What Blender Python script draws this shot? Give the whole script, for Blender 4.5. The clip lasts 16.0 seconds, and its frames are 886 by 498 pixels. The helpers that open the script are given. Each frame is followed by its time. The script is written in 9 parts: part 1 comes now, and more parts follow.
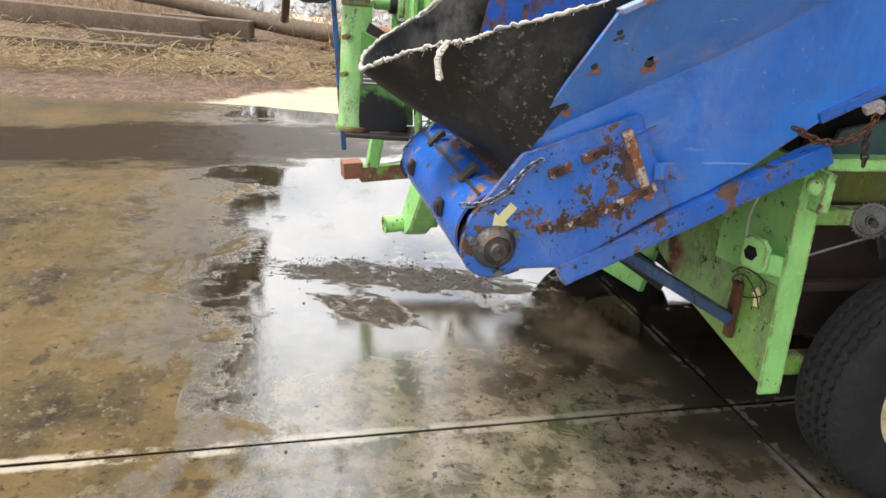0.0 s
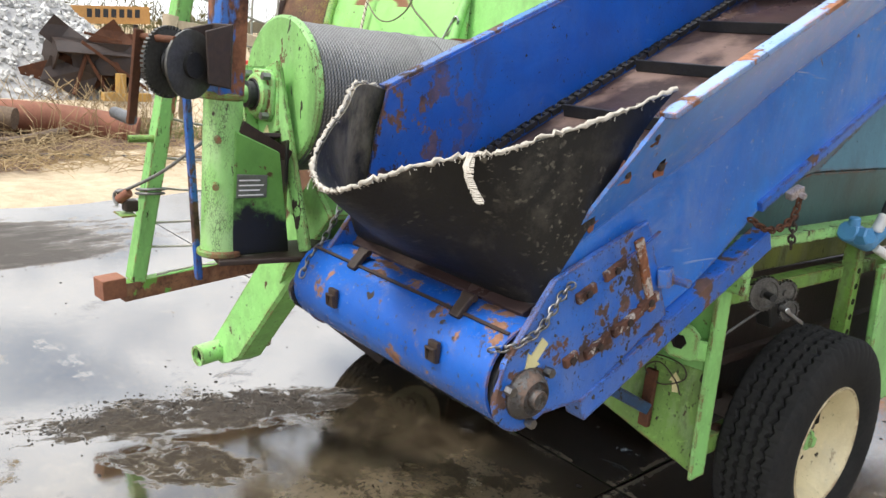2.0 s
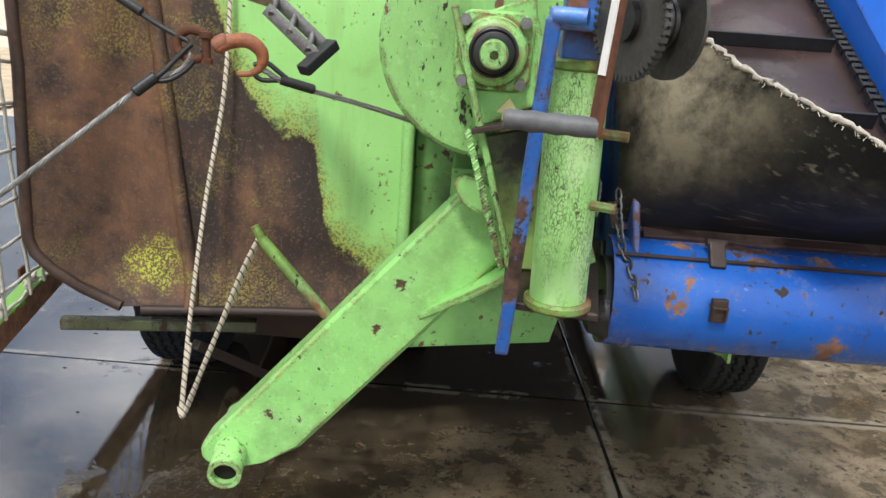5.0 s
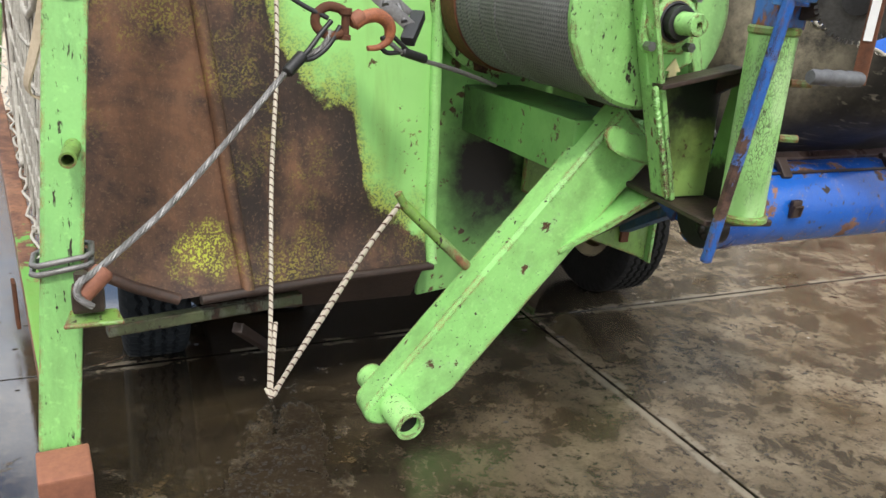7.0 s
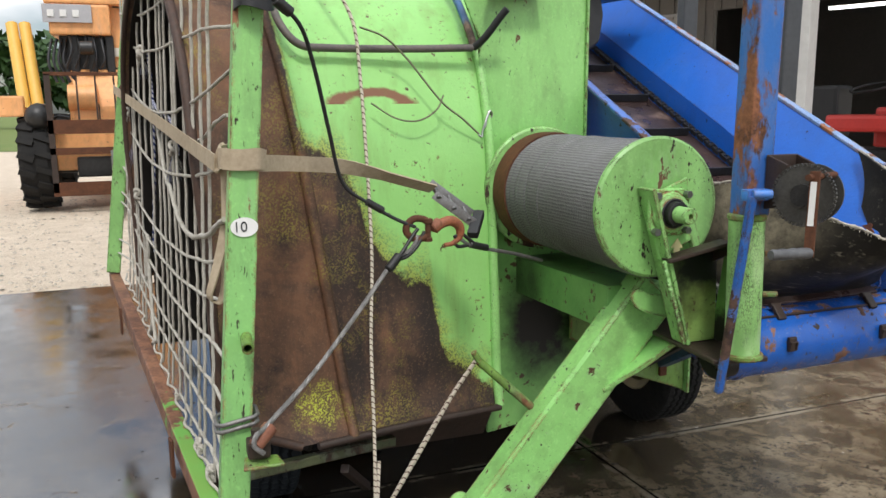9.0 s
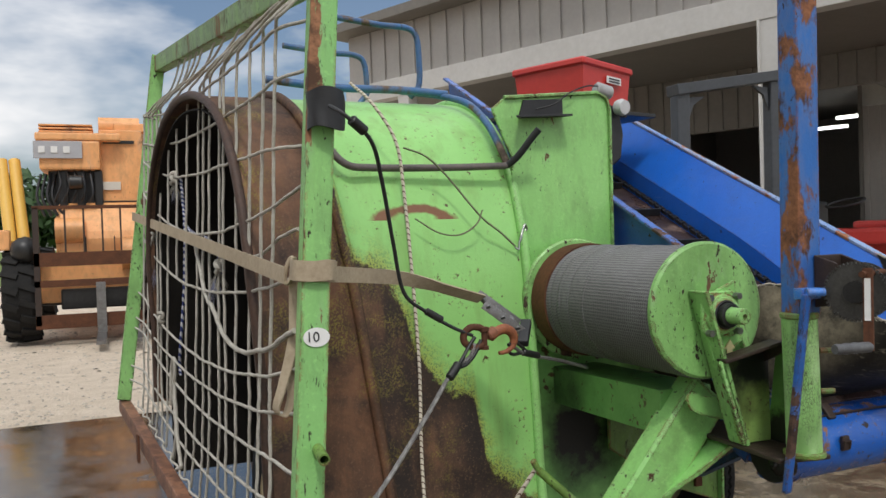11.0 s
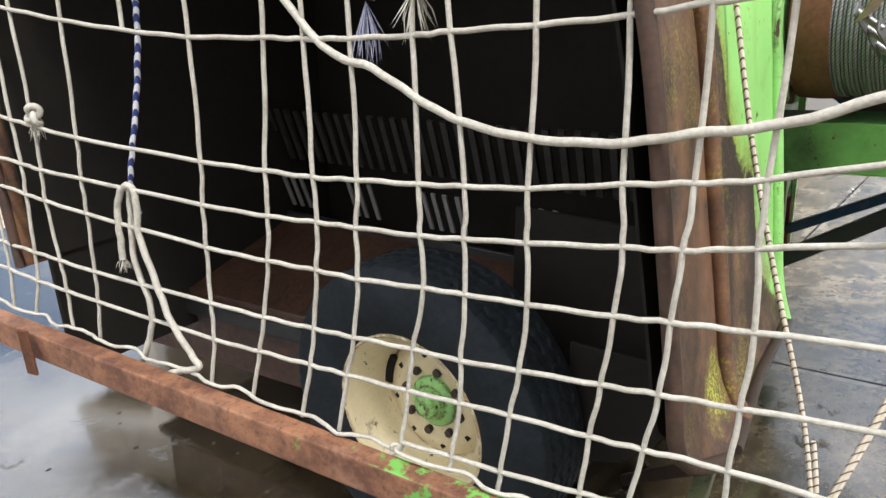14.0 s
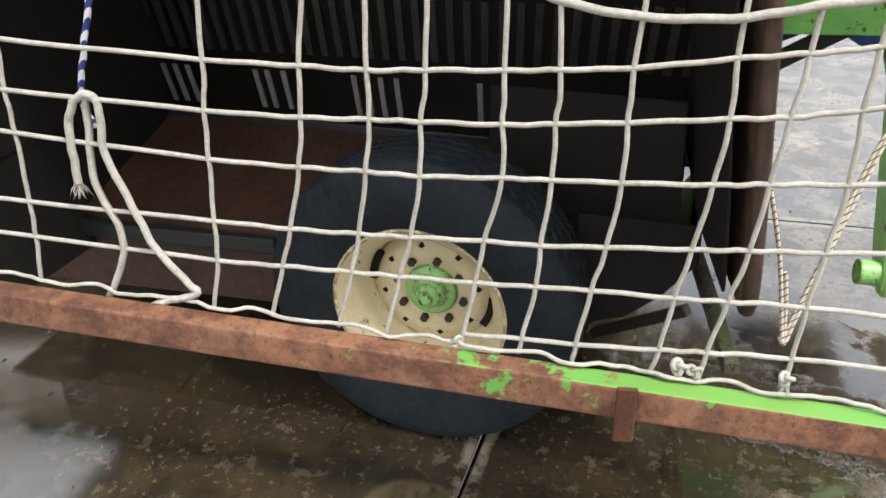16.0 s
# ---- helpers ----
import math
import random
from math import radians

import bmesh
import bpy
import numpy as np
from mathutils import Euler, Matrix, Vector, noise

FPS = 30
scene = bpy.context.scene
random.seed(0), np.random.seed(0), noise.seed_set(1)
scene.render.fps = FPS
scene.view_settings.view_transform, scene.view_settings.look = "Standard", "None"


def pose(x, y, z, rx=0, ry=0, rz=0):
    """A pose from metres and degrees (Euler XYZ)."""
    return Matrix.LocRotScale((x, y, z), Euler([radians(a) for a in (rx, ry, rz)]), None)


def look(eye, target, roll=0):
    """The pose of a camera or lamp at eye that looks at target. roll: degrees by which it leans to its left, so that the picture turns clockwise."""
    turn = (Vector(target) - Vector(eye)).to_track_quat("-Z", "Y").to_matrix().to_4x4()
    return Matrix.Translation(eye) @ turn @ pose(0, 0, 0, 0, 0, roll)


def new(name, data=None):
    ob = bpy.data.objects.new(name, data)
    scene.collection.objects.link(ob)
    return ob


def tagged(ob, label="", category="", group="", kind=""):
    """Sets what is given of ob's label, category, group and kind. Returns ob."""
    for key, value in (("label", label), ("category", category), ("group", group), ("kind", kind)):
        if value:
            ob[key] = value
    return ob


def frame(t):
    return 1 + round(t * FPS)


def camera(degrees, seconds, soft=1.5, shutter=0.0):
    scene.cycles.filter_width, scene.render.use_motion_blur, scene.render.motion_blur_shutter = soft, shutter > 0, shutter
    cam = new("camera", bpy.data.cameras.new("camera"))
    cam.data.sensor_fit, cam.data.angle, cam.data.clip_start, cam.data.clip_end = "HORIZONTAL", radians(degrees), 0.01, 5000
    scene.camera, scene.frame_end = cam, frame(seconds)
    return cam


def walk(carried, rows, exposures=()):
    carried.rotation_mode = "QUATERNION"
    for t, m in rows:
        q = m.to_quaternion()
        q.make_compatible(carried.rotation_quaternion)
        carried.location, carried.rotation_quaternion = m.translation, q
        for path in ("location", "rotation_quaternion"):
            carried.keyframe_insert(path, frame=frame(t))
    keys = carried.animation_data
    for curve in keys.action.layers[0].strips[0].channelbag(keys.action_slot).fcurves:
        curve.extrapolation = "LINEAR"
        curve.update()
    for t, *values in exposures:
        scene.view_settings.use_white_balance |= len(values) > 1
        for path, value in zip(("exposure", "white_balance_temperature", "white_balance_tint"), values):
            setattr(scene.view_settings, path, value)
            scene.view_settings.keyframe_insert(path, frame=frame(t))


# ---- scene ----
cam = camera(58.3, 16.0)
PATH = [
    (0, (1.605, -1.874, 1.416), (-0.215, -1.411, 0.728), 5.0),
    (0.5, (1.642, -1.876, 1.433), (-0.181, -1.273, 0.872), 4.8),
    (1, (1.525, -2.038, 1.407), (-0.192, -1.158, 0.88), 5.3),
    (1.5, (1.29, -2.24, 1.398), (-0.291, -1.121, 0.899), 5.1),
    (2, (0.904, -2.405, 1.4), (-0.561, -1.124, 0.939), 5.8),
    (2.5, (0.543, -2.632, 1.383), (-0.763, -1.193, 0.91), 5.4),
    (3, (0.229, -2.785, 1.369), (-0.885, -1.207, 0.85), 4.5),
    (3.2, (0.085, -2.802, 1.355), (-0.966, -1.181, 0.837), 4.5),
    (5.3, (-1.216, -2.786, 1.352), (-1.096, -0.889, 0.728), 3.7),
    (5.5, (-1.332, -2.816, 1.362), (-1.112, -0.934, 0.721), 3.4),
    (6, (-1.636, -2.807, 1.346), (-1.209, -0.969, 0.682), 3.8),
    (6.5, (-1.9, -2.706, 1.344), (-1.277, -0.92, 0.693), 4.3),
    (7, (-2.109, -2.797, 1.348), (-1.345, -1.077, 0.67), 4.1),
    (7.5, (-2.267, -2.934, 1.356), (-1.493, -1.227, 0.658), 2.9),
    (8, (-2.281, -3.077, 1.447), (-1.576, -1.307, 0.841), 1.4),
    (8.5, (-2.27, -3.177, 1.502), (-1.609, -1.351, 1.023), 0.8),
    (9, (-2.36, -3.241, 1.557), (-1.682, -1.392, 1.207), -0.6),
    (9.2, (-2.419, -3.253, 1.566), (-1.722, -1.402, 1.267), -1.1),
    (11.3, (-2.648, -3.175, 1.49), (-1.88, -1.328, 1.457), -2.1),
    (11.5, (-2.686, -3.052, 1.468), (-1.903, -1.213, 1.38), -2.4),
    (12, (-2.786, -2.672, 1.493), (-1.861, -0.907, 1.329), -2.8),
    (12.5, (-2.935, -2.298, 1.459), (-1.801, -0.669, 1.214), -3.1),
    (13, (-3.035, -1.953, 1.433), (-1.758, -0.466, 1.035), -4.0),
    (13.5, (-3.138, -1.555, 1.415), (-1.76, -0.196, 0.912), -3.7),
    (14, (-3.358, -1.257, 1.428), (-1.893, -0.056, 0.786), -3.7),
    (14.5, (-3.571, -1.037, 1.484), (-2.003, -0.059, 0.718), -4.9),
    (15, (-3.698, -0.816, 1.52), (-2.066, -0.046, 0.658), -5.3),
    (15.5, (-3.848, -0.754, 1.534), (-2.206, -0.133, 0.577), -4.1),
    (16, (-3.615, -0.667, 1.479), (-1.961, -0.095, 0.511), -2.1),
]
walk(cam, [(t, look(eye, target, roll)) for t, eye, target, roll in PATH],
     [(0, 0.22), (1.5, 0.2), (2.2, -0.08), (3, -0.4), (5.5, -0.25), (7, -0.2), (8, -0.45), (9, -0.68), (11.5, -1.1), (12.5, -0.55), (13.5, 0.0), (14.5, 0.18), (15.2, 0.2), (16, 0.1)])


# ---- world ----
world = bpy.data.worlds.new("sky_world")
scene.world = world
world.use_nodes = True
SUN_EL, SUN_AZ = radians(55), radians(195)
wt = world.node_tree
bgn = wt.nodes["Background"]
sky = wt.nodes.new("ShaderNodeTexSky")
sky.sky_type = "NISHITA"
sky.sun_disc = False
sky.sun_elevation, sky.sun_rotation = SUN_EL, SUN_AZ
sky.air_density, sky.dust_density, sky.ozone_density = 1.0, 2.0, 1.0
# broken cloud over the blue
wco = wt.nodes.new("ShaderNodeTexCoord")
wmap = wt.nodes.new("ShaderNodeMapping")
wmap.inputs["Scale"].default_value = (1.0, 1.0, 2.6)
wmap.inputs["Rotation"].default_value = (0, 0, radians(130))
wno = wt.nodes.new("ShaderNodeTexNoise")
wno.inputs["Scale"].default_value, wno.inputs["Detail"].default_value, wno.inputs["Roughness"].default_value = 2.2, 6.0, 0.55
wramp = wt.nodes.new("ShaderNodeValToRGB")
wramp.color_ramp.elements[0].position, wramp.color_ramp.elements[1].position = 0.32, 0.52
wmix = wt.nodes.new("ShaderNodeMixRGB")
wno2 = wt.nodes.new("ShaderNodeTexNoise")
wno2.inputs["Scale"].default_value, wno2.inputs["Detail"].default_value = 4.5, 5.0
wt.links.new(wmap.outputs["Vector"], wno2.inputs["Vector"])
wshade = wt.nodes.new("ShaderNodeValToRGB")
wshade.color_ramp.elements[0].position, wshade.color_ramp.elements[1].position = 0.35, 0.62
wshade.color_ramp.elements[0].color, wshade.color_ramp.elements[1].color = (15.0, 15.9, 17.2, 1), (22.0, 22.0, 22.2, 1)
# the cloud is thicker to the west and breaks up to the north
wdir = wt.nodes.new("ShaderNodeVectorMath")
wdir.operation = "DOT_PRODUCT"
wt.links.new(wco.outputs["Generated"], wdir.inputs[0])
wdir.inputs[1].default_value = (-0.10, -0.20, 0.02)
wdir2 = wt.nodes.new("ShaderNodeVectorMath")
wdir2.operation = "DOT_PRODUCT"
wt.links.new(wco.outputs["Generated"], wdir2.inputs[0])
wdir2.inputs[1].default_value = (-0.05, 0.12, 0.0)
wcov = wt.nodes.new("ShaderNodeMath")
wt.links.new(wno.outputs["Fac"], wcov.inputs[0])
wt.links.new(wdir.outputs["Value"], wcov.inputs[1])
wlit = wt.nodes.new("ShaderNodeMath")
wt.links.new(wno2.outputs["Fac"], wlit.inputs[0])
wt.links.new(wdir2.outputs["Value"], wlit.inputs[1])
wt.links.new(wlit.outputs["Value"], wshade.inputs["Fac"])
wt.links.new(wshade.outputs["Color"], wmix.inputs["Color2"])
wt.links.new(wco.outputs["Generated"], wmap.inputs["Vector"])
wt.links.new(wmap.outputs["Vector"], wno.inputs["Vector"])
wt.links.new(wcov.outputs["Value"], wramp.inputs["Fac"])
wt.links.new(wramp.outputs["Color"], wmix.inputs["Fac"])
whaze = wt.nodes.new("ShaderNodeVectorMath")
whaze.operation = "SCALE"
whaze.inputs["Scale"].default_value = 2.1
wt.links.new(sky.outputs["Color"], whaze.inputs[0])
wt.links.new(whaze.outputs["Vector"], wmix.inputs["Color1"])
# overcast falls off from the zenith to the horizon
wsep = wt.nodes.new("ShaderNodeSeparateXYZ")
wt.links.new(wco.outputs["Generated"], wsep.inputs[0])
wfall = wt.nodes.new("ShaderNodeMapRange")
wfall.inputs["To Min"].default_value, wfall.inputs["To Max"].default_value = 0.78, 1.25
wt.links.new(wsep.outputs["Z"], wfall.inputs["Value"])
wmul = wt.nodes.new("ShaderNodeVectorMath")
wmul.operation = "SCALE"
wt.links.new(wmix.outputs["Color"], wmul.inputs[0])
wt.links.new(wfall.outputs["Result"], wmul.inputs["Scale"])
wt.links.new(wmul.outputs["Vector"], bgn.inputs["Color"])
bgn.inputs["Strength"].default_value = 0.108

sun = new("sun", bpy.data.lights.new("sun", "SUN"))
sun.data.energy, sun.data.angle, sun.data.color = 3.1, radians(8), (1.0, 0.96, 0.91)
sun.matrix_basis = look((0, 0, 0), (-math.sin(SUN_AZ) * math.cos(SUN_EL), -math.cos(SUN_AZ) * math.cos(SUN_EL), -math.sin(SUN_EL)))


# ---- materials ----
def nodes_of(name):
    m = bpy.data.materials.new(name)
    m.use_nodes = True
    nt = m.node_tree
    return m, nt, nt.nodes["Principled BSDF"]


def noise_fac(nt, scale, detail=6.0, rough=0.6, lo=0.4, hi=0.6, vec=None, distortion=0.0):
    """A noise with its contrast stretched from lo to hi."""
    n = nt.nodes.new("ShaderNodeTexNoise")
    n.inputs["Scale"].default_value, n.inputs["Detail"].default_value = scale, detail
    n.inputs["Roughness"].default_value, n.inputs["Distortion"].default_value = rough, distortion
    if vec is None:
        vec = nt.nodes.new("ShaderNodeTexCoord").outputs["Object"]
    nt.links.new(vec, n.inputs["Vector"])
    r = nt.nodes.new("ShaderNodeMapRange")
    r.inputs["From Min"].default_value, r.inputs["From Max"].default_value = lo, hi
    nt.links.new(n.outputs["Fac"], r.inputs["Value"])
    return r.outputs["Result"]


def mix(nt, fac, a, b, how="MIX"):
    n = nt.nodes.new("ShaderNodeMixRGB")
    n.blend_type = how
    for slot, v in (("Fac", fac), ("Color1", a), ("Color2", b)):
        if isinstance(v, (int, float)):
            n.inputs[slot].default_value = v
        elif isinstance(v, tuple):
            n.inputs[slot].default_value = (*v, 1) if len(v) == 3 else v
        else:
            nt.links.new(v, n.inputs[slot])
    return n.outputs["Color"]


def arith(nt, op, a, b=0.0):
    n = nt.nodes.new("ShaderNodeMath")
    n.operation = op
    for k, v in enumerate((a, b)):
        if isinstance(v, (int, float)):
            n.inputs[k].default_value = v
        else:
            nt.links.new(v, n.inputs[k])
    return n.outputs[0]


def bump(nt, bs, height, strength=0.3, distance=0.01):
    b = nt.nodes.new("ShaderNodeBump")
    b.inputs["Strength"].default_value, b.inputs["Distance"].default_value = strength, distance
    nt.links.new(height, b.inputs["Height"])
    nt.links.new(b.outputs["Normal"], bs.inputs["Normal"])


def paint(name, col, col2, rust_lo=0.62, rust_hi=0.66, rough=0.38, dirt=0.25, scale=7.0, chip=0.66, rust=(0.13, 0.055, 0.028), run=0.45, gloss=1.5, film=0.0, worn=None):
    """Old sprayed steel: two shades of the paint, grime, streaked chips and patches of rust."""
    m, nt, bs = nodes_of(name)
    tc = nt.nodes.new("ShaderNodeTexCoord").outputs["Object"]
    st = nt.nodes.new("ShaderNodeMapping")
    st.inputs["Scale"].default_value = (1, 1, run)
    nt.links.new(tc, st.inputs["Vector"])
    sv = st.outputs["Vector"]
    base = mix(nt, noise_fac(nt, 2.6, 6, 0.62, 0.36, 0.64, sv), col, col2)
    base = mix(nt, arith(nt, "MULTIPLY", noise_fac(nt, 170, 4, 0.75, 0.40, 0.68, tc), 0.15), base, tuple(c * 0.55 for c in col))
    base = mix(nt, arith(nt, "MULTIPLY", noise_fac(nt, 10, 9, 0.7, 0.46, 0.72, sv), dirt), base, (0.05, 0.04, 0.025))
    base = mix(nt, arith(nt, "MULTIPLY", noise_fac(nt, 55, 4, 0.7, 0.56, 0.66, tc), dirt * 0.35), base, tuple(min(1, c * 1.7 + 0.03) for c in col))
    if film:
        # wiped dust and faded patches
        wipe = arith(nt, "MULTIPLY", noise_fac(nt, 3.4, 9, 0.68, 0.46, 0.66, tc, 1.2), noise_fac(nt, 1.3, 4, 0.5, 0.40, 0.58, tc))
        base = mix(nt, arith(nt, "MULTIPLY", wipe, film), base, tuple(c * 0.55 + 0.24 for c in col))
        scr = nt.nodes.new("ShaderNodeMapping")
        scr.inputs["Rotation"].default_value, scr.inputs["Scale"].default_value = (0.5, 0.0, 0.3), (70, 3, 70)
        nt.links.new(tc, scr.inputs["Vector"])
        line = arith(nt, "MULTIPLY", noise_fac(nt, 1.0, 3, 0.5, 0.69, 0.74, scr.outputs["Vector"]), noise_fac(nt, 4, 4, 0.6, 0.5, 0.6, tc))
        base = mix(nt, arith(nt, "MULTIPLY", line, film * 1.3), base, (0.55, 0.58, 0.62))
    patch = noise_fac(nt, scale, 10, 0.66, rust_lo, rust_hi, sv)
    if worn:
        # one knocked-about end where the rust has spread
        far = nt.nodes.new("ShaderNodeVectorMath")
        far.operation = "DISTANCE"
        nt.links.new(tc, far.inputs[0])
        far.inputs[1].default_value = worn[0]
        close = nt.nodes.new("ShaderNodeMapRange")
        close.inputs["From Min"].default_value, close.inputs["From Max"].default_value = worn[1], worn[1] * 0.3
        nt.links.new(far.outputs["Value"], close.inputs["Value"])
        patch = arith(nt, "MAXIMUM", patch, arith(nt, "MULTIPLY", close.outputs["Result"], noise_fac(nt, 14, 9, 0.72, 0.50, 0.53, sv)))
    fine = arith(nt, "MULTIPLY", noise_fac(nt, 95, 6, 0.7, chip - 0.02, chip + 0.01, sv), noise_fac(nt, 4.5, 5, 0.6, 0.44, 0.54, tc))
    dash = arith(nt, "MULTIPLY", noise_fac(nt, 38, 4, 0.6, chip + 0.02, chip + 0.035, sv), noise_fac(nt, 6, 4, 0.6, 0.42, 0.5, tc))
    # paint knocked off the edges
    bev = nt.nodes.new("ShaderNodeBevel")
    bev.samples = 4
    bev.inputs["Radius"].default_value = 0.014
    geo = nt.nodes.new("ShaderNodeNewGeometry")
    turn = nt.nodes.new("ShaderNodeVectorMath")
    turn.operation = "DOT_PRODUCT"
    nt.links.new(bev.outputs["Normal"], turn.inputs[0])
    nt.links.new(geo.outputs["Normal"], turn.inputs[1])
    edge = nt.nodes.new("ShaderNodeMapRange")
    edge.inputs["From Min"].default_value, edge.inputs["From Max"].default_value = 0.985, 0.93
    nt.links.new(turn.outputs["Value"], edge.inputs["Value"])
    knocked = arith(nt, "MULTIPLY", edge.outputs["Result"], arith(nt, "MULTIPLY", noise_fac(nt, 34, 7, 0.75, 0.44, 0.50, tc), noise_fac(nt, 5, 5, 0.6, 0.38, 0.48, tc)))
    mask = arith(nt, "MAXIMUM", arith(nt, "MAXIMUM", patch, knocked), arith(nt, "MAXIMUM", fine, dash))
    rusty = mix(nt, noise_fac(nt, 40, 6, 0.7, 0.35, 0.65, tc), rust, tuple(min(1, c * 2.0) for c in rust))
    rusty = mix(nt, noise_fac(nt, 6, 6, 0.7, 0.5, 0.6, tc), rusty, tuple(c * 0.4 for c in rust))
    # a bleached halo round the bare patches, dark crazing in the chips
    base = mix(nt, arith(nt, "MULTIPLY", noise_fac(nt, scale, 10, 0.66, rust_lo - 0.05, rust_lo, sv), 0.45), base, tuple(c * 0.6 + 0.10 for c in col))
    rusty = mix(nt, arith(nt, "MAXIMUM", patch, knocked), (0.035, 0.026, 0.018), rusty)
    nt.links.new(mix(nt, mask, base, rusty), bs.inputs["Base Color"])
    r = nt.nodes.new("ShaderNodeMapRange")
    r.inputs["To Min"].default_value, r.inputs["To Max"].default_value = rough, 0.85
    nt.links.new(mask, r.inputs["Value"])
    nt.links.new(r.outputs["Result"], bs.inputs["Roughness"])
    h = arith(nt, "SUBTRACT", noise_fac(nt, 90, 4, 0.6, 0.2, 0.8, tc), arith(nt, "MULTIPLY", mask, 1.5))
    bump(nt, bs, h, 0.25, 0.002)
    bs.inputs["IOR"].default_value = gloss
    return m


def plain(name, col, col2=None, rough=0.6, metal=0.0, scale=12.0, bumps=0.2, dist=0.003, bscale=60.0):
    m, nt, bs = nodes_of(name)
    col2 = col2 or tuple(c * 0.7 for c in col)
    fac = noise_fac(nt, scale, 8, 0.65, 0.3, 0.7)
    fac = mix(nt, 0.4, fac, noise_fac(nt, scale * 8, 4, 0.6, 0.3, 0.7))
    nt.links.new(mix(nt, fac, col, col2), bs.inputs["Base Color"])
    bs.inputs["Roughness"].default_value, bs.inputs["Metallic"].default_value = rough, metal
    if rough > 0.75:
        bs.inputs["IOR"].default_value = 1.3
    bump(nt, bs, noise_fac(nt, bscale, 6, 0.65, 0.2, 0.8), bumps, dist)
    return m


GREEN = paint("lime_green_paint", (0.335, 0.69, 0.215), (0.27, 0.59, 0.175), 0.66, 0.67, 0.36, 0.34, 7, 0.655)
GREEN_WORN = paint("worn_lime_green_paint", (0.325, 0.65, 0.21), (0.24, 0.50, 0.15), 0.63, 0.64, 0.38, 0.4, 9, 0.615, (0.09, 0.045, 0.025))
GREEN_OLIVE = paint("grimy_olive_green_paint", (0.19, 0.36, 0.065), (0.11, 0.21, 0.04), 0.56, 0.64, 0.45, 0.7, 6, 0.62)
BLUE = paint("scuffed_blue_paint", (0.017, 0.150, 0.58), (0.042, 0.24, 0.73), 0.69, 0.70, 0.27, 0.22, 6, 0.665, (0.10, 0.05, 0.03), 0.8, 1.85, 0.5)
BLUE_RUSTY = paint("rusty_blue_paint", (0.007, 0.085, 0.42), (0.014, 0.13, 0.52), 0.585, 0.595, 0.27, 0.22, 10, 0.63, (0.15, 0.075, 0.045), 0.9, 1.5, 0.15)
BLUE_SCABBY = paint("scabby_blue_paint", (0.009, 0.11, 0.48), (0.015, 0.15, 0.60), 0.565, 0.575, 0.28, 0.22, 9, 0.61, (0.075, 0.035, 0.022), 1.0, 1.7, 0.4)
# worn, rusty lip; its paleness is sky light put into the colour
PALE_LIP = paint("worn_sky_lit_lip", (0.14, 0.29, 0.62), (0.34, 0.44, 0.62), 0.56, 0.58, 0.35, 0.2, 9, 0.62, (0.22, 0.09, 0.04), 1.0)
FLAKED_RUST = paint("rust_with_last_white_flakes", (0.60, 0.55, 0.50), (0.48, 0.40, 0.33), 0.43, 0.45, 0.5, 0.4, 30, 0.54, (0.085, 0.036, 0.022), 1.0)
FLAKED = paint("flaked_white_over_rust", (0.62, 0.55, 0.48), (0.50, 0.40, 0.32), 0.485, 0.505, 0.5, 0.4, 26, 0.56, (0.17, 0.065, 0.03), 1.0)
BLUE_DEEP = paint("deep_blue_inner_paint", (0.006, 0.078, 0.37), (0.010, 0.105, 0.44), 0.66, 0.675, 0.42, 0.25, 6, 0.64, (0.10, 0.05, 0.035), 0.8, 1.5, 0.12, ((-0.75, -1.22, 1.25), 0.42))
POST_GREEN = paint("weathered_post_green", (0.27, 0.58, 0.17), (0.20, 0.46, 0.15), 0.59, 0.60, 0.42, 0.5, 8, 0.62, (0.19, 0.09, 0.045), 0.22)
TONGUE = paint("scuffed_tongue_green", (0.335, 0.69, 0.215), (0.27, 0.60, 0.175), 0.635, 0.65, 0.36, 0.42, 12, 0.650, (0.19, 0.10, 0.045), 1.0)
BLUE_PALE = paint("pale_blue_paint", (0.12, 0.28, 0.38), (0.08, 0.21, 0.30), 0.70, 0.75, 0.5, 0.4)
RUST = plain("brown_rust", (0.15, 0.06, 0.03), (0.06, 0.03, 0.02), 0.8, 0, 9, 0.4)
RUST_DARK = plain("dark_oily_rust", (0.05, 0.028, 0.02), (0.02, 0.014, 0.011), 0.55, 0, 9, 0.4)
RUST_RED = plain("red_oxide_rust", (0.30, 0.12, 0.065), (0.17, 0.065, 0.04), 0.75, 0, 8, 0.4)
STEEL = plain("dull_steel", (0.30, 0.30, 0.30), (0.16, 0.15, 0.14), 0.42, 0.9, 15)
STEEL_DARK = plain("greasy_dark_steel", (0.05, 0.05, 0.05), (0.025, 0.025, 0.025), 0.42, 0.5, 20)
BLACK = plain("black_plastic", (0.015, 0.016, 0.018), (0.025, 0.025, 0.027), 0.5, 0, 20, 0.1)
NEAR_BLACK = plain("plain_near_black", (0.010, 0.009, 0.008), (0.017, 0.014, 0.011), 0.8, 0, 6, 0.3)
TYRE = plain("black_tyre_rubber", (0.011, 0.011, 0.012), (0.026, 0.025, 0.023), 0.8, 0, 10, 0.25)
TYRE_GREY = plain("dusty_grey_tyre_rubber", (0.022, 0.028, 0.034), (0.009, 0.011, 0.013), 0.8, 0, 8, 0.25)
CREAM = paint("cream_wheel_paint", (0.72, 0.62, 0.38), (0.62, 0.52, 0.32), 0.66, 0.70, 0.4, 0.2, 9)


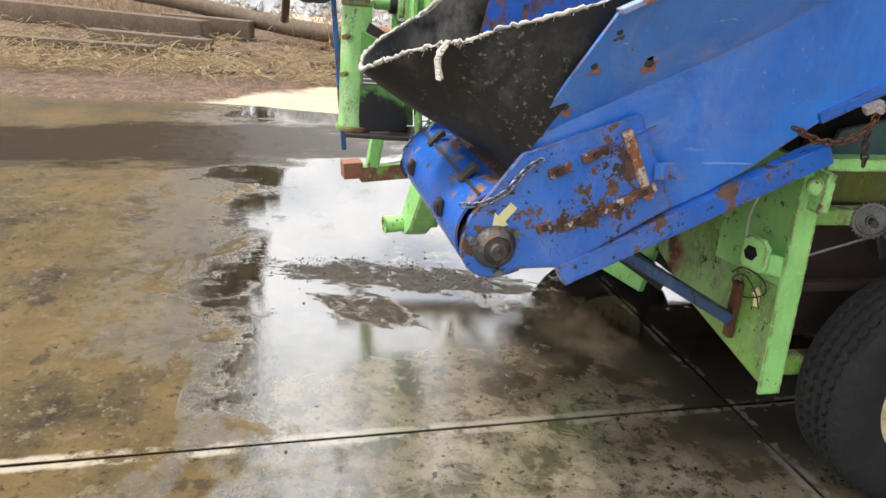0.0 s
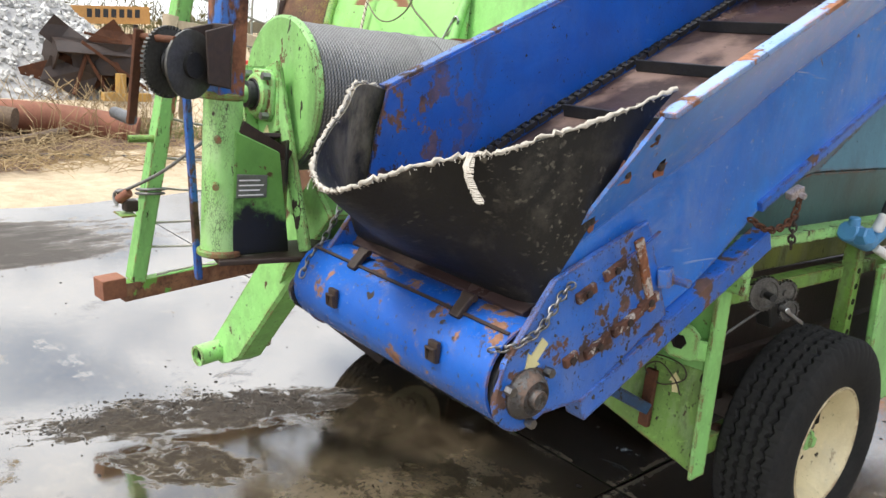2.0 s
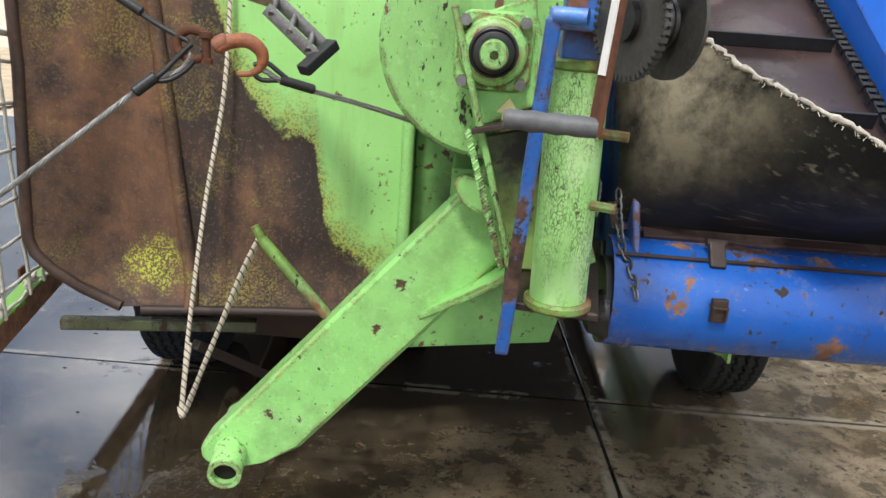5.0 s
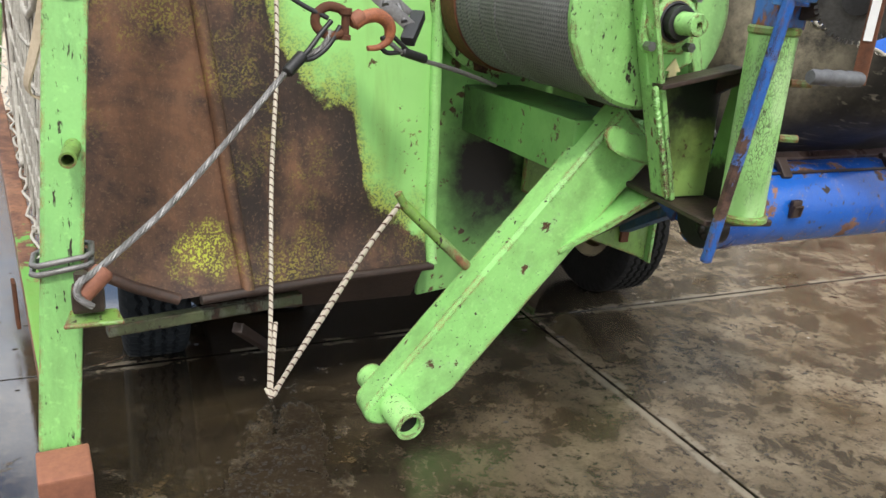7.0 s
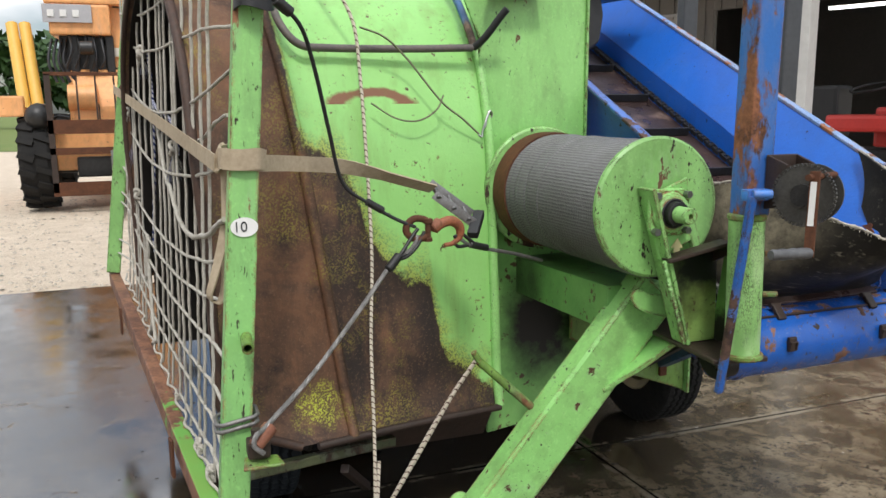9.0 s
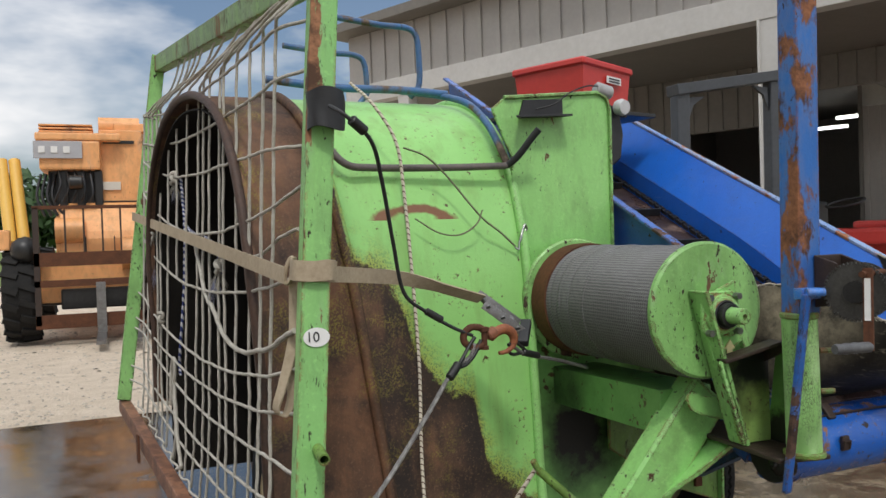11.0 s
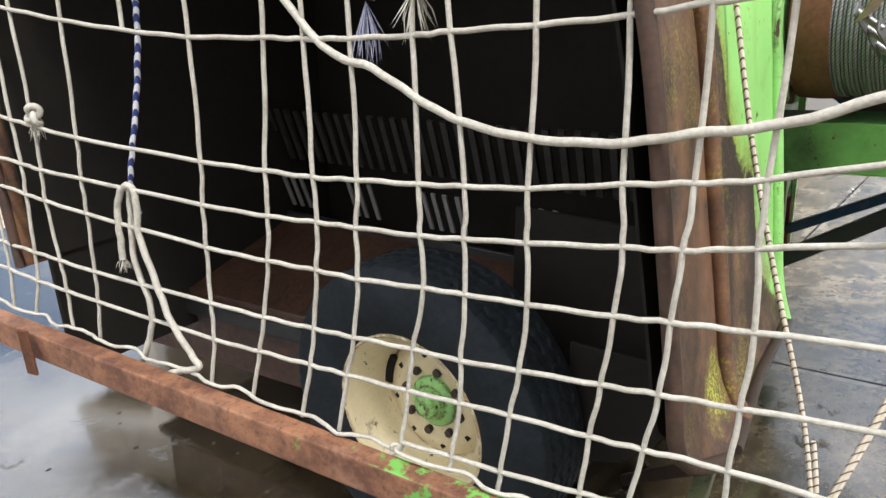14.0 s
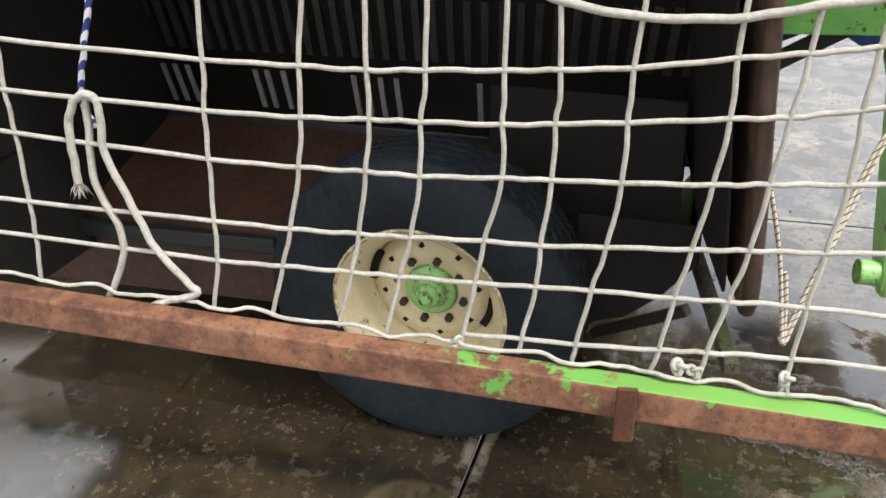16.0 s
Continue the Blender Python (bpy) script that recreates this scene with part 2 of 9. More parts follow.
def scuffed_rubber():
    m, nt, bs = nodes_of("scuffed_black_rubber")
    tc = nt.nodes.new("ShaderNodeTexCoord").outputs["Object"]
    base = mix(nt, noise_fac(nt, 4, 7, 0.65, 0.35, 0.65, tc), (0.010, 0.0095, 0.009), (0.023, 0.021, 0.018))
    for turn, amount in ((0.5, 0.45), (-0.35, 0.40), (1.1, 0.35)):
        mp = nt.nodes.new("ShaderNodeMapping")
        mp.inputs["Rotation"].default_value = (turn, turn * 0.6, turn)
        mp.inputs["Scale"].default_value = (3, 60, 60)
        nt.links.new(tc, mp.inputs["Vector"])
        line = arith(nt, "MULTIPLY", noise_fac(nt, 1.0, 3, 0.5, 0.64, 0.72, mp.outputs["Vector"]), noise_fac(nt, 3, 5, 0.6, 0.48, 0.6, tc))
        base = mix(nt, arith(nt, "MULTIPLY", line, amount), base, (0.30, 0.27, 0.21))
    base = mix(nt, arith(nt, "MULTIPLY", noise_fac(nt, 7, 8, 0.72, 0.54, 0.72, tc), 0.22), base, (0.24, 0.215, 0.17))
    # chalky wear where the sheet folds up to its hanging corner
    worn = nt.nodes.new("ShaderNodeVectorMath")
    worn.operation = "DISTANCE"
    nt.links.new(tc, worn.inputs[0])
    worn.inputs[1].default_value = (-0.70, -1.36, 1.25)
    wr = nt.nodes.new("ShaderNodeMapRange")
    wr.inputs["From Min"].default_value, wr.inputs["From Max"].default_value = 0.26, 0.03
    nt.links.new(worn.outputs["Value"], wr.inputs["Value"])
    base = mix(nt, arith(nt, "MULTIPLY", wr.outputs["Result"], noise_fac(nt, 9, 8, 0.72, 0.38, 0.60, tc)), base, (0.33, 0.285, 0.20))
    nt.links.new(base, bs.inputs["Base Color"])
    bs.inputs["Roughness"].default_value, bs.inputs["Specular IOR Level"].default_value = 0.55, 0.3
    bump(nt, bs, noise_fac(nt, 50, 7, 0.7, 0.2, 0.8, tc), 0.3, 0.003)
    return m


RUBBER = scuffed_rubber()


def crazed_paint():
    """Lime paint split into fine upright cracks, flaked black in places."""
    m, nt, bs = nodes_of("crazed_lime_green_paint")
    tc = nt.nodes.new("ShaderNodeTexCoord").outputs["Object"]
    mp = nt.nodes.new("ShaderNodeMapping")
    mp.inputs["Scale"].default_value = (1, 1, 0.42)
    nt.links.new(tc, mp.inputs["Vector"])
    warp = nt.nodes.new("ShaderNodeVectorMath")
    ns = nt.nodes.new("ShaderNodeTexNoise")
    ns.inputs["Scale"].default_value, ns.inputs["Detail"].default_value = 60, 4
    nt.links.new(mp.outputs["Vector"], ns.inputs["Vector"])
    warp.operation = "MULTIPLY_ADD"
    nt.links.new(ns.outputs["Color"], warp.inputs[0])
    warp.inputs[1].default_value = (0.02, 0.02, 0.02)
    nt.links.new(mp.outputs["Vector"], warp.inputs[2])
    vo = nt.nodes.new("ShaderNodeTexVoronoi")
    vo.feature = "DISTANCE_TO_EDGE"
    vo.inputs["Scale"].default_value = 210
    nt.links.new(warp.outputs["Vector"], vo.inputs["Vector"])
    crack = nt.nodes.new("ShaderNodeMapRange")
    crack.inputs["From Min"].default_value, crack.inputs["From Max"].default_value = 0.13, 0.02
    nt.links.new(vo.outputs["Distance"], crack.inputs["Value"])
    where = noise_fac(nt, 12, 7, 0.7, 0.46, 0.60, mp.outputs["Vector"])
    base = mix(nt, noise_fac(nt, 6, 6, 0.6, 0.35, 0.65, tc), (0.31, 0.60, 0.19), (0.24, 0.48, 0.15))
    base = mix(nt, noise_fac(nt, 14, 6, 0.6, 0.5, 0.62, mp.outputs["Vector"]), base, (0.38, 0.62, 0.26))
    mask = arith(nt, "MULTIPLY", crack.outputs["Result"], where)
    flake = noise_fac(nt, 26, 7, 0.7, 0.63, 0.65, mp.outputs["Vector"])
    base = mix(nt, arith(nt, "MULTIPLY", mask, 0.9), base, (0.035, 0.03, 0.018))
    base = mix(nt, flake, base, (0.05, 0.034, 0.022))
    nt.links.new(base, bs.inputs["Base Color"])
    bs.inputs["Roughness"].default_value = 0.5
    bump(nt, bs, arith(nt, "SUBTRACT", 1.0, arith(nt, "MAXIMUM", mask, flake)), 0.5, 0.002)
    return m


CRAZED = crazed_paint()
FRAY = plain("frayed_pale_fibre", (0.56, 0.53, 0.46), (0.30, 0.26, 0.21), 0.9, 0, 60, 0.5)
ROPE = plain("grey_white_rope", (0.58, 0.56, 0.50), (0.33, 0.30, 0.25), 0.85, 0, 14, 0.6, 0.002, 220)
ROPE_BLUE = plain("blue_white_rope", (0.05, 0.07, 0.22), (0.55, 0.55, 0.6), 0.85, 0, 60, 0.6)
CABLE = plain("grey_wire_rope", (0.30, 0.29, 0.28), (0.14, 0.135, 0.13), 0.45, 0.6, 60, 0.6)
WEBBING = plain("dirty_beige_webbing", (0.52, 0.43, 0.31), (0.36, 0.29, 0.20), 0.9, 0, 10, 0.5, 0.002, 300)
CHROME = plain("zinc_plated_steel", (0.55, 0.55, 0.55), (0.35, 0.34, 0.33), 0.28, 1.0, 20)
WHITE = plain("white_paint", (0.80, 0.80, 0.78), (0.68, 0.68, 0.66), 0.5, 0, 6, 0.1)
YELLOW_STICKER = plain("pale_yellow_sticker", (0.75, 0.68, 0.35), (0.68, 0.60, 0.3), 0.5)
ORANGE = paint("orange_machine_paint", (0.92, 0.46, 0.19), (0.82, 0.38, 0.14), 0.64, 0.68, 0.45, 0.3, 2)
RED = plain("red_plastic", (0.62, 0.05, 0.04), (0.52, 0.04, 0.035), 0.4, 0, 5, 0.1)


# ---- mesh helpers ----
def part(name, bm, material, parent=None, label="", smooth=0.0):
    """Links a bmesh, given in world metres, as one mesh object under its thing or part."""
    bmesh.ops.recalc_face_normals(bm, faces=bm.faces)
    me = bpy.data.meshes.new(name)
    if smooth:
        lim = radians(smooth)
        for f in bm.faces:
            f.smooth = True
        for e in bm.edges:
            if len(e.link_faces) != 2 or e.calc_face_angle(0) > lim:
                e.smooth = False
    bm.to_mesh(me)
    bm.free()
    for m in material if isinstance(material, (list, tuple)) else [material]:
        me.materials.append(m)
    ob = new(name, me)
    if parent is not None:
        ob.parent = parent
        base = parent.matrix_basis if parent.parent is None else Matrix()
        ob.matrix_parent_inverse = base.inverted()
    return tagged(ob, label)


def thing(name, at, label, category, group="", kind=""):
    ob = new(name)
    ob.empty_display_size = 0.1
    ob.matrix_basis = pose(*at)
    return tagged(ob, label, category, group, kind)


def V(*a):
    return Vector(a)


def frame_of(d, up=(0, 0, 1)):
    """Axes across a direction."""
    d = Vector(d).normalized()
    up = Vector(up)
    if abs(d.dot(up.normalized())) > 0.98:
        up = V(0, 1, 0) if abs(d.y) < 0.9 else V(1, 0, 0)
    side = d.cross(up).normalized()
    return d, side, side.cross(d).normalized()


def beam(bm, a, b, w, h, up=(0, 0, 1), bevel=0.004):
    """A bar of section w by h (h along up) from a to b."""
    a, b = Vector(a), Vector(b)
    d, side, top = frame_of(b - a, up)
    s = []
    for p in (a, b):
        s.append([bm.verts.new(p + side * (sx * w / 2) + top * (sz * h / 2)) for sx, sz in ((-1, -1), (1, -1), (1, 1), (-1, 1))])
    fs = [bm.faces.new(s[0][::-1]), bm.faces.new(s[1])]
    fs += [bm.faces.new((s[0][k], s[0][(k + 1) % 4], s[1][(k + 1) % 4], s[1][k])) for k in range(4)]
    if bevel:
        es = list({e for f in fs for e in f.edges})
        bmesh.ops.bevel(bm, geom=es, offset=min(bevel, w / 3, h / 3), segments=2, affect="EDGES", profile=0.6)
    return bm


def box(bm, lo, hi, bevel=0.004):
    lo, hi = Vector(lo), Vector(hi)
    c = (lo + hi) / 2
    return beam(bm, (c.x, lo.y, c.z), (c.x, hi.y, c.z), hi.x - lo.x, hi.z - lo.z, (0, 0, 1), bevel)


def cyl(bm, a, b, r, seg=20, r2=None, hole=0.0, bevel=0.0):
    """A round bar, or a pipe where hole is its inner radius."""
    a, b = Vector(a), Vector(b)
    r2 = r if r2 is None else r2
    d, s, t = frame_of(b - a)
    ring = lambda p, q: [bm.verts.new(p + s * (q * math.cos(2 * math.pi * k / seg)) + t * (q * math.sin(2 * math.pi * k / seg))) for k in range(seg)]
    A, B = ring(a, r), ring(b, r2)
    if bevel:
        A2, B2 = ring(a - d * 0 , r - bevel), ring(b, r2 - bevel)
        for k in range(seg):
            A[k].co += d * bevel
            B[k].co -= d * bevel
        bridge(bm, A2, A)
        bridge(bm, A, B)
        bridge(bm, B, B2)
        A, B = A2, B2
    else:
        bridge(bm, A, B)
    if hole:
        C, D = ring(a, hole), ring(b, hole)
        bridge(bm, C, A)
        bridge(bm, B, D)
        bridge(bm, D, C)
    else:
        bm.faces.new(A[::-1])
        bm.faces.new(B)
    return bm


def bridge(bm, A, B, closed=True):
    n = len(A)
    for k in range(n if closed else n - 1):
        bm.faces.new((A[k], A[(k + 1) % n], B[(k + 1) % n], B[k]))


def smooth_line(pts, n=8):
    """Catmull-Rom through the points."""
    P = [Vector(p) for p in pts]
    P = [P[0] * 2 - P[1]] + P + [P[-1] * 2 - P[-2]]
    out = []
    for i in range(1, len(P) - 2):
        p0, p1, p2, p3 = P[i - 1:i + 3]
        for k in range(n):
            t = k / n
            out.append(0.5 * ((2 * p1) + (p2 - p0) * t + (2 * p0 - 5 * p1 + 4 * p2 - p3) * t * t + (3 * p1 - p0 - 3 * p2 + p3) * t ** 3))
    return out + [P[-2]]


def tube(bm, pts, r, seg=8, closed=False, taper=None):
    """A round cord swept along points."""
    P = [Vector(p) for p in pts]
    n = len(P)
    rings, up = [], None
    for i, p in enumerate(P):
        d = (P[(i + 1) % n] - P[i - 1]) if closed else (P[min(i + 1, n - 1)] - P[max(i - 1, 0)])
        d.normalize()
        if up is None:
            _, s, t = frame_of(d)
        else:
            t = (up - d * up.dot(d)).normalized()
            s = d.cross(t)
        up = t
        q = r if taper is None else r * taper(i / max(1, n - 1))
        rings.append([bm.verts.new(p + s * (q * math.cos(2 * math.pi * k / seg)) + t * (q * math.sin(2 * math.pi * k / seg))) for k in range(seg)])
    for A, B in zip(rings, rings[1:]):
        bridge(bm, A, B)
    if closed:
        bridge(bm, rings[-1], rings[0])
    else:
        bm.faces.new(rings[0][::-1])
        bm.faces.new(rings[-1])
    return bm


def ribbon(bm, pts, w, th, across):
    """A flat band along points; across gives its width's direction at each point or for all."""
    P = [Vector(p) for p in pts]
    rings = []
    for i, p in enumerate(P):
        d = (P[min(i + 1, len(P) - 1)] - P[max(i - 1, 0)]).normalized()
        a = Vector(across[i] if isinstance(across[0], (tuple, list, Vector)) else across)
        a = (a - d * a.dot(d)).normalized()
        nrm = d.cross(a)
        rings.append([bm.verts.new(p + a * (w / 2 * u) + nrm * (th / 2 * v)) for u, v in ((-1, -1), (1, -1), (1, 1), (-1, 1))])
    for A, B in zip(rings, rings[1:]):
        bridge(bm, A, B)
    bm.faces.new(rings[0][::-1])
    bm.faces.new(rings[-1])
    return bm


def slab(bm, outline, thick, bevel=0.003):
    """A plate: an outline of points in one plane, thickened along thick."""
    thick = Vector(thick)
    A = [bm.verts.new(Vector(p)) for p in outline]
    B = [bm.verts.new(Vector(p) + thick) for p in outline]
    fs = [bm.faces.new(A), bm.faces.new(B[::-1])]
    n = len(A)
    for k in range(n):
        fs.append(bm.faces.new((A[k], A[(k + 1) % n], B[(k + 1) % n], B[k])))
    if bevel:
        bmesh.ops.bevel(bm, geom=list({e for f in fs for e in f.edges}), offset=min(bevel, thick.length / 3), segments=1, affect="EDGES")
    return bm


def lathe(bm, centre, axis, profile, seg=48, up=(0, 0, 1)):
    """Turns (radius, along) pairs round an axis through centre."""
    c = Vector(centre)
    d, s, t = frame_of(axis, up)
    rings = []
    for r, x in profile:
        if r < 1e-5:
            rings.append([bm.verts.new(c + d * x)])
        else:
            rings.append([bm.verts.new(c + d * x + (s * math.cos(2 * math.pi * k / seg) + t * math.sin(2 * math.pi * k / seg)) * r) for k in range(seg)])
    for A, B in zip(rings, rings[1:]):
        if len(A) == 1 and len(B) == 1:
            continue
        if len(A) == 1:
            for k in range(seg):
                bm.faces.new((A[0], B[(k + 1) % seg], B[k]))
        elif len(B) == 1:
            for k in range(seg):
                bm.faces.new((A[k], A[(k + 1) % seg], B[0]))
        else:
            bridge(bm, A, B)
    return bm


def loft(bm, rows, closed=False):
    """A sheet through rows of points."""
    R = [[bm.verts.new(Vector(p)) for p in row] for row in rows]
    for A, B in zip(R, R[1:]):
        bridge(bm, A, B, closed)
    return R


def thicken(bm, t):
    """Gives an open sheet its thickness."""
    bm.normal_update()
    bmesh.ops.solidify(bm, geom=list(bm.faces), thickness=t)
    return bm


def B():
    return bmesh.new()


def rnd(a, b):
    return random.uniform(a, b)


# ---- the trailer: hood, plates, chassis, wheels ----
def lerp(a, b, t):
    return a + (b - a) * t


trailer = thing("harvester_trailer", (-1.0, 0.0, 0.0), "old lime green farm trailer with a rusty round-topped hood", "trailer")

# hood: a round-topped sheet tunnel that opens towards the net
ARCH = [(-0.765, 0.482), (-0.75, 0.75), (-0.725, 1.05), (-0.70, 1.35), (-0.655, 1.55), (-0.555, 1.77), (-0.385, 1.945), (-0.12, 2.06), (0.2, 2.10),
        (0.5, 2.06), (0.76, 1.93), (0.94, 1.74), (1.03, 1.5), (1.06, 1.1), (1.06, 0.72)]
ARCH_FINE = smooth_line([(0, y, z) for y, z in ARCH], 6)


def rim_x(y, z):
    x = -2.215 - 0.13 * (y + 0.72) - 0.015 * min(1, max(0, (z - 1.1) / 0.3))
    if y < 0 and z < 0.66:
        x += 0.20 * ((0.66 - z) / 0.16) ** 2
    return x


def rib_x(y, z):
    return -1.78 - 0.135 * min(1.6, max(0, z - 0.5)) - 0.05 * min(1, max(0, y + 0.6))


def hood_point(p, u, off=0.0):
    """u runs from 0 at the rim over 1 at the rib to 2 at the far edge."""
    _, y, z = p
    xr, xm, xe = rim_x(y, z), rib_x(y, z), -1.215
    x = lerp(xr, xm, u) if u <= 1 else lerp(xm, xe, u - 1)
    c = V(0, 0.15, 1.25)
    n = V(0, y - c.y, (z - c.z) * 0.8)
    n.normalize()
    # the front wall runs square to the slanted mouth
    y += (0.19 * min(0.37, x - xr) + 0.104 * max(0.0, x - xr - 0.37) - 0.047) * min(1.0, max(0.0, (0.15 - y) / 0.9))
    return V(x, y, z) + n * off


def rusty_hood_material():
    """Rust eating into lime green paint from the mouth and the bottom, with yellow lichen speckle."""
    m, nt, bs = nodes_of("rust_eaten_green_sheet")
    tc = nt.nodes.new("ShaderNodeTexCoord").outputs["Object"]
    sep = nt.nodes.new("ShaderNodeSeparateXYZ")
    nt.links.new(tc, sep.inputs[0])
    x, z = sep.outputs["X"], sep.outputs["Z"]
    big = noise_fac(nt, 3.6, 8, 0.6, 0.0, 1.0, tc)
    # height of the rust's upper edge along the hood
    along = nt.nodes.new("ShaderNodeMapRange")
    along.inputs["From Min"].default_value, along.inputs["From Max"].default_value = -1.95, -1.2
    nt.links.new(x, along.inputs["Value"])
    edge = nt.nodes.new("ShaderNodeFloatCurve")
    cv = edge.mapping.curves[0]
    edge_line = ((0.0, 0.96), (0.12, 0.78), (0.27, 0.80), (0.307, 0.73), (0.36, 0.62), (0.44, 0.50), (0.53, 0.445), (0.633, 0.42), (0.665, 0.30), (0.70, 0.20), (0.76, 0.13), (0.87, 0.08), (1.0, 0.04))
    for k, (px, pz) in enumerate(edge_line):
        if k == 0:
            cv.points[0].location = (px, pz)
        elif k == len(edge_line) - 1:
            cv.points[1].location = (px, pz)
        else:
            cv.points.new(px, pz)
    edge.mapping.update()
    nt.links.new(along.outputs["Result"], edge.inputs["Value"])
    zc = arith(nt, "ADD", arith(nt, "MULTIPLY", edge.outputs["Value"], 1.0), 0.52)
    line = arith(nt, "ADD", arith(nt, "SUBTRACT", z, zc), arith(nt, "MULTIPLY", arith(nt, "SUBTRACT", big, 0.5), 0.14))
    ribx = arith(nt, "ADD", arith(nt, "ADD", x, 1.78), arith(nt, "MULTIPLY", arith(nt, "SUBTRACT", z, 0.5), 0.135))
    line = arith(nt, "MINIMUM", line, arith(nt, "MULTIPLY", arith(nt, "SUBTRACT", ribx, 0.005), 6.0))
    low = arith(nt, "MULTIPLY", arith(nt, "SUBTRACT", 0.585, z), 12.0)
    r = nt.nodes.new("ShaderNodeMapRange")
    r.inputs["From Min"].default_value, r.inputs["From Max"].default_value = 0.012, -0.012
    line = arith(nt, "ADD", line, arith(nt, "MULTIPLY", arith(nt, "SUBTRACT", noise_fac(nt, 26, 8, 0.75, 0, 1, tc), 0.5), 0.16))
    nt.links.new(line, r.inputs["Value"])
    lowc = nt.nodes.new("ShaderNodeClamp")
    nt.links.new(low, lowc.inputs["Value"])
    mask = arith(nt, "MAXIMUM", r.outputs["Result"], lowc.outputs["Result"])
    fringe = nt.nodes.new("ShaderNodeMapRange")
    fringe.inputs["From Min"].default_value, fringe.inputs["From Max"].default_value = 0.16, -0.02
    nt.links.new(line, fringe.inputs["Value"])
    green = mix(nt, noise_fac(nt, 2.3, 5, 0.6, 0.35, 0.65, tc), (0.33, 0.68, 0.205), (0.27, 0.58, 0.17))
    chips = noise_fac(nt, 34, 5, 0.6, 0.66, 0.69, tc)
    green = mix(nt, chips, green, (0.10, 0.06, 0.03))
    specks = noise_fac(nt, 150, 3, 0.6, 0.50, 0.56, tc)
    worn = mix(nt, specks, (0.36, 0.37, 0.06), (0.07, 0.036, 0.02))
    # a long stain high on the sheet
    sp2 = nt.nodes.new("ShaderNodeMapping")
    sp2.inputs["Location"].default_value = (1.645 * 4.5, 0, -1.575 * 15)
    sp2.inputs["Scale"].default_value = (4.5, 0.0, 15)
    nt.links.new(tc, sp2.inputs["Vector"])
    ln = nt.nodes.new("ShaderNodeVectorMath")
    ln.operation = "LENGTH"
    nt.links.new(sp2.outputs["Vector"], ln.inputs[0])
    st2 = nt.nodes.new("ShaderNodeMapRange")
    st2.inputs["From Min"].default_value, st2.inputs["From Max"].default_value = 0.24, 0.12
    bow = arith(nt, "ABSOLUTE", arith(nt, "SUBTRACT", ln.outputs["Value"], 0.55))
    nt.links.new(arith(nt, "ADD", bow, arith(nt, "MULTIPLY", arith(nt, "SUBTRACT", noise_fac(nt, 14, 7, 0.65, 0, 1, tc), 0.5), 0.5)), st2.inputs["Value"])
    upper = arith(nt, "GREATER_THAN", z, 1.572)
    green = mix(nt, arith(nt, "MULTIPLY", st2.outputs["Result"], upper), green, (0.22, 0.10, 0.05))
    flecks = arith(nt, "MULTIPLY", noise_fac(nt, 48, 6, 0.7, 0.60, 0.64, tc), noise_fac(nt, 3.4, 6, 0.6, 0.52, 0.64, tc))
    green = mix(nt, flecks, green, (0.16, 0.08, 0.03))
    # weathered yellow-brown blush and dark runs down the sheet
    runs = nt.nodes.new("ShaderNodeMapping")
    runs.inputs["Scale"].default_value = (9, 9, 1.1)
    nt.links.new(tc, runs.inputs["Vector"])
    green = mix(nt, arith(nt, "MULTIPLY", noise_fac(nt, 1.0, 6, 0.6, 0.50, 0.72, runs.outputs["Vector"]), 0.45), green, (0.16, 0.19, 0.035))
    green = mix(nt, arith(nt, "MULTIPLY", noise_fac(nt, 2.0, 8, 0.66, 0.56, 0.70, tc, 0.8), 0.55), green, (0.20, 0.20, 0.04))
    green = mix(nt, arith(nt, "MULTIPLY", fringe.outputs["Result"], noise_fac(nt, 9, 6, 0.6, 0.37, 0.50, tc)), green, worn)
    rust = mix(nt, noise_fac(nt, 7, 9, 0.72, 0.40, 0.60, tc), (0.050, 0.028, 0.020), (0.175, 0.088, 0.048))
    # orange bloom outside the rib, black-brown runs inside it
    inside = nt.nodes.new("ShaderNodeMapRange")
    inside.inputs["From Min"].default_value, inside.inputs["From Max"].default_value = -0.01, 0.03
    nt.links.new(ribx, inside.inputs["Value"])
    rust = mix(nt, arith(nt, "MULTIPLY", noise_fac(nt, 2.6, 7, 0.66, 0.46, 0.66, tc, 0.6), arith(nt, "SUBTRACT", 1.0, arith(nt, "MULTIPLY", inside.outputs["Result"], 0.85))), rust, (0.25, 0.115, 0.055))
    rust = mix(nt, arith(nt, "MULTIPLY", inside.outputs["Result"], noise_fac(nt, 2.2, 7, 0.65, 0.36, 0.58, tc)), rust, (0.040, 0.025, 0.019))
    # soot-dark band along the mouth side of the rib and at the foot
    sooty = noise_fac(nt, 3.0, 8, 0.68, 0.50, 0.64, tc, 0.5)
    rust = mix(nt, arith(nt, "MULTIPLY", sooty, arith(nt, "ADD", 0.3, arith(nt, "MULTIPLY", inside.outputs["Result"], 0.5))), rust, (0.030, 0.020, 0.016))
    drip = nt.nodes.new("ShaderNodeMapping")
    drip.inputs["Scale"].default_value = (9, 9, 2.6)
    nt.links.new(tc, drip.inputs["Vector"])
    rust = mix(nt, arith(nt, "MULTIPLY", noise_fac(nt, 1.0, 8, 0.7, 0.42, 0.60, drip.outputs["Vector"]), arith(nt, "ADD", 0.45, arith(nt, "MULTIPLY", inside.outputs["Result"], 0.5))), rust, (0.022, 0.015, 0.013))
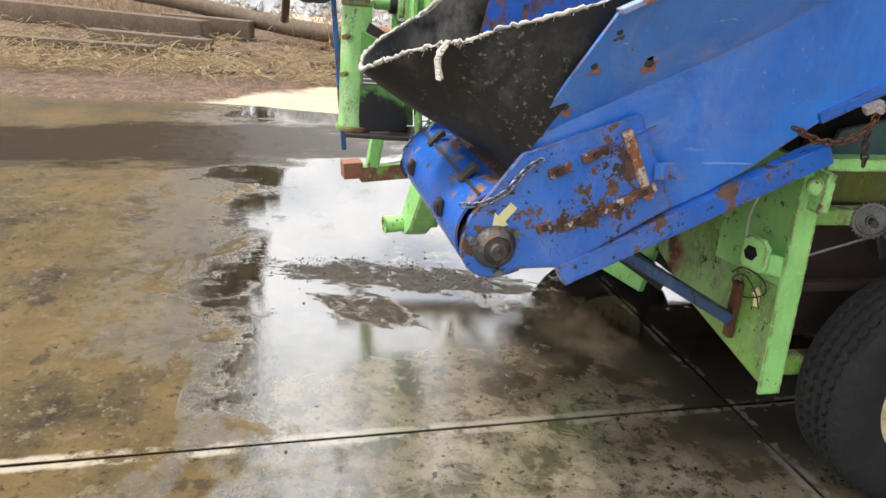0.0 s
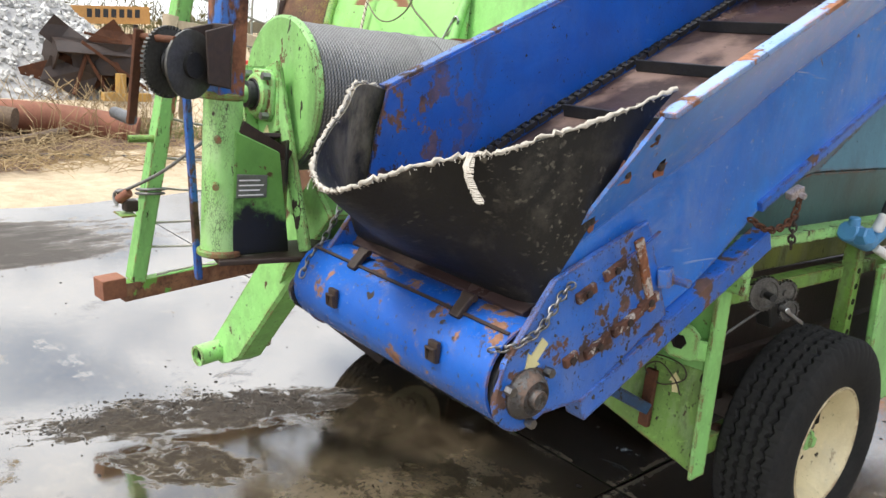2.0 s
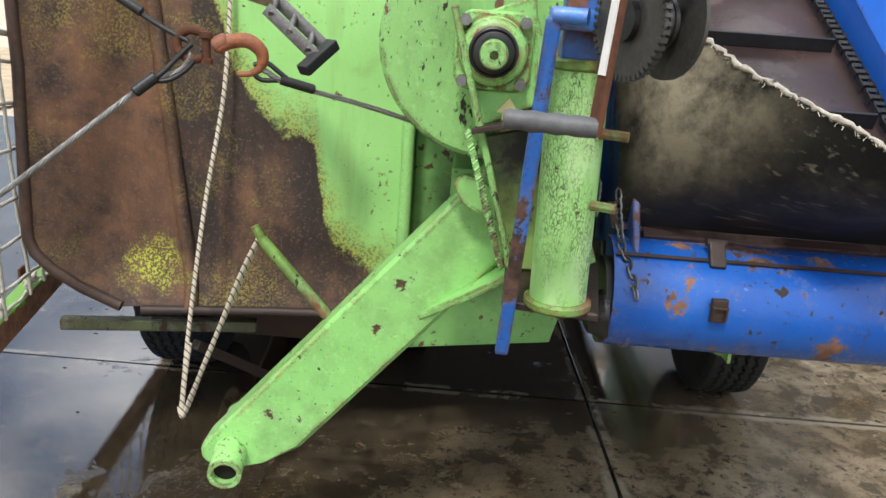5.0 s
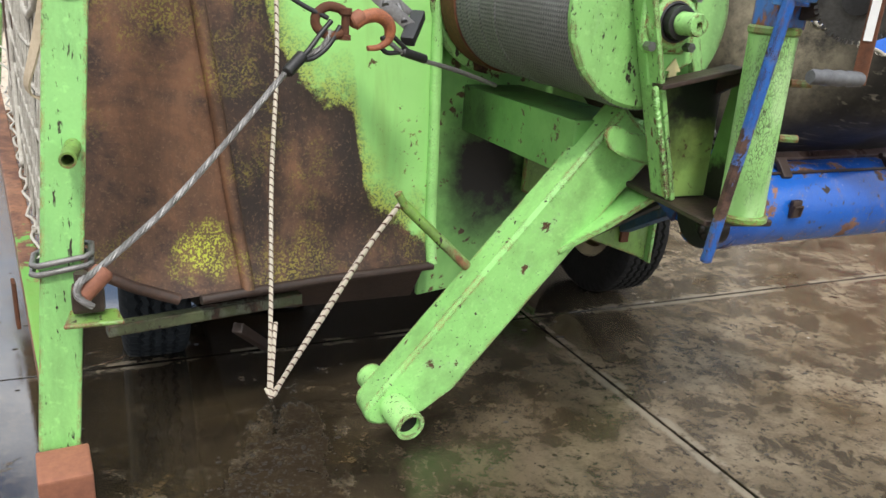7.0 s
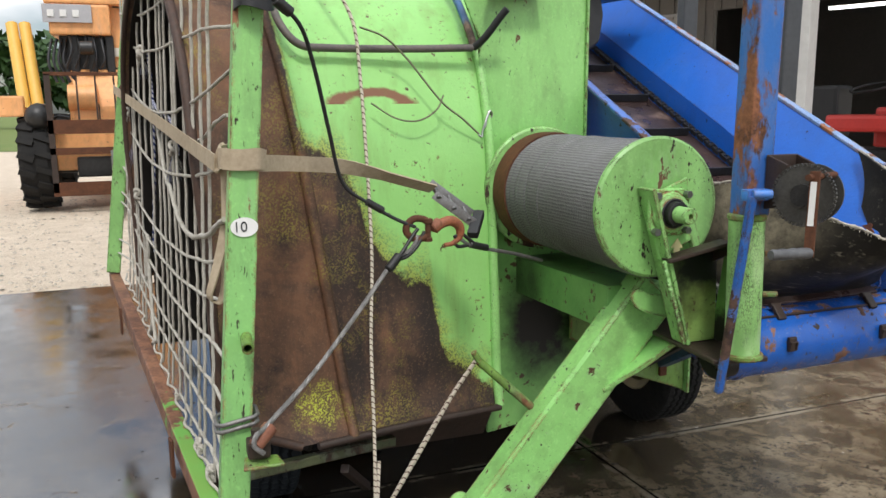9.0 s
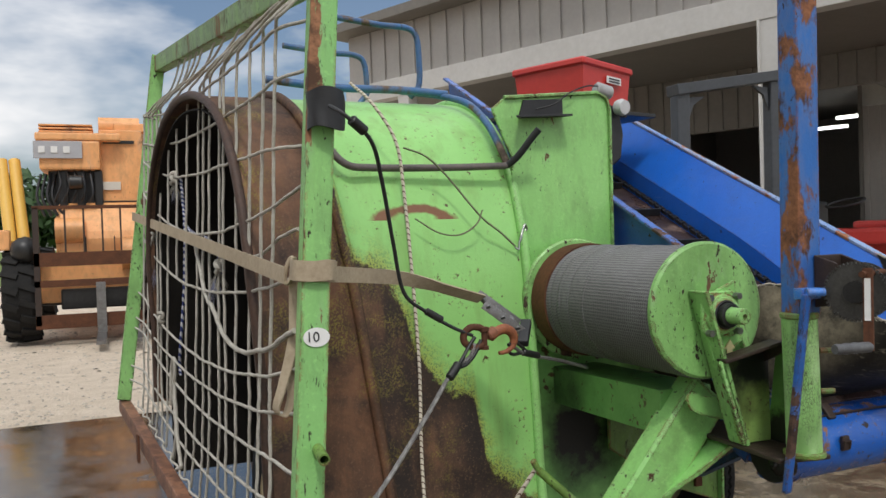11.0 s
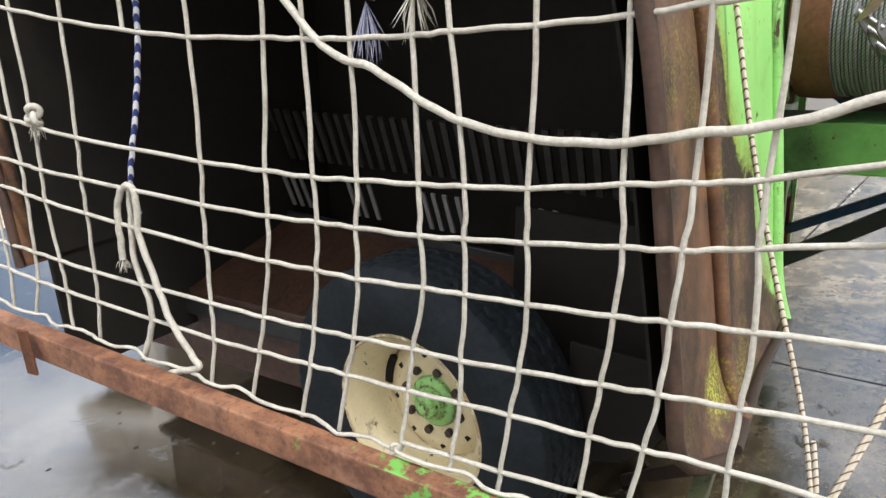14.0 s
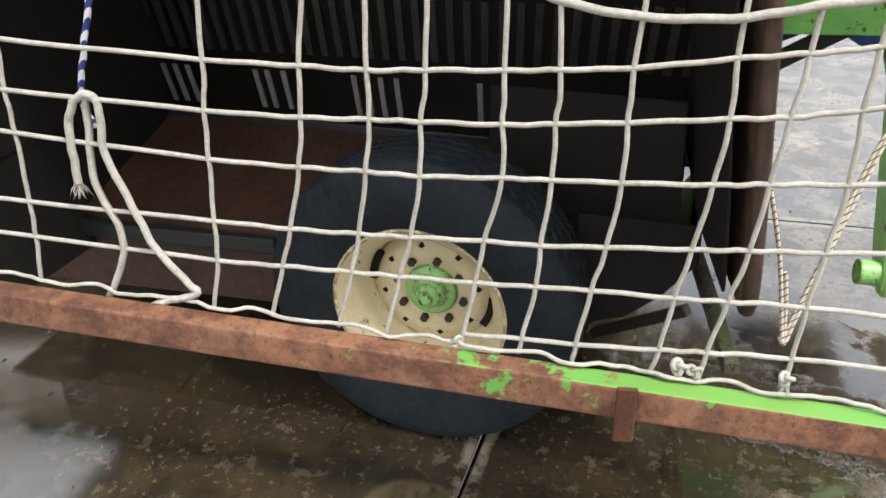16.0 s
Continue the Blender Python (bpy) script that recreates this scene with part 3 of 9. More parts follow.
    rust = mix(nt, arith(nt, "MULTIPLY", noise_fac(nt, 110, 4, 0.7, 0.55, 0.66, tc), 0.5), rust, (0.22, 0.13, 0.075))
    dark_edge = nt.nodes.new("ShaderNodeMapRange")
    dark_edge.inputs["From Min"].default_value, dark_edge.inputs["From Max"].default_value = -0.10, 0.0
    nt.links.new(line, dark_edge.inputs["Value"])
    rust = mix(nt, arith(nt, "MULTIPLY", dark_edge.outputs["Result"], noise_fac(nt, 30, 6, 0.7, 0.35, 0.55, tc)), rust, (0.028, 0.018, 0.012))
    spot = nt.nodes.new("ShaderNodeVectorMath")
    spot.operation = "DISTANCE"
    nt.links.new(tc, spot.inputs[0])
    spot.inputs[1].default_value = (-1.90, -0.76, 0.59)
    near = nt.nodes.new("ShaderNodeMapRange")
    near.inputs["From Min"].default_value, near.inputs["From Max"].default_value = 0.10, 0.03
    nt.links.new(arith(nt, "ADD", spot.outputs["Value"], arith(nt, "MULTIPLY", arith(nt, "SUBTRACT", noise_fac(nt, 11, 7, 0.7, 0, 1, tc), 0.5), 0.24)), near.inputs["Value"])
    patch = arith(nt, "MULTIPLY", noise_fac(nt, 3.6, 7, 0.66, 0.50, 0.62, tc), arith(nt, "MULTIPLY", specks, 0.7))
    patch = arith(nt, "MAXIMUM", patch, arith(nt, "MULTIPLY", near.outputs["Result"], arith(nt, "ADD", arith(nt, "MULTIPLY", specks, 0.75), 0.25)))
    rust = mix(nt, patch, rust, (0.30, 0.25, 0.045))
    rust = mix(nt, arith(nt, "MULTIPLY", near.outputs["Result"], specks), rust, (0.42, 0.46, 0.05))
    nt.links.new(mix(nt, mask, green, rust), bs.inputs["Base Color"])
    rr = nt.nodes.new("ShaderNodeMapRange")
    rr.inputs["To Min"].default_value, rr.inputs["To Max"].default_value = 0.36, 0.7
    nt.links.new(mask, rr.inputs["Value"])
    nt.links.new(rr.outputs["Result"], bs.inputs["Roughness"])
    bump(nt, bs, arith(nt, "SUBTRACT", noise_fac(nt, 70, 6, 0.65, 0.2, 0.8, tc), mask), 0.3, 0.003)
    return m


HOOD_MAT = rusty_hood_material()
bm = B()
US = [0, .15, .35, .6, .85, 1, 1.15, 1.35, 1.6, 1.85, 2]
loft(bm, [[hood_point(p, u) for u in US] for p in ARCH_FINE])
thicken(bm, 0.012)
hood = part("hood", bm, HOOD_MAT, trailer, "hood sheet, rust brown at its mouth, green behind", 40)
bm = B()
tube(bm, [hood_point(p, 0, 0.0) for p in ARCH_FINE], 0.016, 8)
part("mouth_rim", bm, plain("dark_brown_rolled_rust", (0.085, 0.042, 0.026), (0.028, 0.018, 0.014), 0.6, 0, 9, 0.5), trailer, "rusty rolled edge of the mouth", 60)
bm = B()
tube(bm, [hood_point(p, 1, 0.010) for p in ARCH_FINE], 0.019, 10)
part("hood_rib", bm, HOOD_MAT, trailer, smooth=60)
bm = B()
tube(bm, [hood_point(p, 2, 0.006) for p in ARCH_FINE], 0.018, 8)
part("hood_edge", bm, GREEN, trailer, smooth=60)
# side flange that closes the sheet against the tall plate
bm = B()
loft(bm, [[hood_point(p, 2, 0.0), V(hood_point(p, 2, 0.0).x + 0.01, max(-0.55, hood_point(p, 2, 0.0).y), p.z)] for p in ARCH_FINE if p.y < -0.50])
thicken(bm, 0.006)
part("side_flange", bm, GREEN, trailer, "", 40)
# rolled lower flange and the pan below
bm = B()
flange = [hood_point(ARCH_FINE[0], u, 0.012) for u in (0.3, 0.6, 1, 1.4, 1.7, 2)]
tube(bm, flange, 0.014, 8)
part("lower_flange", bm, RUST_DARK, trailer, smooth=60)
bm = B()
slab(bm, [(-1.80, -0.70, 0.49), (-1.225, -0.70, 0.49), (-1.235, -0.60, 0.33), (-1.74, -0.60, 0.33)], (0, 0.02, 0))
slab(bm, [(-1.80, -0.70, 0.49), (-1.74, -0.60, 0.33), (-1.74, 0.4, 0.33), (-1.80, 0.4, 0.49)], (0.015, 0, 0))
part("lower_pan", bm, RUST_DARK, trailer, "dark rusty pan under the hood")

# inside of the hood: near-black sheets make it read as a dark void
TROUGH = plain("rust_streaked_trough", (0.095, 0.042, 0.024), (0.014, 0.009, 0.007), 0.5, 0, 5, 0.6, 0.008, 16)
SLAT = plain("worn_grey_slats", (0.075, 0.073, 0.07), (0.022, 0.021, 0.02), 0.42, 0.4, 25)
GLINT = plain("pale_daylight_glint", (0.50, 0.50, 0.50), (0.26, 0.25, 0.24), 0.35, 0.5, 40)
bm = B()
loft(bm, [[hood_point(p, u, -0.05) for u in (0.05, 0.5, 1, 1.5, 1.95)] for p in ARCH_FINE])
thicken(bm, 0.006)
part("liner", bm, NEAR_BLACK, trailer, "near-black inner sheet", 40)
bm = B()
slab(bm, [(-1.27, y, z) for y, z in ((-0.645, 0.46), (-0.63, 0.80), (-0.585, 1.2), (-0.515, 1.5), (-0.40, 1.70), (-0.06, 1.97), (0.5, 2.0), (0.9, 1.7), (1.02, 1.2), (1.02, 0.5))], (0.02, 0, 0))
part("back_wall", bm, NEAR_BLACK, trailer, "black wall deep inside")
bm = B()
slab(bm, [(-1.86, -0.20, 0.48), (-1.98, 1.35, 0.49), (-1.48, 1.35, 0.62), (-1.48, -0.20, 0.61)], (0, 0, -0.015))
part("trough_floor", bm, TROUGH, trailer, "dark brown rust-streaked trough floor")
# carried low and forward to block the sky from the floor's reflection
bm = B()
slab(bm, [(-1.885, 0.15, 0.47), (-1.97, 1.34, 0.48), (-1.95, 1.34, 0.21), (-1.865, 0.15, 0.21)], (0.012, 0, 0))
part("sill_sheet", bm, TROUGH, trailer, "rust-streaked sheet below the trough")
bm = B()
beam(bm, (-1.48, -0.64, 0.615), (-1.48, 1.3, 0.625), 0.02, 0.03)
part("trough_lip", bm, STEEL_DARK, trailer)
# added black sheet that shuts out daylight at the far end
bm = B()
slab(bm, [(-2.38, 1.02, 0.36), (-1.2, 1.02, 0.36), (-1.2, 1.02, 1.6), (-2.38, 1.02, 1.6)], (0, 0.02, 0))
part("end_blocker", bm, NEAR_BLACK, trailer)
for k in range(34):
    y = -0.62 + k * 0.050
    bm = B()
    beam(bm, (-1.46, y, 0.84), (-1.53, y - 0.02, 1.03), 0.022, 0.012, (1, 0, 0), 0.002)
    part("grate_slat", bm, SLAT, trailer)
# pale strips stand in for daylight glinting through slots behind
for y in (-0.15, -0.105, -0.06, 0.192, 0.242, 0.286, 0.327, 0.561, 0.616, 0.657, 0.90, 0.946, 0.99):
    bm = B()
    beam(bm, (-1.472, y, 0.665), (-1.52, y - 0.01, 0.80), 0.017, 0.008, (1, 0, 0), 0.002)
    part("daylight_slit", bm, GLINT, trailer, "pale strip standing in for daylight through a slot")
bm = B()
beam(bm, (-1.90, 0.42, 0.42), (-2.0, 1.5, 0.44), 0.04, 0.05, (0, 0, 1), 0.006)
part("side_sill", bm, STEEL_DARK, trailer, "grimy steel sill under the mouth")
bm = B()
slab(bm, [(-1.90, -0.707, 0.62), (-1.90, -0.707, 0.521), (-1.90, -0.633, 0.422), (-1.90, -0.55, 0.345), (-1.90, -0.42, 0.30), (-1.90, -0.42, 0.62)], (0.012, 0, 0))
part("skirt", bm, NEAR_BLACK, trailer, "black skirt inside the mouth")
# added black panel covering a bright gap beside the skirt
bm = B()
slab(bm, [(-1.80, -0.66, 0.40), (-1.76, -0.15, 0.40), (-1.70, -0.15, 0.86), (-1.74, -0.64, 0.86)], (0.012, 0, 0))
part("gap_blocker", bm, NEAR_BLACK, trailer, "added black panel closing a bright gap inside the mouth")
bm = B()
beam(bm, (-1.86, -0.02, 0.39), (-0.21, 0.0, 0.385), 0.09, 0.09, (0, 0, 1), 0.006)
part("axle", bm, RUST_DARK, trailer)
# unseen sheets added to keep light from under the trailer
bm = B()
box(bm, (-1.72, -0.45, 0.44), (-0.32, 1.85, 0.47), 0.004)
part("light_blocker", bm, RUST_DARK, trailer, "added dark sheet under the trailer, blocking light")
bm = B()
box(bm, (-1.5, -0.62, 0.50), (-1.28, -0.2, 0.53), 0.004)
part("light_blocker", bm, RUST_DARK, trailer)
bm = B()
beam(bm, (-2.14, -0.80, 0.412), (-1.62, -0.70, 0.407), 0.035, 0.032)
part("step_bar", bm, paint("muddy_olive_step", (0.10, 0.12, 0.05), (0.045, 0.05, 0.025), 0.54, 0.6, 0.55, 0.7, 9, 0.6, (0.06, 0.032, 0.02)), trailer, "grimy square step bar")
bm = B()
beam(bm, (-1.80, -0.70, 0.33), (-1.66, -0.45, 0.12), 0.03, 0.03)
part("lower_strut", bm, RUST_DARK, trailer)

def black_patched(name, centre, radius, col, col2, soft=0.12):
    """Green paint with one near-black patch, for grime and for painted shade."""
    m, nt, bs = nodes_of(name)
    tc = nt.nodes.new("ShaderNodeTexCoord").outputs["Object"]
    d = nt.nodes.new("ShaderNodeVectorMath")
    d.operation = "DISTANCE"
    nt.links.new(tc, d.inputs[0])
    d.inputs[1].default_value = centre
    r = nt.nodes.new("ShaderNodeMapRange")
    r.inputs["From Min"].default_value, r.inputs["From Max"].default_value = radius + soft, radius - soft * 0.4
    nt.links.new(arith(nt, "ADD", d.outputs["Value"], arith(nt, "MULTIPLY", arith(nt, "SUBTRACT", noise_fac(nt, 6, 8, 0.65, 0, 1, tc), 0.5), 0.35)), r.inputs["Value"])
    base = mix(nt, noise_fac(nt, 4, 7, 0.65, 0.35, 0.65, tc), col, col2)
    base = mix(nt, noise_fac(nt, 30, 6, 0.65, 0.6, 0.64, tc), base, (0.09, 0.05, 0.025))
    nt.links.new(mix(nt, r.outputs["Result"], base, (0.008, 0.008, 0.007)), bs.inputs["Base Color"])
    bs.inputs["Roughness"].default_value = 0.42
    bump(nt, bs, noise_fac(nt, 70, 5, 0.6, 0.2, 0.8, tc), 0.3, 0.002)
    return m


# one round black patch low on the front wall
PATCHED_WALL = black_patched("black_patched_green_wall", (-0.97, -0.55, 0.72), 0.13, (0.24, 0.52, 0.15), (0.14, 0.34, 0.09))
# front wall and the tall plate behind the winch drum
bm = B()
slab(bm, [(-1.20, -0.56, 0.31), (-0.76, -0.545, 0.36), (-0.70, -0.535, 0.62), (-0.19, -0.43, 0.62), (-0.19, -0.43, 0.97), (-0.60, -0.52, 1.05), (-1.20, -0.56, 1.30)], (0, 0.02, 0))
part("front_wall", bm, PATCHED_WALL, trailer, "grimy green wall with a round black patch")
bm = B()
outline = [(-1.22, -0.54, 0.36), (-1.10, -0.54, 0.36), (-1.06, -0.54, 1.05), (-0.79, -0.54, 1.05)]
outline += [(-0.84 + 0.055 * math.cos(a), -0.54, 2.0 + 0.055 * math.sin(a)) for a in [radians(d) for d in range(0, 91, 15)]]
outline += [(-1.25, -0.54, 2.02), (-1.30, -0.54, 1.98), (-1.22, -0.54, 1.80)]
slab(bm, outline, (0, 0.012, 0), 0.002)
part("tall_plate", bm, GREEN, trailer, "tall green steel plate with rounded corner")
bm = B()
tube(bm, [(-0.79, -0.545, 1.10), (-0.785, -0.545, 1.99), (-0.80, -0.545, 2.035), (-0.84, -0.545, 2.055), (-1.25, -0.545, 2.022)], 0.008, 6)
part("plate_edge", bm, GREEN_WORN, trailer, smooth=60)

# right side: corner plate, rails and struts
bm = B()
slab(bm, [(-0.185, -0.40, 0.30), (-0.185, -0.40, 0.93), (-0.86, -0.575, 0.93), (-0.86, -0.575, 0.66), (-0.52, -0.487, 0.44)], (0.004, -0.014, 0))
part("corner_plate", bm, GREEN_OLIVE, trailer, "green corner plate streaked with rust")
bm = B()
beam(bm, (-0.17, -0.40, 0.29), (-0.18, -0.42, 0.98), 0.012, 0.07, (0, 1, 0), 0.002)
part("corner_flange", bm, GREEN, trailer)
for a, b, w, h, mt in (((-0.19, -0.40, 0.985), (-0.19, 1.9, 1.02), 0.06, 0.035, GREEN_WORN), ((-0.21, -0.38, 0.83), (-0.21, 1.9, 0.85), 0.05, 0.045, GREEN_OLIVE),
                    ((-0.20, -0.38, 0.375), (-0.20, 1.9, 0.39), 0.05, 0.06, GREEN_OLIVE), ((-0.25, -0.38, 0.60), (-0.25, 1.9, 0.62), 0.03, 0.03, RUST_DARK)):
    bm = B()
    beam(bm, a, b, w, h)
    part("side_rail", bm, mt, trailer)
bm = B()
slab(bm, [(-0.30, -0.36, 0.84), (-0.30, 1.9, 0.86), (-0.30, 1.9, 0.98), (-0.30, -0.36, 0.97)], (-0.02, 0, 0))
part("side_sheet", bm, paint("oily_olive_side", (0.23, 0.25, 0.05), (0.10, 0.10, 0.022), 0.56, 0.66, 0.42, 0.75, 5, 0.63, (0.045, 0.028, 0.016), 0.3), trailer, "olive side sheet streaked with oil")
# much darker below the middle rail
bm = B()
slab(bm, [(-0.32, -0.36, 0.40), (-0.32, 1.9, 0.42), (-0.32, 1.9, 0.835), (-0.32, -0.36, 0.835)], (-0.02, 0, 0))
part("side_sheet", bm, RUST_DARK, trailer, "dark brown lower side sheet")
bm = B()
beam(bm, (-0.17, 0.365, 0.98), (-0.17, 0.40, 0.40), 0.05, 0.05)
strut = part("punched_strut", bm, GREEN_OLIVE, trailer, "olive square strut with a row of holes")
# black discs drawn in place of shaded holes
for k in range(7):
    bm = B()
    z = 0.52 + k * 0.055
    cyl(bm, (-0.1435, 0.395 - 0.06 * (z - 0.48), z), (-0.150, 0.395 - 0.06 * (z - 0.48), z), 0.011, 10)
    part("hole", bm, NEAR_BLACK, strut)
bm = B()
slab(bm, [(-0.08, 0.51, 0.34), (-0.08, 1.7, 0.36), (-0.08, 1.7, 0.91), (-0.08, 0.41, 0.878)], (-0.03, 0, 0), 0.006)
part("rear_panel", bm, GREEN, trailer, "clean green rear panel")
def low_line(y):
    """Height just under the conveyor's frame."""
    return 0.77 + 0.487 * (y + 1.18)


# hopper side, dark teal below and pale blue above, with a lime flash
bm = B()
slab(bm, [(-0.26, -0.34, 0.955), (-0.26, 1.9, 0.985), (-0.26, 1.9, 1.185), (-0.26, 0.135, 1.165), (-0.26, -0.30, 1.06)], (-0.02, 0, 0))
part("hopper_side", bm, paint("dark_teal_paint", (0.060, 0.125, 0.125), (0.035, 0.080, 0.080), 0.68, 0.73, 0.45, 0.5), trailer, "dark teal hopper side")
bm = B()
slab(bm, [(-0.262, 0.165, 1.169), (-0.262, 1.9, 1.188), (-0.285, 1.9, 2.10), (-0.285, 0.60, 1.385)], (-0.015, 0, 0))
part("hopper_side", bm, BLUE_PALE, trailer, "pale blue hopper cheek")
bm = B()
slab(bm, [(-0.258, -0.07, 1.13), (-0.258, 0.16, 1.17), (-0.280, 0.61, 1.392), (-0.280, 0.50, 1.398)], (-0.02, 0, 0.004), 0.003)
part("hopper_flange", bm, plain("dull_grey_teal", (0.16, 0.20, 0.22), (0.09, 0.11, 0.12), 0.5), trailer, "dull grey edge of the hopper")
# black sheet put behind the wedge where there is only shade
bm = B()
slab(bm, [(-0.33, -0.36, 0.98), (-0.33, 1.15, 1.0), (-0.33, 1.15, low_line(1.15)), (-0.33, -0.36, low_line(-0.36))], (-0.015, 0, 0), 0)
part("inner_wall", bm, NEAR_BLACK, trailer, "black sheet under the conveyor, standing in for shade")
bm = B()
slab(bm, [(-0.256, 0.745, 1.186), (-0.256, 1.9, 1.20), (-0.258, 1.9, 1.235), (-0.258, 0.775, 1.218)], (0.004, 0, 0), 0.001)
part("decal_border", bm, plain("deep_blue_film", (0.02, 0.05, 0.24), (0.03, 0.07, 0.3), 0.4), trailer, "deep blue decal border")
bm = B()
slab(bm, [(-0.258, 0.775, 1.222), (-0.258, 1.9, 1.24), (-0.274, 1.9, 1.9), (-0.266, 0.95, 1.55)], (0.004, 0, 0), 0.001)
part("decal", bm, plain("pale_lime_film", (0.62, 0.75, 0.55), (0.50, 0.66, 0.42), 0.45), trailer, "pale lime decal with a blue border")
# blue diagonal brace and its rusty end
bm = B()
beam(bm, (-0.42, -0.99, 0.74), (-0.335, -0.47, 0.46), 0.05, 0.035)
part("diagonal_brace", bm, paint("grimy_dark_blue_paint", (0.025, 0.08, 0.20), (0.015, 0.05, 0.13), 0.62, 0.66, 0.45, 0.6, 8, 0.62, (0.05, 0.03, 0.02)), trailer, "dark blue diagonal brace")
bm = B()
beam(bm, (-0.33, -0.462, 0.40), (-0.33, -0.462, 0.58), 0.035, 0.018, (0, 1, 0))
part("brace_foot", bm, RUST, trailer)
# eye bracket and the side crank
bm = B()
UX = V(0.97, 0.25, 0)
lug = [V(-0.225, -0.50, 0.715) + UX * u + V(0, 0, w) for u, w in ((-0.045, -0.04), (-0.03, -0.052), (0.032, -0.052), (0.045, -0.04), (0.045, 0.025), (0.022, 0.045), (-0.02, 0.05), (-0.045, 0.03))]
slab(bm, lug, (0.25 * 0.02, -0.97 * 0.02, 0), 0.004)
beam(bm, (-0.225, -0.50, 0.695), (-0.20, -0.42, 0.68), 0.05, 0.06)
eye = part("eye_bracket", bm, GREEN, trailer, "green lug with a bolt hole", 40)
# black hexagon in place of the hole's shade
bm = B()
lathe(bm, (-0.228, -0.518, 0.712), (0.25, -0.97, 0), [(0, 0.004), (0.013, 0.004), (0.013, 0.008), (0.022, 0.008), (0.022, 0), (0, 0)], 6)
part("hole", bm, NEAR_BLACK, eye, "dark hexagonal hole")
bm = B()
beam(bm, (-0.15, -0.41, 0.86), (-0.15, -0.41, 0.97), 0.06, 0.03, (0, 1, 0))
cyl(bm, (-0.13, -0.45, 0.94), (-0.10, -0.47, 0.94), 0.022, 12)
part("rail_bracket", bm, GREEN_WORN, trailer)

GRIMED = black_patched("oily_black_green_plate", (-0.84, -1.46, 0.90), 0.11, (0.17, 0.40, 0.09), (0.10, 0.25, 0.055), 0.03)
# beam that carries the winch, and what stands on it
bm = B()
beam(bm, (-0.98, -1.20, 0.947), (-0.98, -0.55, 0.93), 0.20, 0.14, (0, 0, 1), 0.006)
# black patch puts the shade under the drum into the beam's colour
part("winch_beam", bm, black_patched("shade_patched_green_beam", (-0.98, -0.62, 0.95), 0.10, (0.22, 0.48, 0.14), (0.13, 0.32, 0.085), 0.2), trailer, "square green beam under the drum")
bm = B()
slab(bm, [(-0.975, -1.57, 0.868), (-0.82, -1.60, 0.868), (-0.76, -1.15, 0.868), (-0.95, -1.15, 0.868)], (0, 0, 0.014))
part("base_plate", bm, RUST_DARK, trailer, "rusty base plate")
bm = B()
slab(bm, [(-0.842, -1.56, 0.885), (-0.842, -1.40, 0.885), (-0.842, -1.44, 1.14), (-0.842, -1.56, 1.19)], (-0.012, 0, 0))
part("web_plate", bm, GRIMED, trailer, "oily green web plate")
bm = B()
slab(bm, [(-0.838, -1.555, 1.03), (-0.838, -1.475, 1.03), (-0.838, -1.475, 1.085), (-0.838, -1.555, 1.088)], (0.003, 0, 0), 0.001)
tag_plate = part("name_plate", bm, plain("greyed_tin", (0.16, 0.17, 0.15), (0.07, 0.08, 0.06), 0.5), trailer, "small grey metal name plate")
for k in range(4):
    bm = B()
    beam(bm, (-0.8345, -1.55, 1.037 + k * 0.012), (-0.8345, -1.485 - 0.01 * (k % 2), 1.037 + k * 0.012), 0.002, 0.003, (0, 0, 1), 0)
    part("text_bar", bm, WHITE, tag_plate)
bm = B()
beam(bm, (-0.972, -1.392, 1.338), (-0.812, -1.37, 0.89), 0.034, 0.014, (0.3, -1, 0), 0.003)
part("stand_brace", bm, GREEN_WORN, trailer, "slanting green stand brace")
bm = B()
beam(bm, (-0.858, -1.541, 1.20), (-0.868, -1.40, 1.125), 0.012, 0.03, (0, 0, 1), 0.002)
part("oily_tie", bm, RUST_DARK, trailer, "oily tie bar")


# tongue
bm = B()
def on_tongue(u, v, y):
    """u along the tongue, v across it."""
    return V(0.653 * u - 0.757 * v, y, 0.757 * u + 0.653 * v)


slab(bm, [on_tongue(u, v, -1.262) for u, v in ((0.16, 1.4406), (-0.772, 1.4406), (-0.797, 1.415), (-0.79, 1.385), (-0.762, 1.345), (-0.70, 1.315), (-0.615, 1.2825), (0.16, 1.2825))], (0, 0.088, 0), 0.009)
part("tongue", bm, TONGUE, trailer, "square lime green tongue, scratched", 30)
bm = B()
cyl(bm, (-1.513, -1.345, 0.346), (-1.530, -1.22, 0.356), 0.036, 24, hole=0.026)
cyl(bm, (-1.531, -1.19, 0.357), (-1.541, -1.118, 0.362), 0.034, 24, hole=0.026)
part("hitch_pipe", bm, GREEN_WORN, trailer, "open rust-edged pipe end", 40)
# black plug stands in for the shade inside the pipe
bm = B()
cyl(bm, (-1.5155, -1.327, 0.3475), (-1.5285, -1.23, 0.3552), 0.0262, 20)
part("pipe_bore", bm, NEAR_BLACK, trailer, "dark bore of the pipe", 40)
bm = B()
slab(bm, [(-1.13, -1.264, 0.715), (-1.02, -1.31, 0.795), (-0.925, -1.34, 0.865), (-0.925, -1.15, 0.865), (-1.13, -1.18, 0.715)], (0.008, 0, -0.011))
part("gusset", bm, GREEN, trailer)
bm = B()
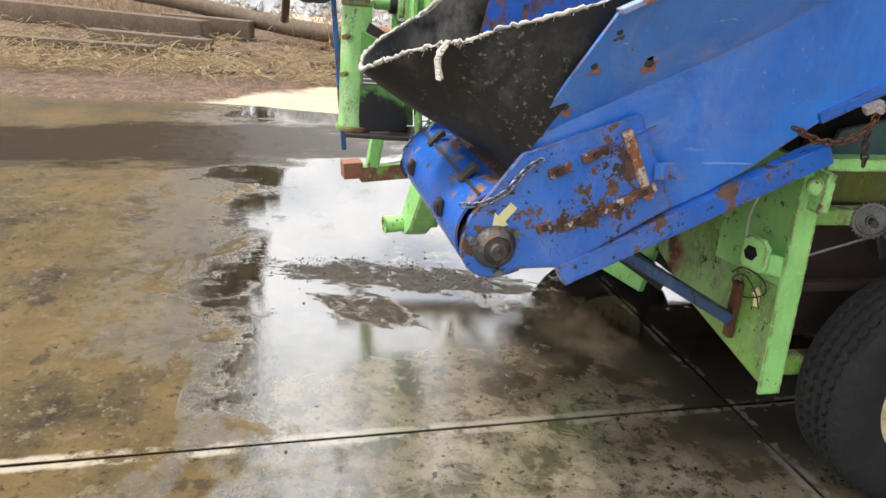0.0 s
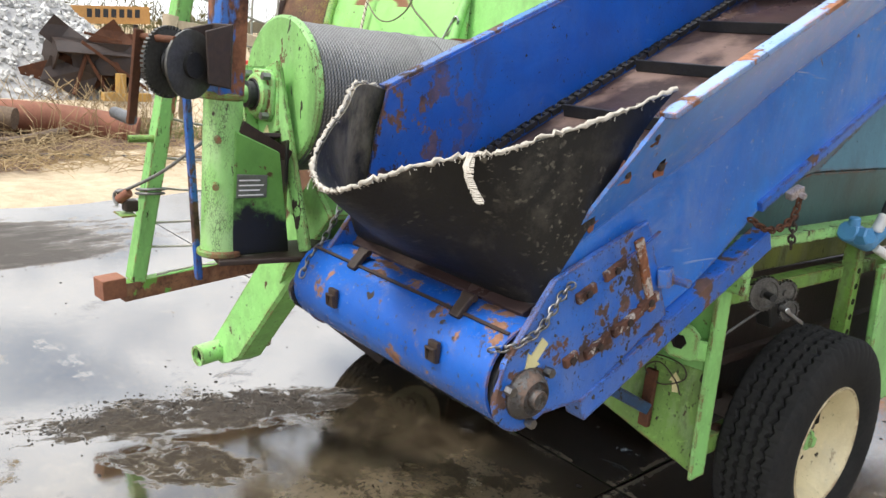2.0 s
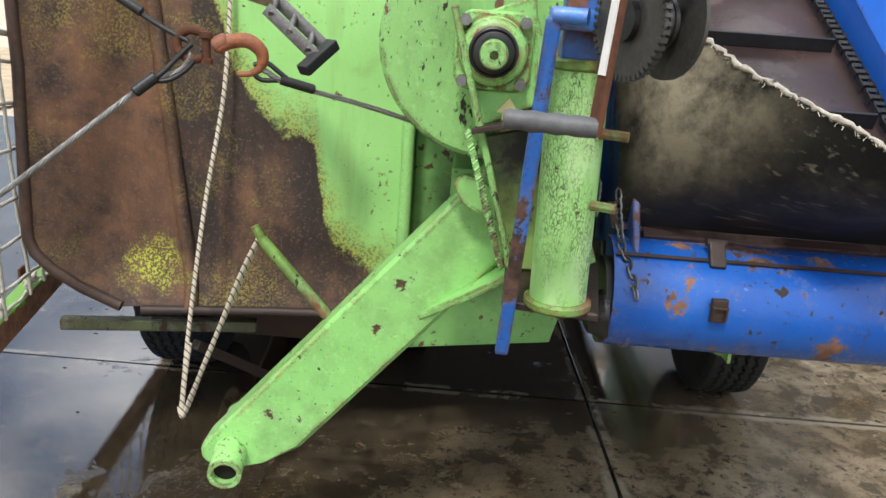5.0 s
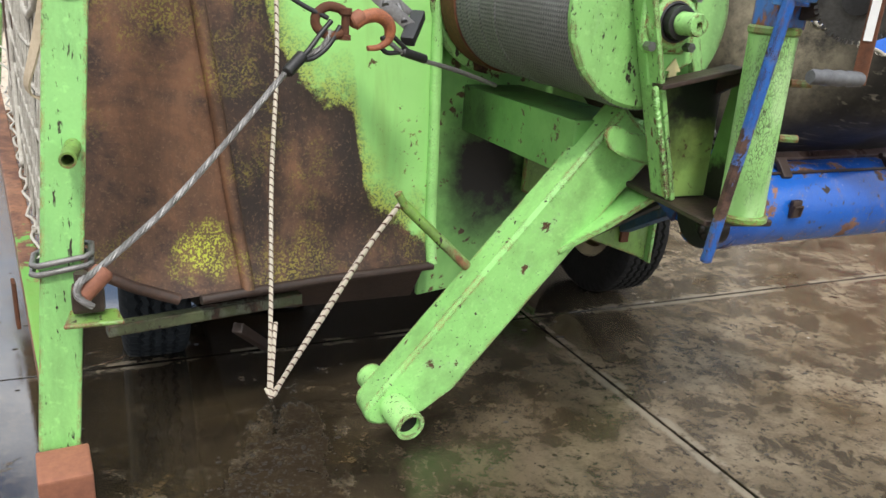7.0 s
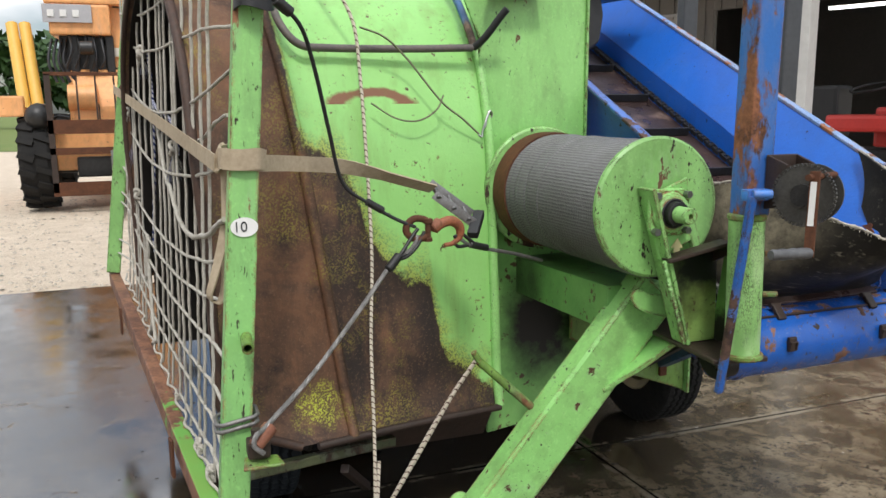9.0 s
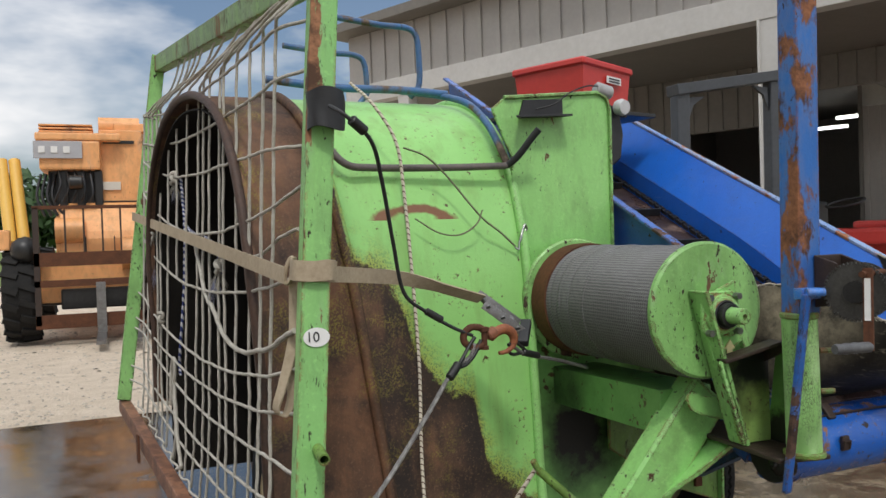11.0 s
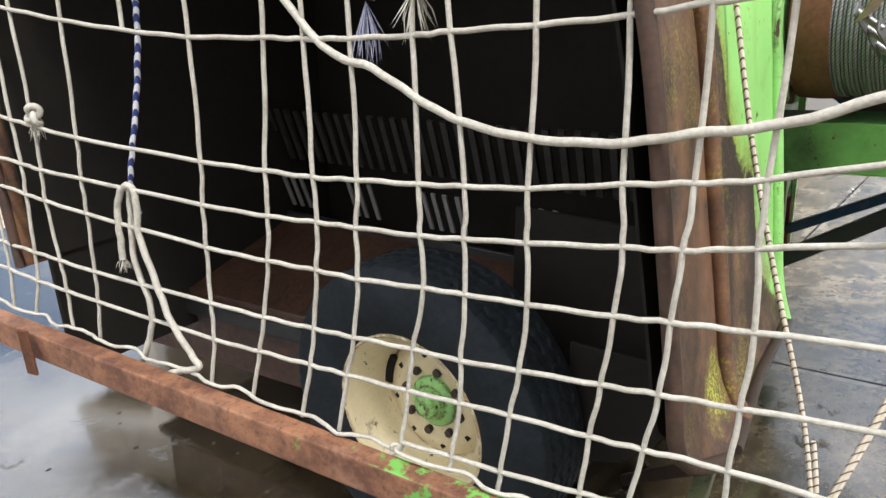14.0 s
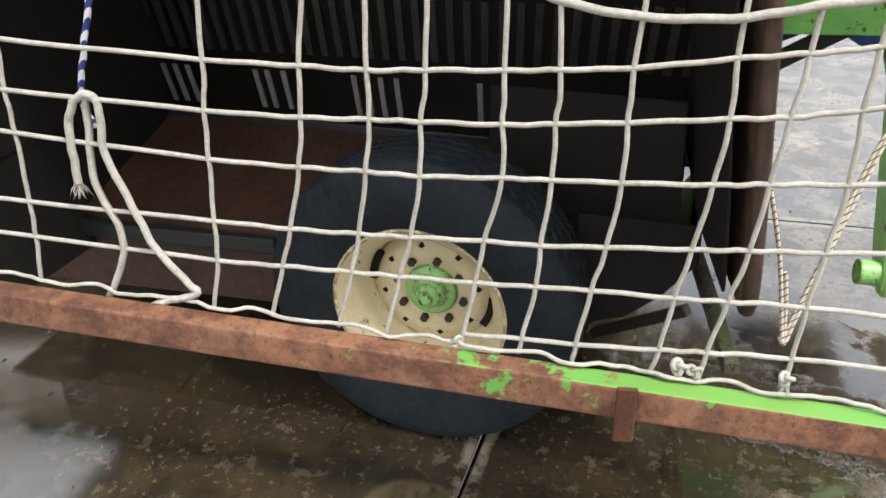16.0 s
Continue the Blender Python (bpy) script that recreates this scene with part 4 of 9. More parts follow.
slab(bm, smooth_line([(-1.072, -1.315, 1.005), (-1.066, -1.315, 1.022), (-1.045, -1.315, 1.03), (-1.015, -1.315, 1.014), (-0.985, -1.315, 1.008), (-0.955, -1.315, 1.005)], 3) + [V(-0.925, -1.315, 0.93), V(-0.985, -1.315, 0.945), V(-1.03, -1.315, 0.962), V(-1.055, -1.315, 0.975)], (0, 0.010, 0), 0.002)
part("curved_lip", bm, GREEN, trailer, "curved green lip plate")
for a, b in (((-0.635, -0.53, 0.445), (-0.655, -1.17, 0.850)), ((-0.735, -0.53, 0.46), (-0.735, -1.15, 0.852))):
    bm = B()
    beam(bm, a, b, 0.03, 0.05)
    part("under_brace", bm, BLACK, trailer, "black under-brace")
# rope stay
bm = B()
tube(bm, [(-1.483, -1.15, 0.815), (-1.319, -1.19, 0.655)], 0.013, 10)
tube(bm, [(-1.483, -1.15, 0.815), (-1.50, -1.15, 0.845)], 0.010, 8)
part("rope_stay", bm, GREEN_OLIVE, trailer, "rusty green stay bar", 50)


# ---- wheels ----


def wheel_parts(parent, cx, cy, out, tyre_mat, hz=0.385, k=1.0, dish=-0.05):
    """A road wheel with its outer face towards out (+1 or -1 along x); dish sets its disc inwards."""
    c = (cx, cy, hz)
    ax = (out, 0, 0)
    w = thing("wheel", (cx, cy, 0), "", "")
    w.parent = parent
    w.matrix_parent_inverse = parent.matrix_basis.inverted()
    w.matrix_basis = Matrix()
    bm = B()

    def at(a, r, h):
        return V(cx + out * h, cy + math.cos(a) * r * k, hz + math.sin(a) * r * k)

    # the tyre's section from bead to bead, finer across the tread
    prof = [(0.195, 0.0), (0.205, -0.075), (0.225, -0.09), (0.27, -0.104), (0.32, -0.107), (0.350, -0.103), (0.356, -0.1018), (0.376, -0.0935), (0.380, -0.090)]
    prof += [(0.389 - 0.6 * (h / 0.09) ** 4 * 0.009, h) for h in [-0.084 + 0.168 * i / 42 for i in range(43)]]
    prof += [(r, -h) for r, h in prof[8:0:-1]]
    n = 324

    def tread(j, r, h):
        """Zigzag ribs cut by sipes, and lugs on the shoulders."""
        if abs(h) > 0.105 or r < 0.345:
            return 0.0
        ph = (j % 6) / 6.0
        if abs(h) > 0.086:
            return 0.002 if (j + (3 if h > 0 else 0)) % 6 < 4 else -0.003
        zig = 0.0055 * (abs(2 * ph - 1) * 2 - 1)
        for g in (-0.052, -0.018, 0.018, 0.052):
            if abs(h - g - zig) < 0.0042:
                return -0.010
        rib = sum(h > g + zig for g in (-0.052, -0.018, 0.018, 0.052))
        return 0.0 if (j + rib * 2) % 6 == 0 else 0.003

    rings = [[bm.verts.new(at(2 * math.pi * j / n, r + tread(j, r, h), h)) for r, h in prof] for j in range(n)]
    for j in range(n):
        p, q = rings[j], rings[(j + 1) % n]
        for i in range(len(prof)):
            i2 = (i + 1) % len(prof)
            bm.faces.new((p[i], p[i2], q[i2], q[i]))
    part("tyre", bm, tyre_mat, w, "worn block-tread road tyre", 30)
    bm = B()
    d = dish
    lathe(bm, c, ax, [(r * k, h) for r, h in ((0.170, -0.06), (0.215, -0.085), (0.220, -0.078), (0.185, -0.05), (0.182, 0.03), (0.205, 0.062), (0.214, 0.080), (0.222, 0.088), (0.216, 0.092), (0.203, 0.078),
                      (0.178, 0.048), (0.172, d + 0.02), (0.160, d - 0.004), (0.137, d + 0.012), (0.11, d + 0.022), (0.085, d + 0.014), (0.06, d + 0.010), (0.0, d + 0.010))], 64)
    part("rim", bm, CREAM, w, "cream painted steel rim", 40)
    for j in range(8):
        a = 2 * math.pi * (j + 0.3) / 8
        bm = B()
        p = at(a, 0.088, d + 0.012)
        cyl(bm, p, p + V(out * 0.016, 0, 0), 0.0115, 6)
        part("wheel_nut", bm, RUST_DARK, w)
    # holes and slots are black pieces that imitate their shade
    for j in range(8):
        a = 2 * math.pi * (j + 0.8) / 8
        bm = B()
        p = at(a, 0.125, d + 0.013)
        cyl(bm, p, p + V(out * 0.006, 0, 0), 0.009, 4)
        part("hand_hole", bm, NEAR_BLACK, w, "dark hole in the disc")
    for j in range(2):
        a = math.pi * (j + 0.1)
        bm = B()
        pts = [at(a + (s - 3) * 0.09, 0.158, d + 0.006) for s in range(7)]
        ribbon(bm, pts, 0.020, 0.014, [V(0, math.cos(a), math.sin(a))] * 7)
        part("hand_hole", bm, NEAR_BLACK, w, "dark slot in the disc")
    bm = B()
    lathe(bm, c, ax, [(r, d + h) for r, h in ((0.072, 0.008), (0.070, 0.020), (0.060, 0.026), (0.046, 0.028), (0.043, 0.040), (0.034, 0.046), (0.032, 0.056), (0.020, 0.062), (0.018, 0.070), (0.0, 0.072))], 28)
    part("hub", bm, GREEN_WORN, w, "green painted hub", 40)
    return w


wheel_parts(trailer, -0.08, 0.035, 1, TYRE, 0.352, 0.905, -0.025)
wheel_parts(trailer, -2.0, -0.066, -1, TYRE_GREY, 0.399, 1.025, -0.035)

# ---- the blue conveyor ----
conveyor = thing("conveyor", (-0.4, -0.5, 0.7), "scuffed blue inclined conveyor with a slatted brown belt", "conveyor")


def low_edge(y):
    return 0.748 + 0.487 * (y + 1.18) + 0.06 * min(1, max(0, (y + 0.75) / 0.25))


def top_edge(y):
    return 1.362 + 0.477 * (y + 1.10)


def side_panel(x0, flare, out, starts, y1, mats, name, label, raised=0.0):
    """A folded side sheet: a straight lower part and an upper part leaning outwards."""
    bm = B()
    rows = []
    n = 24
    for k in range(n + 1):
        row = []
        for ys, f in zip(starts, (0, 0.45, 0.60, 0.80, 1)):
            y = lerp(ys, y1, k / n)
            row.append(V(x0 + out * flare * max(0, (f - 0.60) / 0.40), y, lerp(low_edge(y), top_edge(y) + raised, f)))
        rows.append(row)
    loft(bm, rows)
    thicken(bm, 0.008)
    return part(name, bm, mats, conveyor, label, 20)


BLUE_INNER = paint("bright_blue_inner_paint", (0.012, 0.135, 0.62), (0.018, 0.16, 0.68), 0.70, 0.71, 0.34, 0.15, 6, 0.67, (0.10, 0.05, 0.03), 0.8, 1.5, 0.1)
right_panel = side_panel(-0.075, 0.115, 1, (-1.19, -1.29, -1.275, -1.22, -1.155), 1.15, [BLUE, BLUE_INNER], "side_panel", "scuffed blue side sheet with rust along its edge", 0.004)
for f in right_panel.data.polygons:
    # inward faces take the more saturated blue
    f.material_index = 1 if f.normal.x < -0.3 else 0
side_panel(-0.74, 0.012, -1, (-1.19, -1.27, -1.25, -1.23, -1.20), 1.15, BLUE_DEEP, "side_panel", "blue inner side sheet, rusty near the mouth")
for x, y0, up in ((0.052, -1.155, 0.006), (-0.768, -1.20, 0.004)):
    bm = B()
    beam(bm, (x, y0, top_edge(y0) + up), (x, 1.15, top_edge(1.15) + up), 0.036, 0.012, (0, 0, 1), 0.003)
    part("top_lip", bm, BLUE_SCABBY if x < -0.5 else PALE_LIP, conveyor, "worn lip with bare rust")
# dark strip added for the shade along this side, under the drum
bm = B()
slab(bm, [(-0.758, -1.10, low_edge(-1.10) + 0.02), (-0.758, 0.30, low_edge(0.30)), (-0.758, 0.30, low_edge(0.30) + 0.19), (-0.758, -1.10, low_edge(-1.10) + 0.19)], (-0.012, 0, 0), 0.003)
part("shade_strip", bm, RUST_DARK, conveyor, "dark strip along the conveyor's foot, standing in for shade")
# added dark sheet closing the frame from below, for the shaded gap
bm = B()
beam(bm, (-0.41, -0.75, low_edge(-0.75) + 0.05), (-0.41, 1.15, low_edge(1.15) + 0.05), 0.64, 0.012, (0, -0.45, 1), 0)
part("under_blocker", bm, STEEL_DARK, conveyor, "added dark sheet under the belt that blocks the sky")
MUDDY = paint("muddy_bare_steel", (0.085, 0.08, 0.08), (0.03, 0.027, 0.025), 0.56, 0.60, 0.45, 0.6, 16, 0.58, (0.075, 0.05, 0.038), 1.0)
# nose cheek that carries the roller bearing
bm = B()
out = []
for d in range(80, 331, 14):
    a = radians(d)
    out.append((-0.055, -1.335 + 0.080 * math.cos(a), 0.80 + 0.080 * math.sin(a)))
cheek = [(-0.055, -1.29, 1.02), (-0.055, -1.40, 0.87), *out[5:], (-0.055, -1.16, 0.745), (-0.055, -0.90, 0.90), (-0.055, -1.02, 1.12), (-0.055, -1.18, 1.06)]
slab(bm, cheek, (0.014, 0, 0), 0.003)
part("nose_cheek", bm, BLUE_SCABBY, conveyor, "blue nose cheek with rust spots")
bm = B()
slab(bm, [(-0.715 - (x + 0.055), y, z) for x, y, z in cheek], (-0.014, 0, 0), 0.003)
part("nose_cheek", bm, BLUE_SCABBY, conveyor, "blue nose cheek with rust spots")
bm = B()
lathe(bm, (-0.045, -1.335, 0.80), (1, 0, 0), [(0.052, 0), (0.052, 0.010), (0.046, 0.016), (0.042, 0.026), (0.034, 0.034), (0.030, 0.028), (0.020, 0.03), (0.018, 0.046), (0, 0.048)], 28)
bearing = part("bearing", bm, MUDDY, conveyor, "greasy roller bearing", 35)
for k in range(3):
    a = radians(40 + k * 120)
    bm = B()
    cyl(bm, (-0.035, -1.335 + 0.06 * math.cos(a), 0.80 + 0.06 * math.sin(a)), (-0.018, -1.335 + 0.06 * math.cos(a), 0.80 + 0.06 * math.sin(a)), 0.010, 6)
    part("bolt", bm, STEEL, bearing)
# guard tube across the nose with its two latches
bm = B()
rows = []
for x in np.linspace(-0.765, -0.058, 12):
    rows.append([(x, -1.315 + 0.112 * math.cos(radians(a)), 0.825 + 0.106 * math.sin(radians(a))) for a in range(75, 301, 15)])
loft(bm, rows)
thicken(bm, 0.006)
tube_guard = part("guard_tube", bm, BLUE_RUSTY, conveyor, "blue rounded nose guard with rust scabs", 40)
bm = B()
cyl(bm, (-0.775, -1.33, 0.81), (-0.05, -1.33, 0.81), 0.085, 28)
part("nose_roller", bm, STEEL_DARK, conveyor, smooth=40)
bm = B()
lathe(bm, (-0.763, -1.385, 0.80), (-1, 0.10, -0.05), [(0, 0), (0.046, 0), (0.046, 0.016), (0.040, 0.026), (0.038, 0.036), (0.026, 0.044), (0.016, 0.048), (0.013, 0.056), (0, 0.058)], 28)
part("roller_end", bm, plain("wet_black_grease", (0.008, 0.008, 0.009), (0.02, 0.018, 0.016), 0.15, 0, 20, 0.5, 0.006, 30), conveyor, "grease-black roller end", 40)
bm = B()
slab(bm, [(-0.76, -1.285, 0.938), (-0.06, -1.285, 0.938), (-0.06, -1.20, 0.965), (-0.76, -1.20, 0.965)], (0, 0.002, 0.008), 0.002)
part("rust_strip", bm, paint("rusted_blue_strip", (0.01, 0.06, 0.24), (0.02, 0.08, 0.3), 0.47, 0.50, 0.5, 0.5, 9, 0.58, (0.05, 0.028, 0.02), 1.0), conveyor, "dark rusty clamp strip")
bm = B()
ya, za = -1.315 + 0.116 * math.cos(radians(122)), 0.825 + 0.110 * math.sin(radians(122))
beam(bm, (-0.762, ya, za), (-0.062, ya, za), 0.007, 0.003, (0, -0.5, 0.85), 0)
part("lid_seam", bm, RUST_DARK, tube_guard, "dark rusty lid seam")
for x in (-0.576, -0.206):
    bm = B()
    beam(bm, (x, -1.388, 0.908), (x, -1.352, 0.948), 0.03, 0.014, (0, -1, 1))
    cyl(bm, (x - 0.018, -1.352, 0.946), (x + 0.018, -1.352, 0.946), 0.008, 10)
    part("latch_clip", bm, RUST_DARK, tube_guard, "rusty latch clip")
    bm = B()
    beam(bm, (x, -1.432, 0.82), (x, -1.432, 0.865), 0.03, 0.012, (0, 1, 0))
    tube(bm, [(x - 0.012, -1.438, 0.825), (x - 0.012, -1.442, 0.85), (x + 0.012, -1.442, 0.85), (x + 0.012, -1.438, 0.825)], 0.004, 6)
    part("latch", bm, RUST_DARK, tube_guard, "rusty over-centre latch")
# belt and its flights
BX0, BX1 = -0.70, -0.10


def belt_z(y):
    return 1.06 + 0.485 * (y + 1.08)


bm = B()
beam(bm, (-0.40, -1.30, belt_z(-1.30) - 0.03), (-0.40, 1.15, belt_z(1.15) - 0.03), BX1 - BX0, 0.03, (0, 0, 1), 0.003)
BELT, nt, bs = nodes_of("worn_wet_belt")
tone = mix(nt, noise_fac(nt, 3.0, 8, 0.65, 0.35, 0.65), (0.062, 0.037, 0.034), (0.026, 0.018, 0.017))
# pale pinkish patches: the sky's reflection put into the belt's colour
tone = mix(nt, arith(nt, "MULTIPLY", noise_fac(nt, 2.2, 7, 0.6, 0.54, 0.62), 0.65), tone, (0.27, 0.185, 0.15))
bs.inputs["Specular IOR Level"].default_value = 0.32
tone = mix(nt, noise_fac(nt, 45, 5, 0.7, 0.66, 0.69), tone, (0.02, 0.015, 0.012))
nt.links.new(tone, bs.inputs["Base Color"])
rr = nt.nodes.new("ShaderNodeMapRange")
rr.inputs["To Min"].default_value, rr.inputs["To Max"].default_value = 0.16, 0.55
nt.links.new(noise_fac(nt, 2.6, 8, 0.65, 0.4, 0.6), rr.inputs["Value"])
nt.links.new(rr.outputs["Result"], bs.inputs["Roughness"])
bump(nt, bs, noise_fac(nt, 50, 6, 0.65, 0.2, 0.8), 0.15, 0.002)
part("belt", bm, BELT, conveyor, "brown rusty belt")
for k in range(7):
    y = -0.925 + k * 0.31
    bm = B()
    beam(bm, (BX0 + 0.03, y, belt_z(y) + 0.008), (BX1 - 0.03, y, belt_z(y) + 0.008), 0.010, 0.036, (0, -0.4, 1), 0.002)
    beam(bm, (BX0 + 0.03, y + 0.022, belt_z(y + 0.022) - 0.006), (BX1 - 0.03, y + 0.022, belt_z(y + 0.022) - 0.006), 0.036, 0.010, (0, -0.45, 1), 0.002)
    part("flight", bm, STEEL_DARK, conveyor, "dark steel angle flight")
for x in (BX0 + 0.005, BX1 - 0.005):
    bm = B()
    for k in range(94):
        y = -1.28 + k * 0.0258
        cyl(bm, (x - 0.012, y, belt_z(y) + 0.012), (x + 0.012, y, belt_z(y) + 0.012), 0.0085, 6)
        if k % 2:
            beam(bm, (x - 0.014, y - 0.017, belt_z(y - 0.017) + 0.012), (x - 0.014, y + 0.017, belt_z(y + 0.017) + 0.012), 0.004, 0.016, (0, 0, 1), 0)
            beam(bm, (x + 0.014, y - 0.017, belt_z(y - 0.017) + 0.012), (x + 0.014, y + 0.017, belt_z(y + 0.017) + 0.012), 0.004, 0.016, (0, 0, 1), 0)
    part("drive_chain", bm, STEEL_DARK, conveyor, "greasy roller chain")
# lower channel along the right side and the rusty strap
bm = B()
beam(bm, (-0.06, -1.16, 0.725), (-0.06, -0.50, 1.045), 0.05, 0.055, (0, -0.45, 1), 0.004)
beam(bm, (-0.063, -0.54, low_edge(-0.54) + 0.014), (-0.063, 1.15, low_edge(1.15) + 0.014), 0.02, 0.026, (0, -0.45, 1), 0.003)
part("edge_channel", bm, BLUE_SCABBY, conveyor, "blue edge channel")
bm = B()
slab(bm, [(-0.042, -1.066, 1.078), (-0.042, -1.040, 1.088), (-0.042, -0.955, 0.925), (-0.042, -0.975, 0.915)], (0.009, 0, 0), 0.002)
part("strap_plate", bm, FLAKED, conveyor, "rusty strap with flaked pale paint")
bm = B()
slab(bm, [(-0.043, -1.15, 1.005), (-0.043, -0.985, 1.09), (-0.043, -0.98, 1.096), (-0.043, -1.15, 1.013)], (0.006, 0, 0), 0)
part("seam", bm, BLUE_RUSTY, conveyor)
SLOTS = [(-1.20, 0.985, 0.05), (-1.12, 1.025, 0.06), (-1.14, 0.865, 0.07), (-1.05, 0.905, 0.09), (-0.985, 0.94, 0.06), (-1.22, 0.85, 0.035)]
for y, z, ln in SLOTS:
    bm = B()
    beam(bm, (-0.036, y - ln / 2, z - ln / 4.4), (-0.036, y + ln / 2, z + ln / 4.4), 0.012, 0.022, (0, 0, 1), 0.003)
    sl = part("slot_plate", bm, FLAKED_RUST, conveyor, "rusted slot plate")
    bm = B()
    cyl(bm, (-0.032, y, z), (-0.025, y, z), 0.0085, 6)
    part("bolt", bm, RUST_DARK, sl)
bm = B()
beam(bm, (-0.045, -0.945, 0.99), (-0.02, -0.935, 0.995), 0.05, 0.04, (0, 0, 1), 0.003)
cyl(bm, (-0.03, -0.93, 0.99), (0.02, -0.93, 0.99), 0.010, 8)
part("clamp_block", bm, BLUE, conveyor, "small blue clamp block")
def panel_x(y, z):
    """Outer face of the right sheet at a place."""
    f = (z - low_edge(y)) / (top_edge(y) + 0.004 - low_edge(y))
    return -0.075 + 0.115 * max(0, (f - 0.60) / 0.40)


random.seed(31)
for y, z, r in ((-1.135, 1.30, 0.012), (-1.168, 1.225, 0.014), (-1.205, 1.128, 0.014), (-1.245, 1.06, 0.011), (-1.03, 1.243, 0.017)):
    x = panel_x(y, z)
    bm = B()
    ragged = [(x - 0.001, y + q * math.cos(a), z + q * math.sin(a)) for q, a in [(r * rnd(1.1, 2.0), 2 * math.pi * k / 14) for k in range(14)]]
    slab(bm, ragged, (0.004, 0, -0.001), 0)
    scab = part("rust_scab", bm, RUST_RED if r > 0.013 else RUST, conveyor, "scab of brown rust round a bolt")
    bm = B()
    for k in range(3 if r > 0.015 else 1):
        dy, dz = (rnd(-.012, .012), rnd(-.010, .010)) if r > 0.015 else (0, 0)
        cyl(bm, (x, y + dy, z + dz), (x + 0.012, y + dy, z + dz), r * 0.62, 8, bevel=0.002)
    part("rivet", bm, RUST_DARK, scab)
# arrow sticker
def arrow(bm, tip, along, across, ln, w, thick):
    tip, a, s = Vector(tip), Vector(along).normalized(), Vector(across).normalized()
    pts = [tip, tip - a * (ln * 0.45) + s * (w * 0.5), tip - a * (ln * 0.45) + s * (w * 0.24), tip - a * ln + s * (w * 0.24),
           tip - a * ln - s * (w * 0.24), tip - a * (ln * 0.45) - s * (w * 0.24), tip - a * (ln * 0.45) - s * (w * 0.5)]
    return slab(bm, pts, thick, 0)


bm = B()
arrow(bm, (-0.041, -1.345, 0.842), (0, -0.62, -0.78), (0, 0.78, -0.62), 0.075, 0.045, (0.003, 0, 0))
part("arrow_sticker", bm, YELLOW_STICKER, conveyor, "pale yellow arrow sticker")
bm = B()
arrow(bm, (-0.27, -0.437, 0.59), (-0.15, 0, 1), (1, 0.25, 0.15), 0.06, 0.035, (0.002, -0.006, 0))
part("arrow_sticker", bm, YELLOW_STICKER, trailer, "pale yellow arrow sticker")

# rubber flap hung between the side sheets, with a frayed upper edge
RIM = smooth_line([(-0.795, -1.17, 1.31), (-0.70, -1.325, 1.325), (-0.62, -1.41, 1.275), (-0.545, -1.495, 1.233), (-0.467, -1.568, 1.195), (-0.405, -1.61, 1.166), (-0.345, -1.622, 1.142), (-0.275, -1.617, 1.157),
                   (-0.22, -1.555, 1.195), (-0.15, -1.475, 1.232), (-0.095, -1.425, 1.25), (-0.045, -1.37, 1.283), (-0.01, -1.23, 1.33), (0.015, -1.085, 1.39)], 5)
LOW = smooth_line([(-0.755, -1.235, 1.08), (-0.75, -1.265, 1.00), (-0.73, -1.28, 0.955), (-0.66, -1.285, 0.948), (-0.58, -1.285, 0.948), (-0.50, -1.285, 0.948), (-0.42, -1.285, 0.948), (-0.34, -1.285, 0.948),
                   (-0.26, -1.285, 0.948), (-0.18, -1.285, 0.948), (-0.12, -1.283, 0.952), (-0.075, -1.285, 0.97), (-0.05, -1.27, 1.03), (-0.035, -1.16, 1.20)], 5)
flap = thing("rubber_flap", (-0.4, -1.3, 0.95), "sagging black rubber flap with a frayed white edge", "flap")
bm = B()
rows = []
for t in (0, .12, .28, .45, .62, .8, 1):
    row = []
    for p, q in zip(LOW, RIM):
        m = p.lerp(q, t)
        m.y -= 0.02 * math.sin(math.pi * t)
        row.append(m)
    rows.append(row)
loft(bm, rows)
thicken(bm, 0.009)
part("sheet", bm, RUBBER, flap, "scuffed black rubber sheet", 60)
bm = B()
random.seed(5)
pts = [p + V(rnd(-.003, .003), rnd(-.003, .003), 0.003 + rnd(-.003, .004)) for p in smooth_line(RIM, 3)]
tube(bm, pts, 0.0040, 6, taper=lambda s: 0.5 + 1.1 * random.random())
part("frayed_edge", bm, FRAY, flap, "frayed white canvas edge", 60)
bm = B()
for p in smooth_line(RIM, 2):
    for j in range(2):
        p2 = p + V(rnd(-.008, .008), rnd(-.008, .008), 0.001)
        long = 1.4 if random.random() < 0.04 else 0.55
        mid = p2 + V(rnd(-.006, .006), rnd(-.006, .006), rnd(-.009, .006)) * long
        tube(bm, [p2, mid, mid + V(rnd(-.006, .006), rnd(-.006, .006), rnd(-.010, .003)) * long], 0.0008, 3)
tagged(part("loose_thread", bm, FRAY, flap, "loose canvas threads"), kind="stuff")
bm = B()
ribbon(bm, [(-0.125, -1.462, 1.245), (-0.11, -1.485, 1.225), (-0.085, -1.49, 1.195), (-0.058, -1.488, 1.172)], 0.011, 0.006, (1, 0.4, 0))
random.seed(8)
for k in range(24):
    u = k / 23
    c = V(lerp(-0.125, -0.058, u), lerp(-1.462, -1.492, min(1, 2 * u)), lerp(1.245, 1.172, u))
    tube(bm, [c - V(0.007, 0.004, rnd(-.002, .002)), c + V(0, -0.005, 0), c + V(0.007, 0.003, rnd(-.002, .002))], 0.0022, 5)
part("torn_strip", bm, FRAY, flap, "hanging torn canvas strip", 60)


# ---- winch drum ----
winch = thing("winch_drum", (-1.03, -1.0, 1.0), "lime green winch drum wound with grey wire rope", "winch")
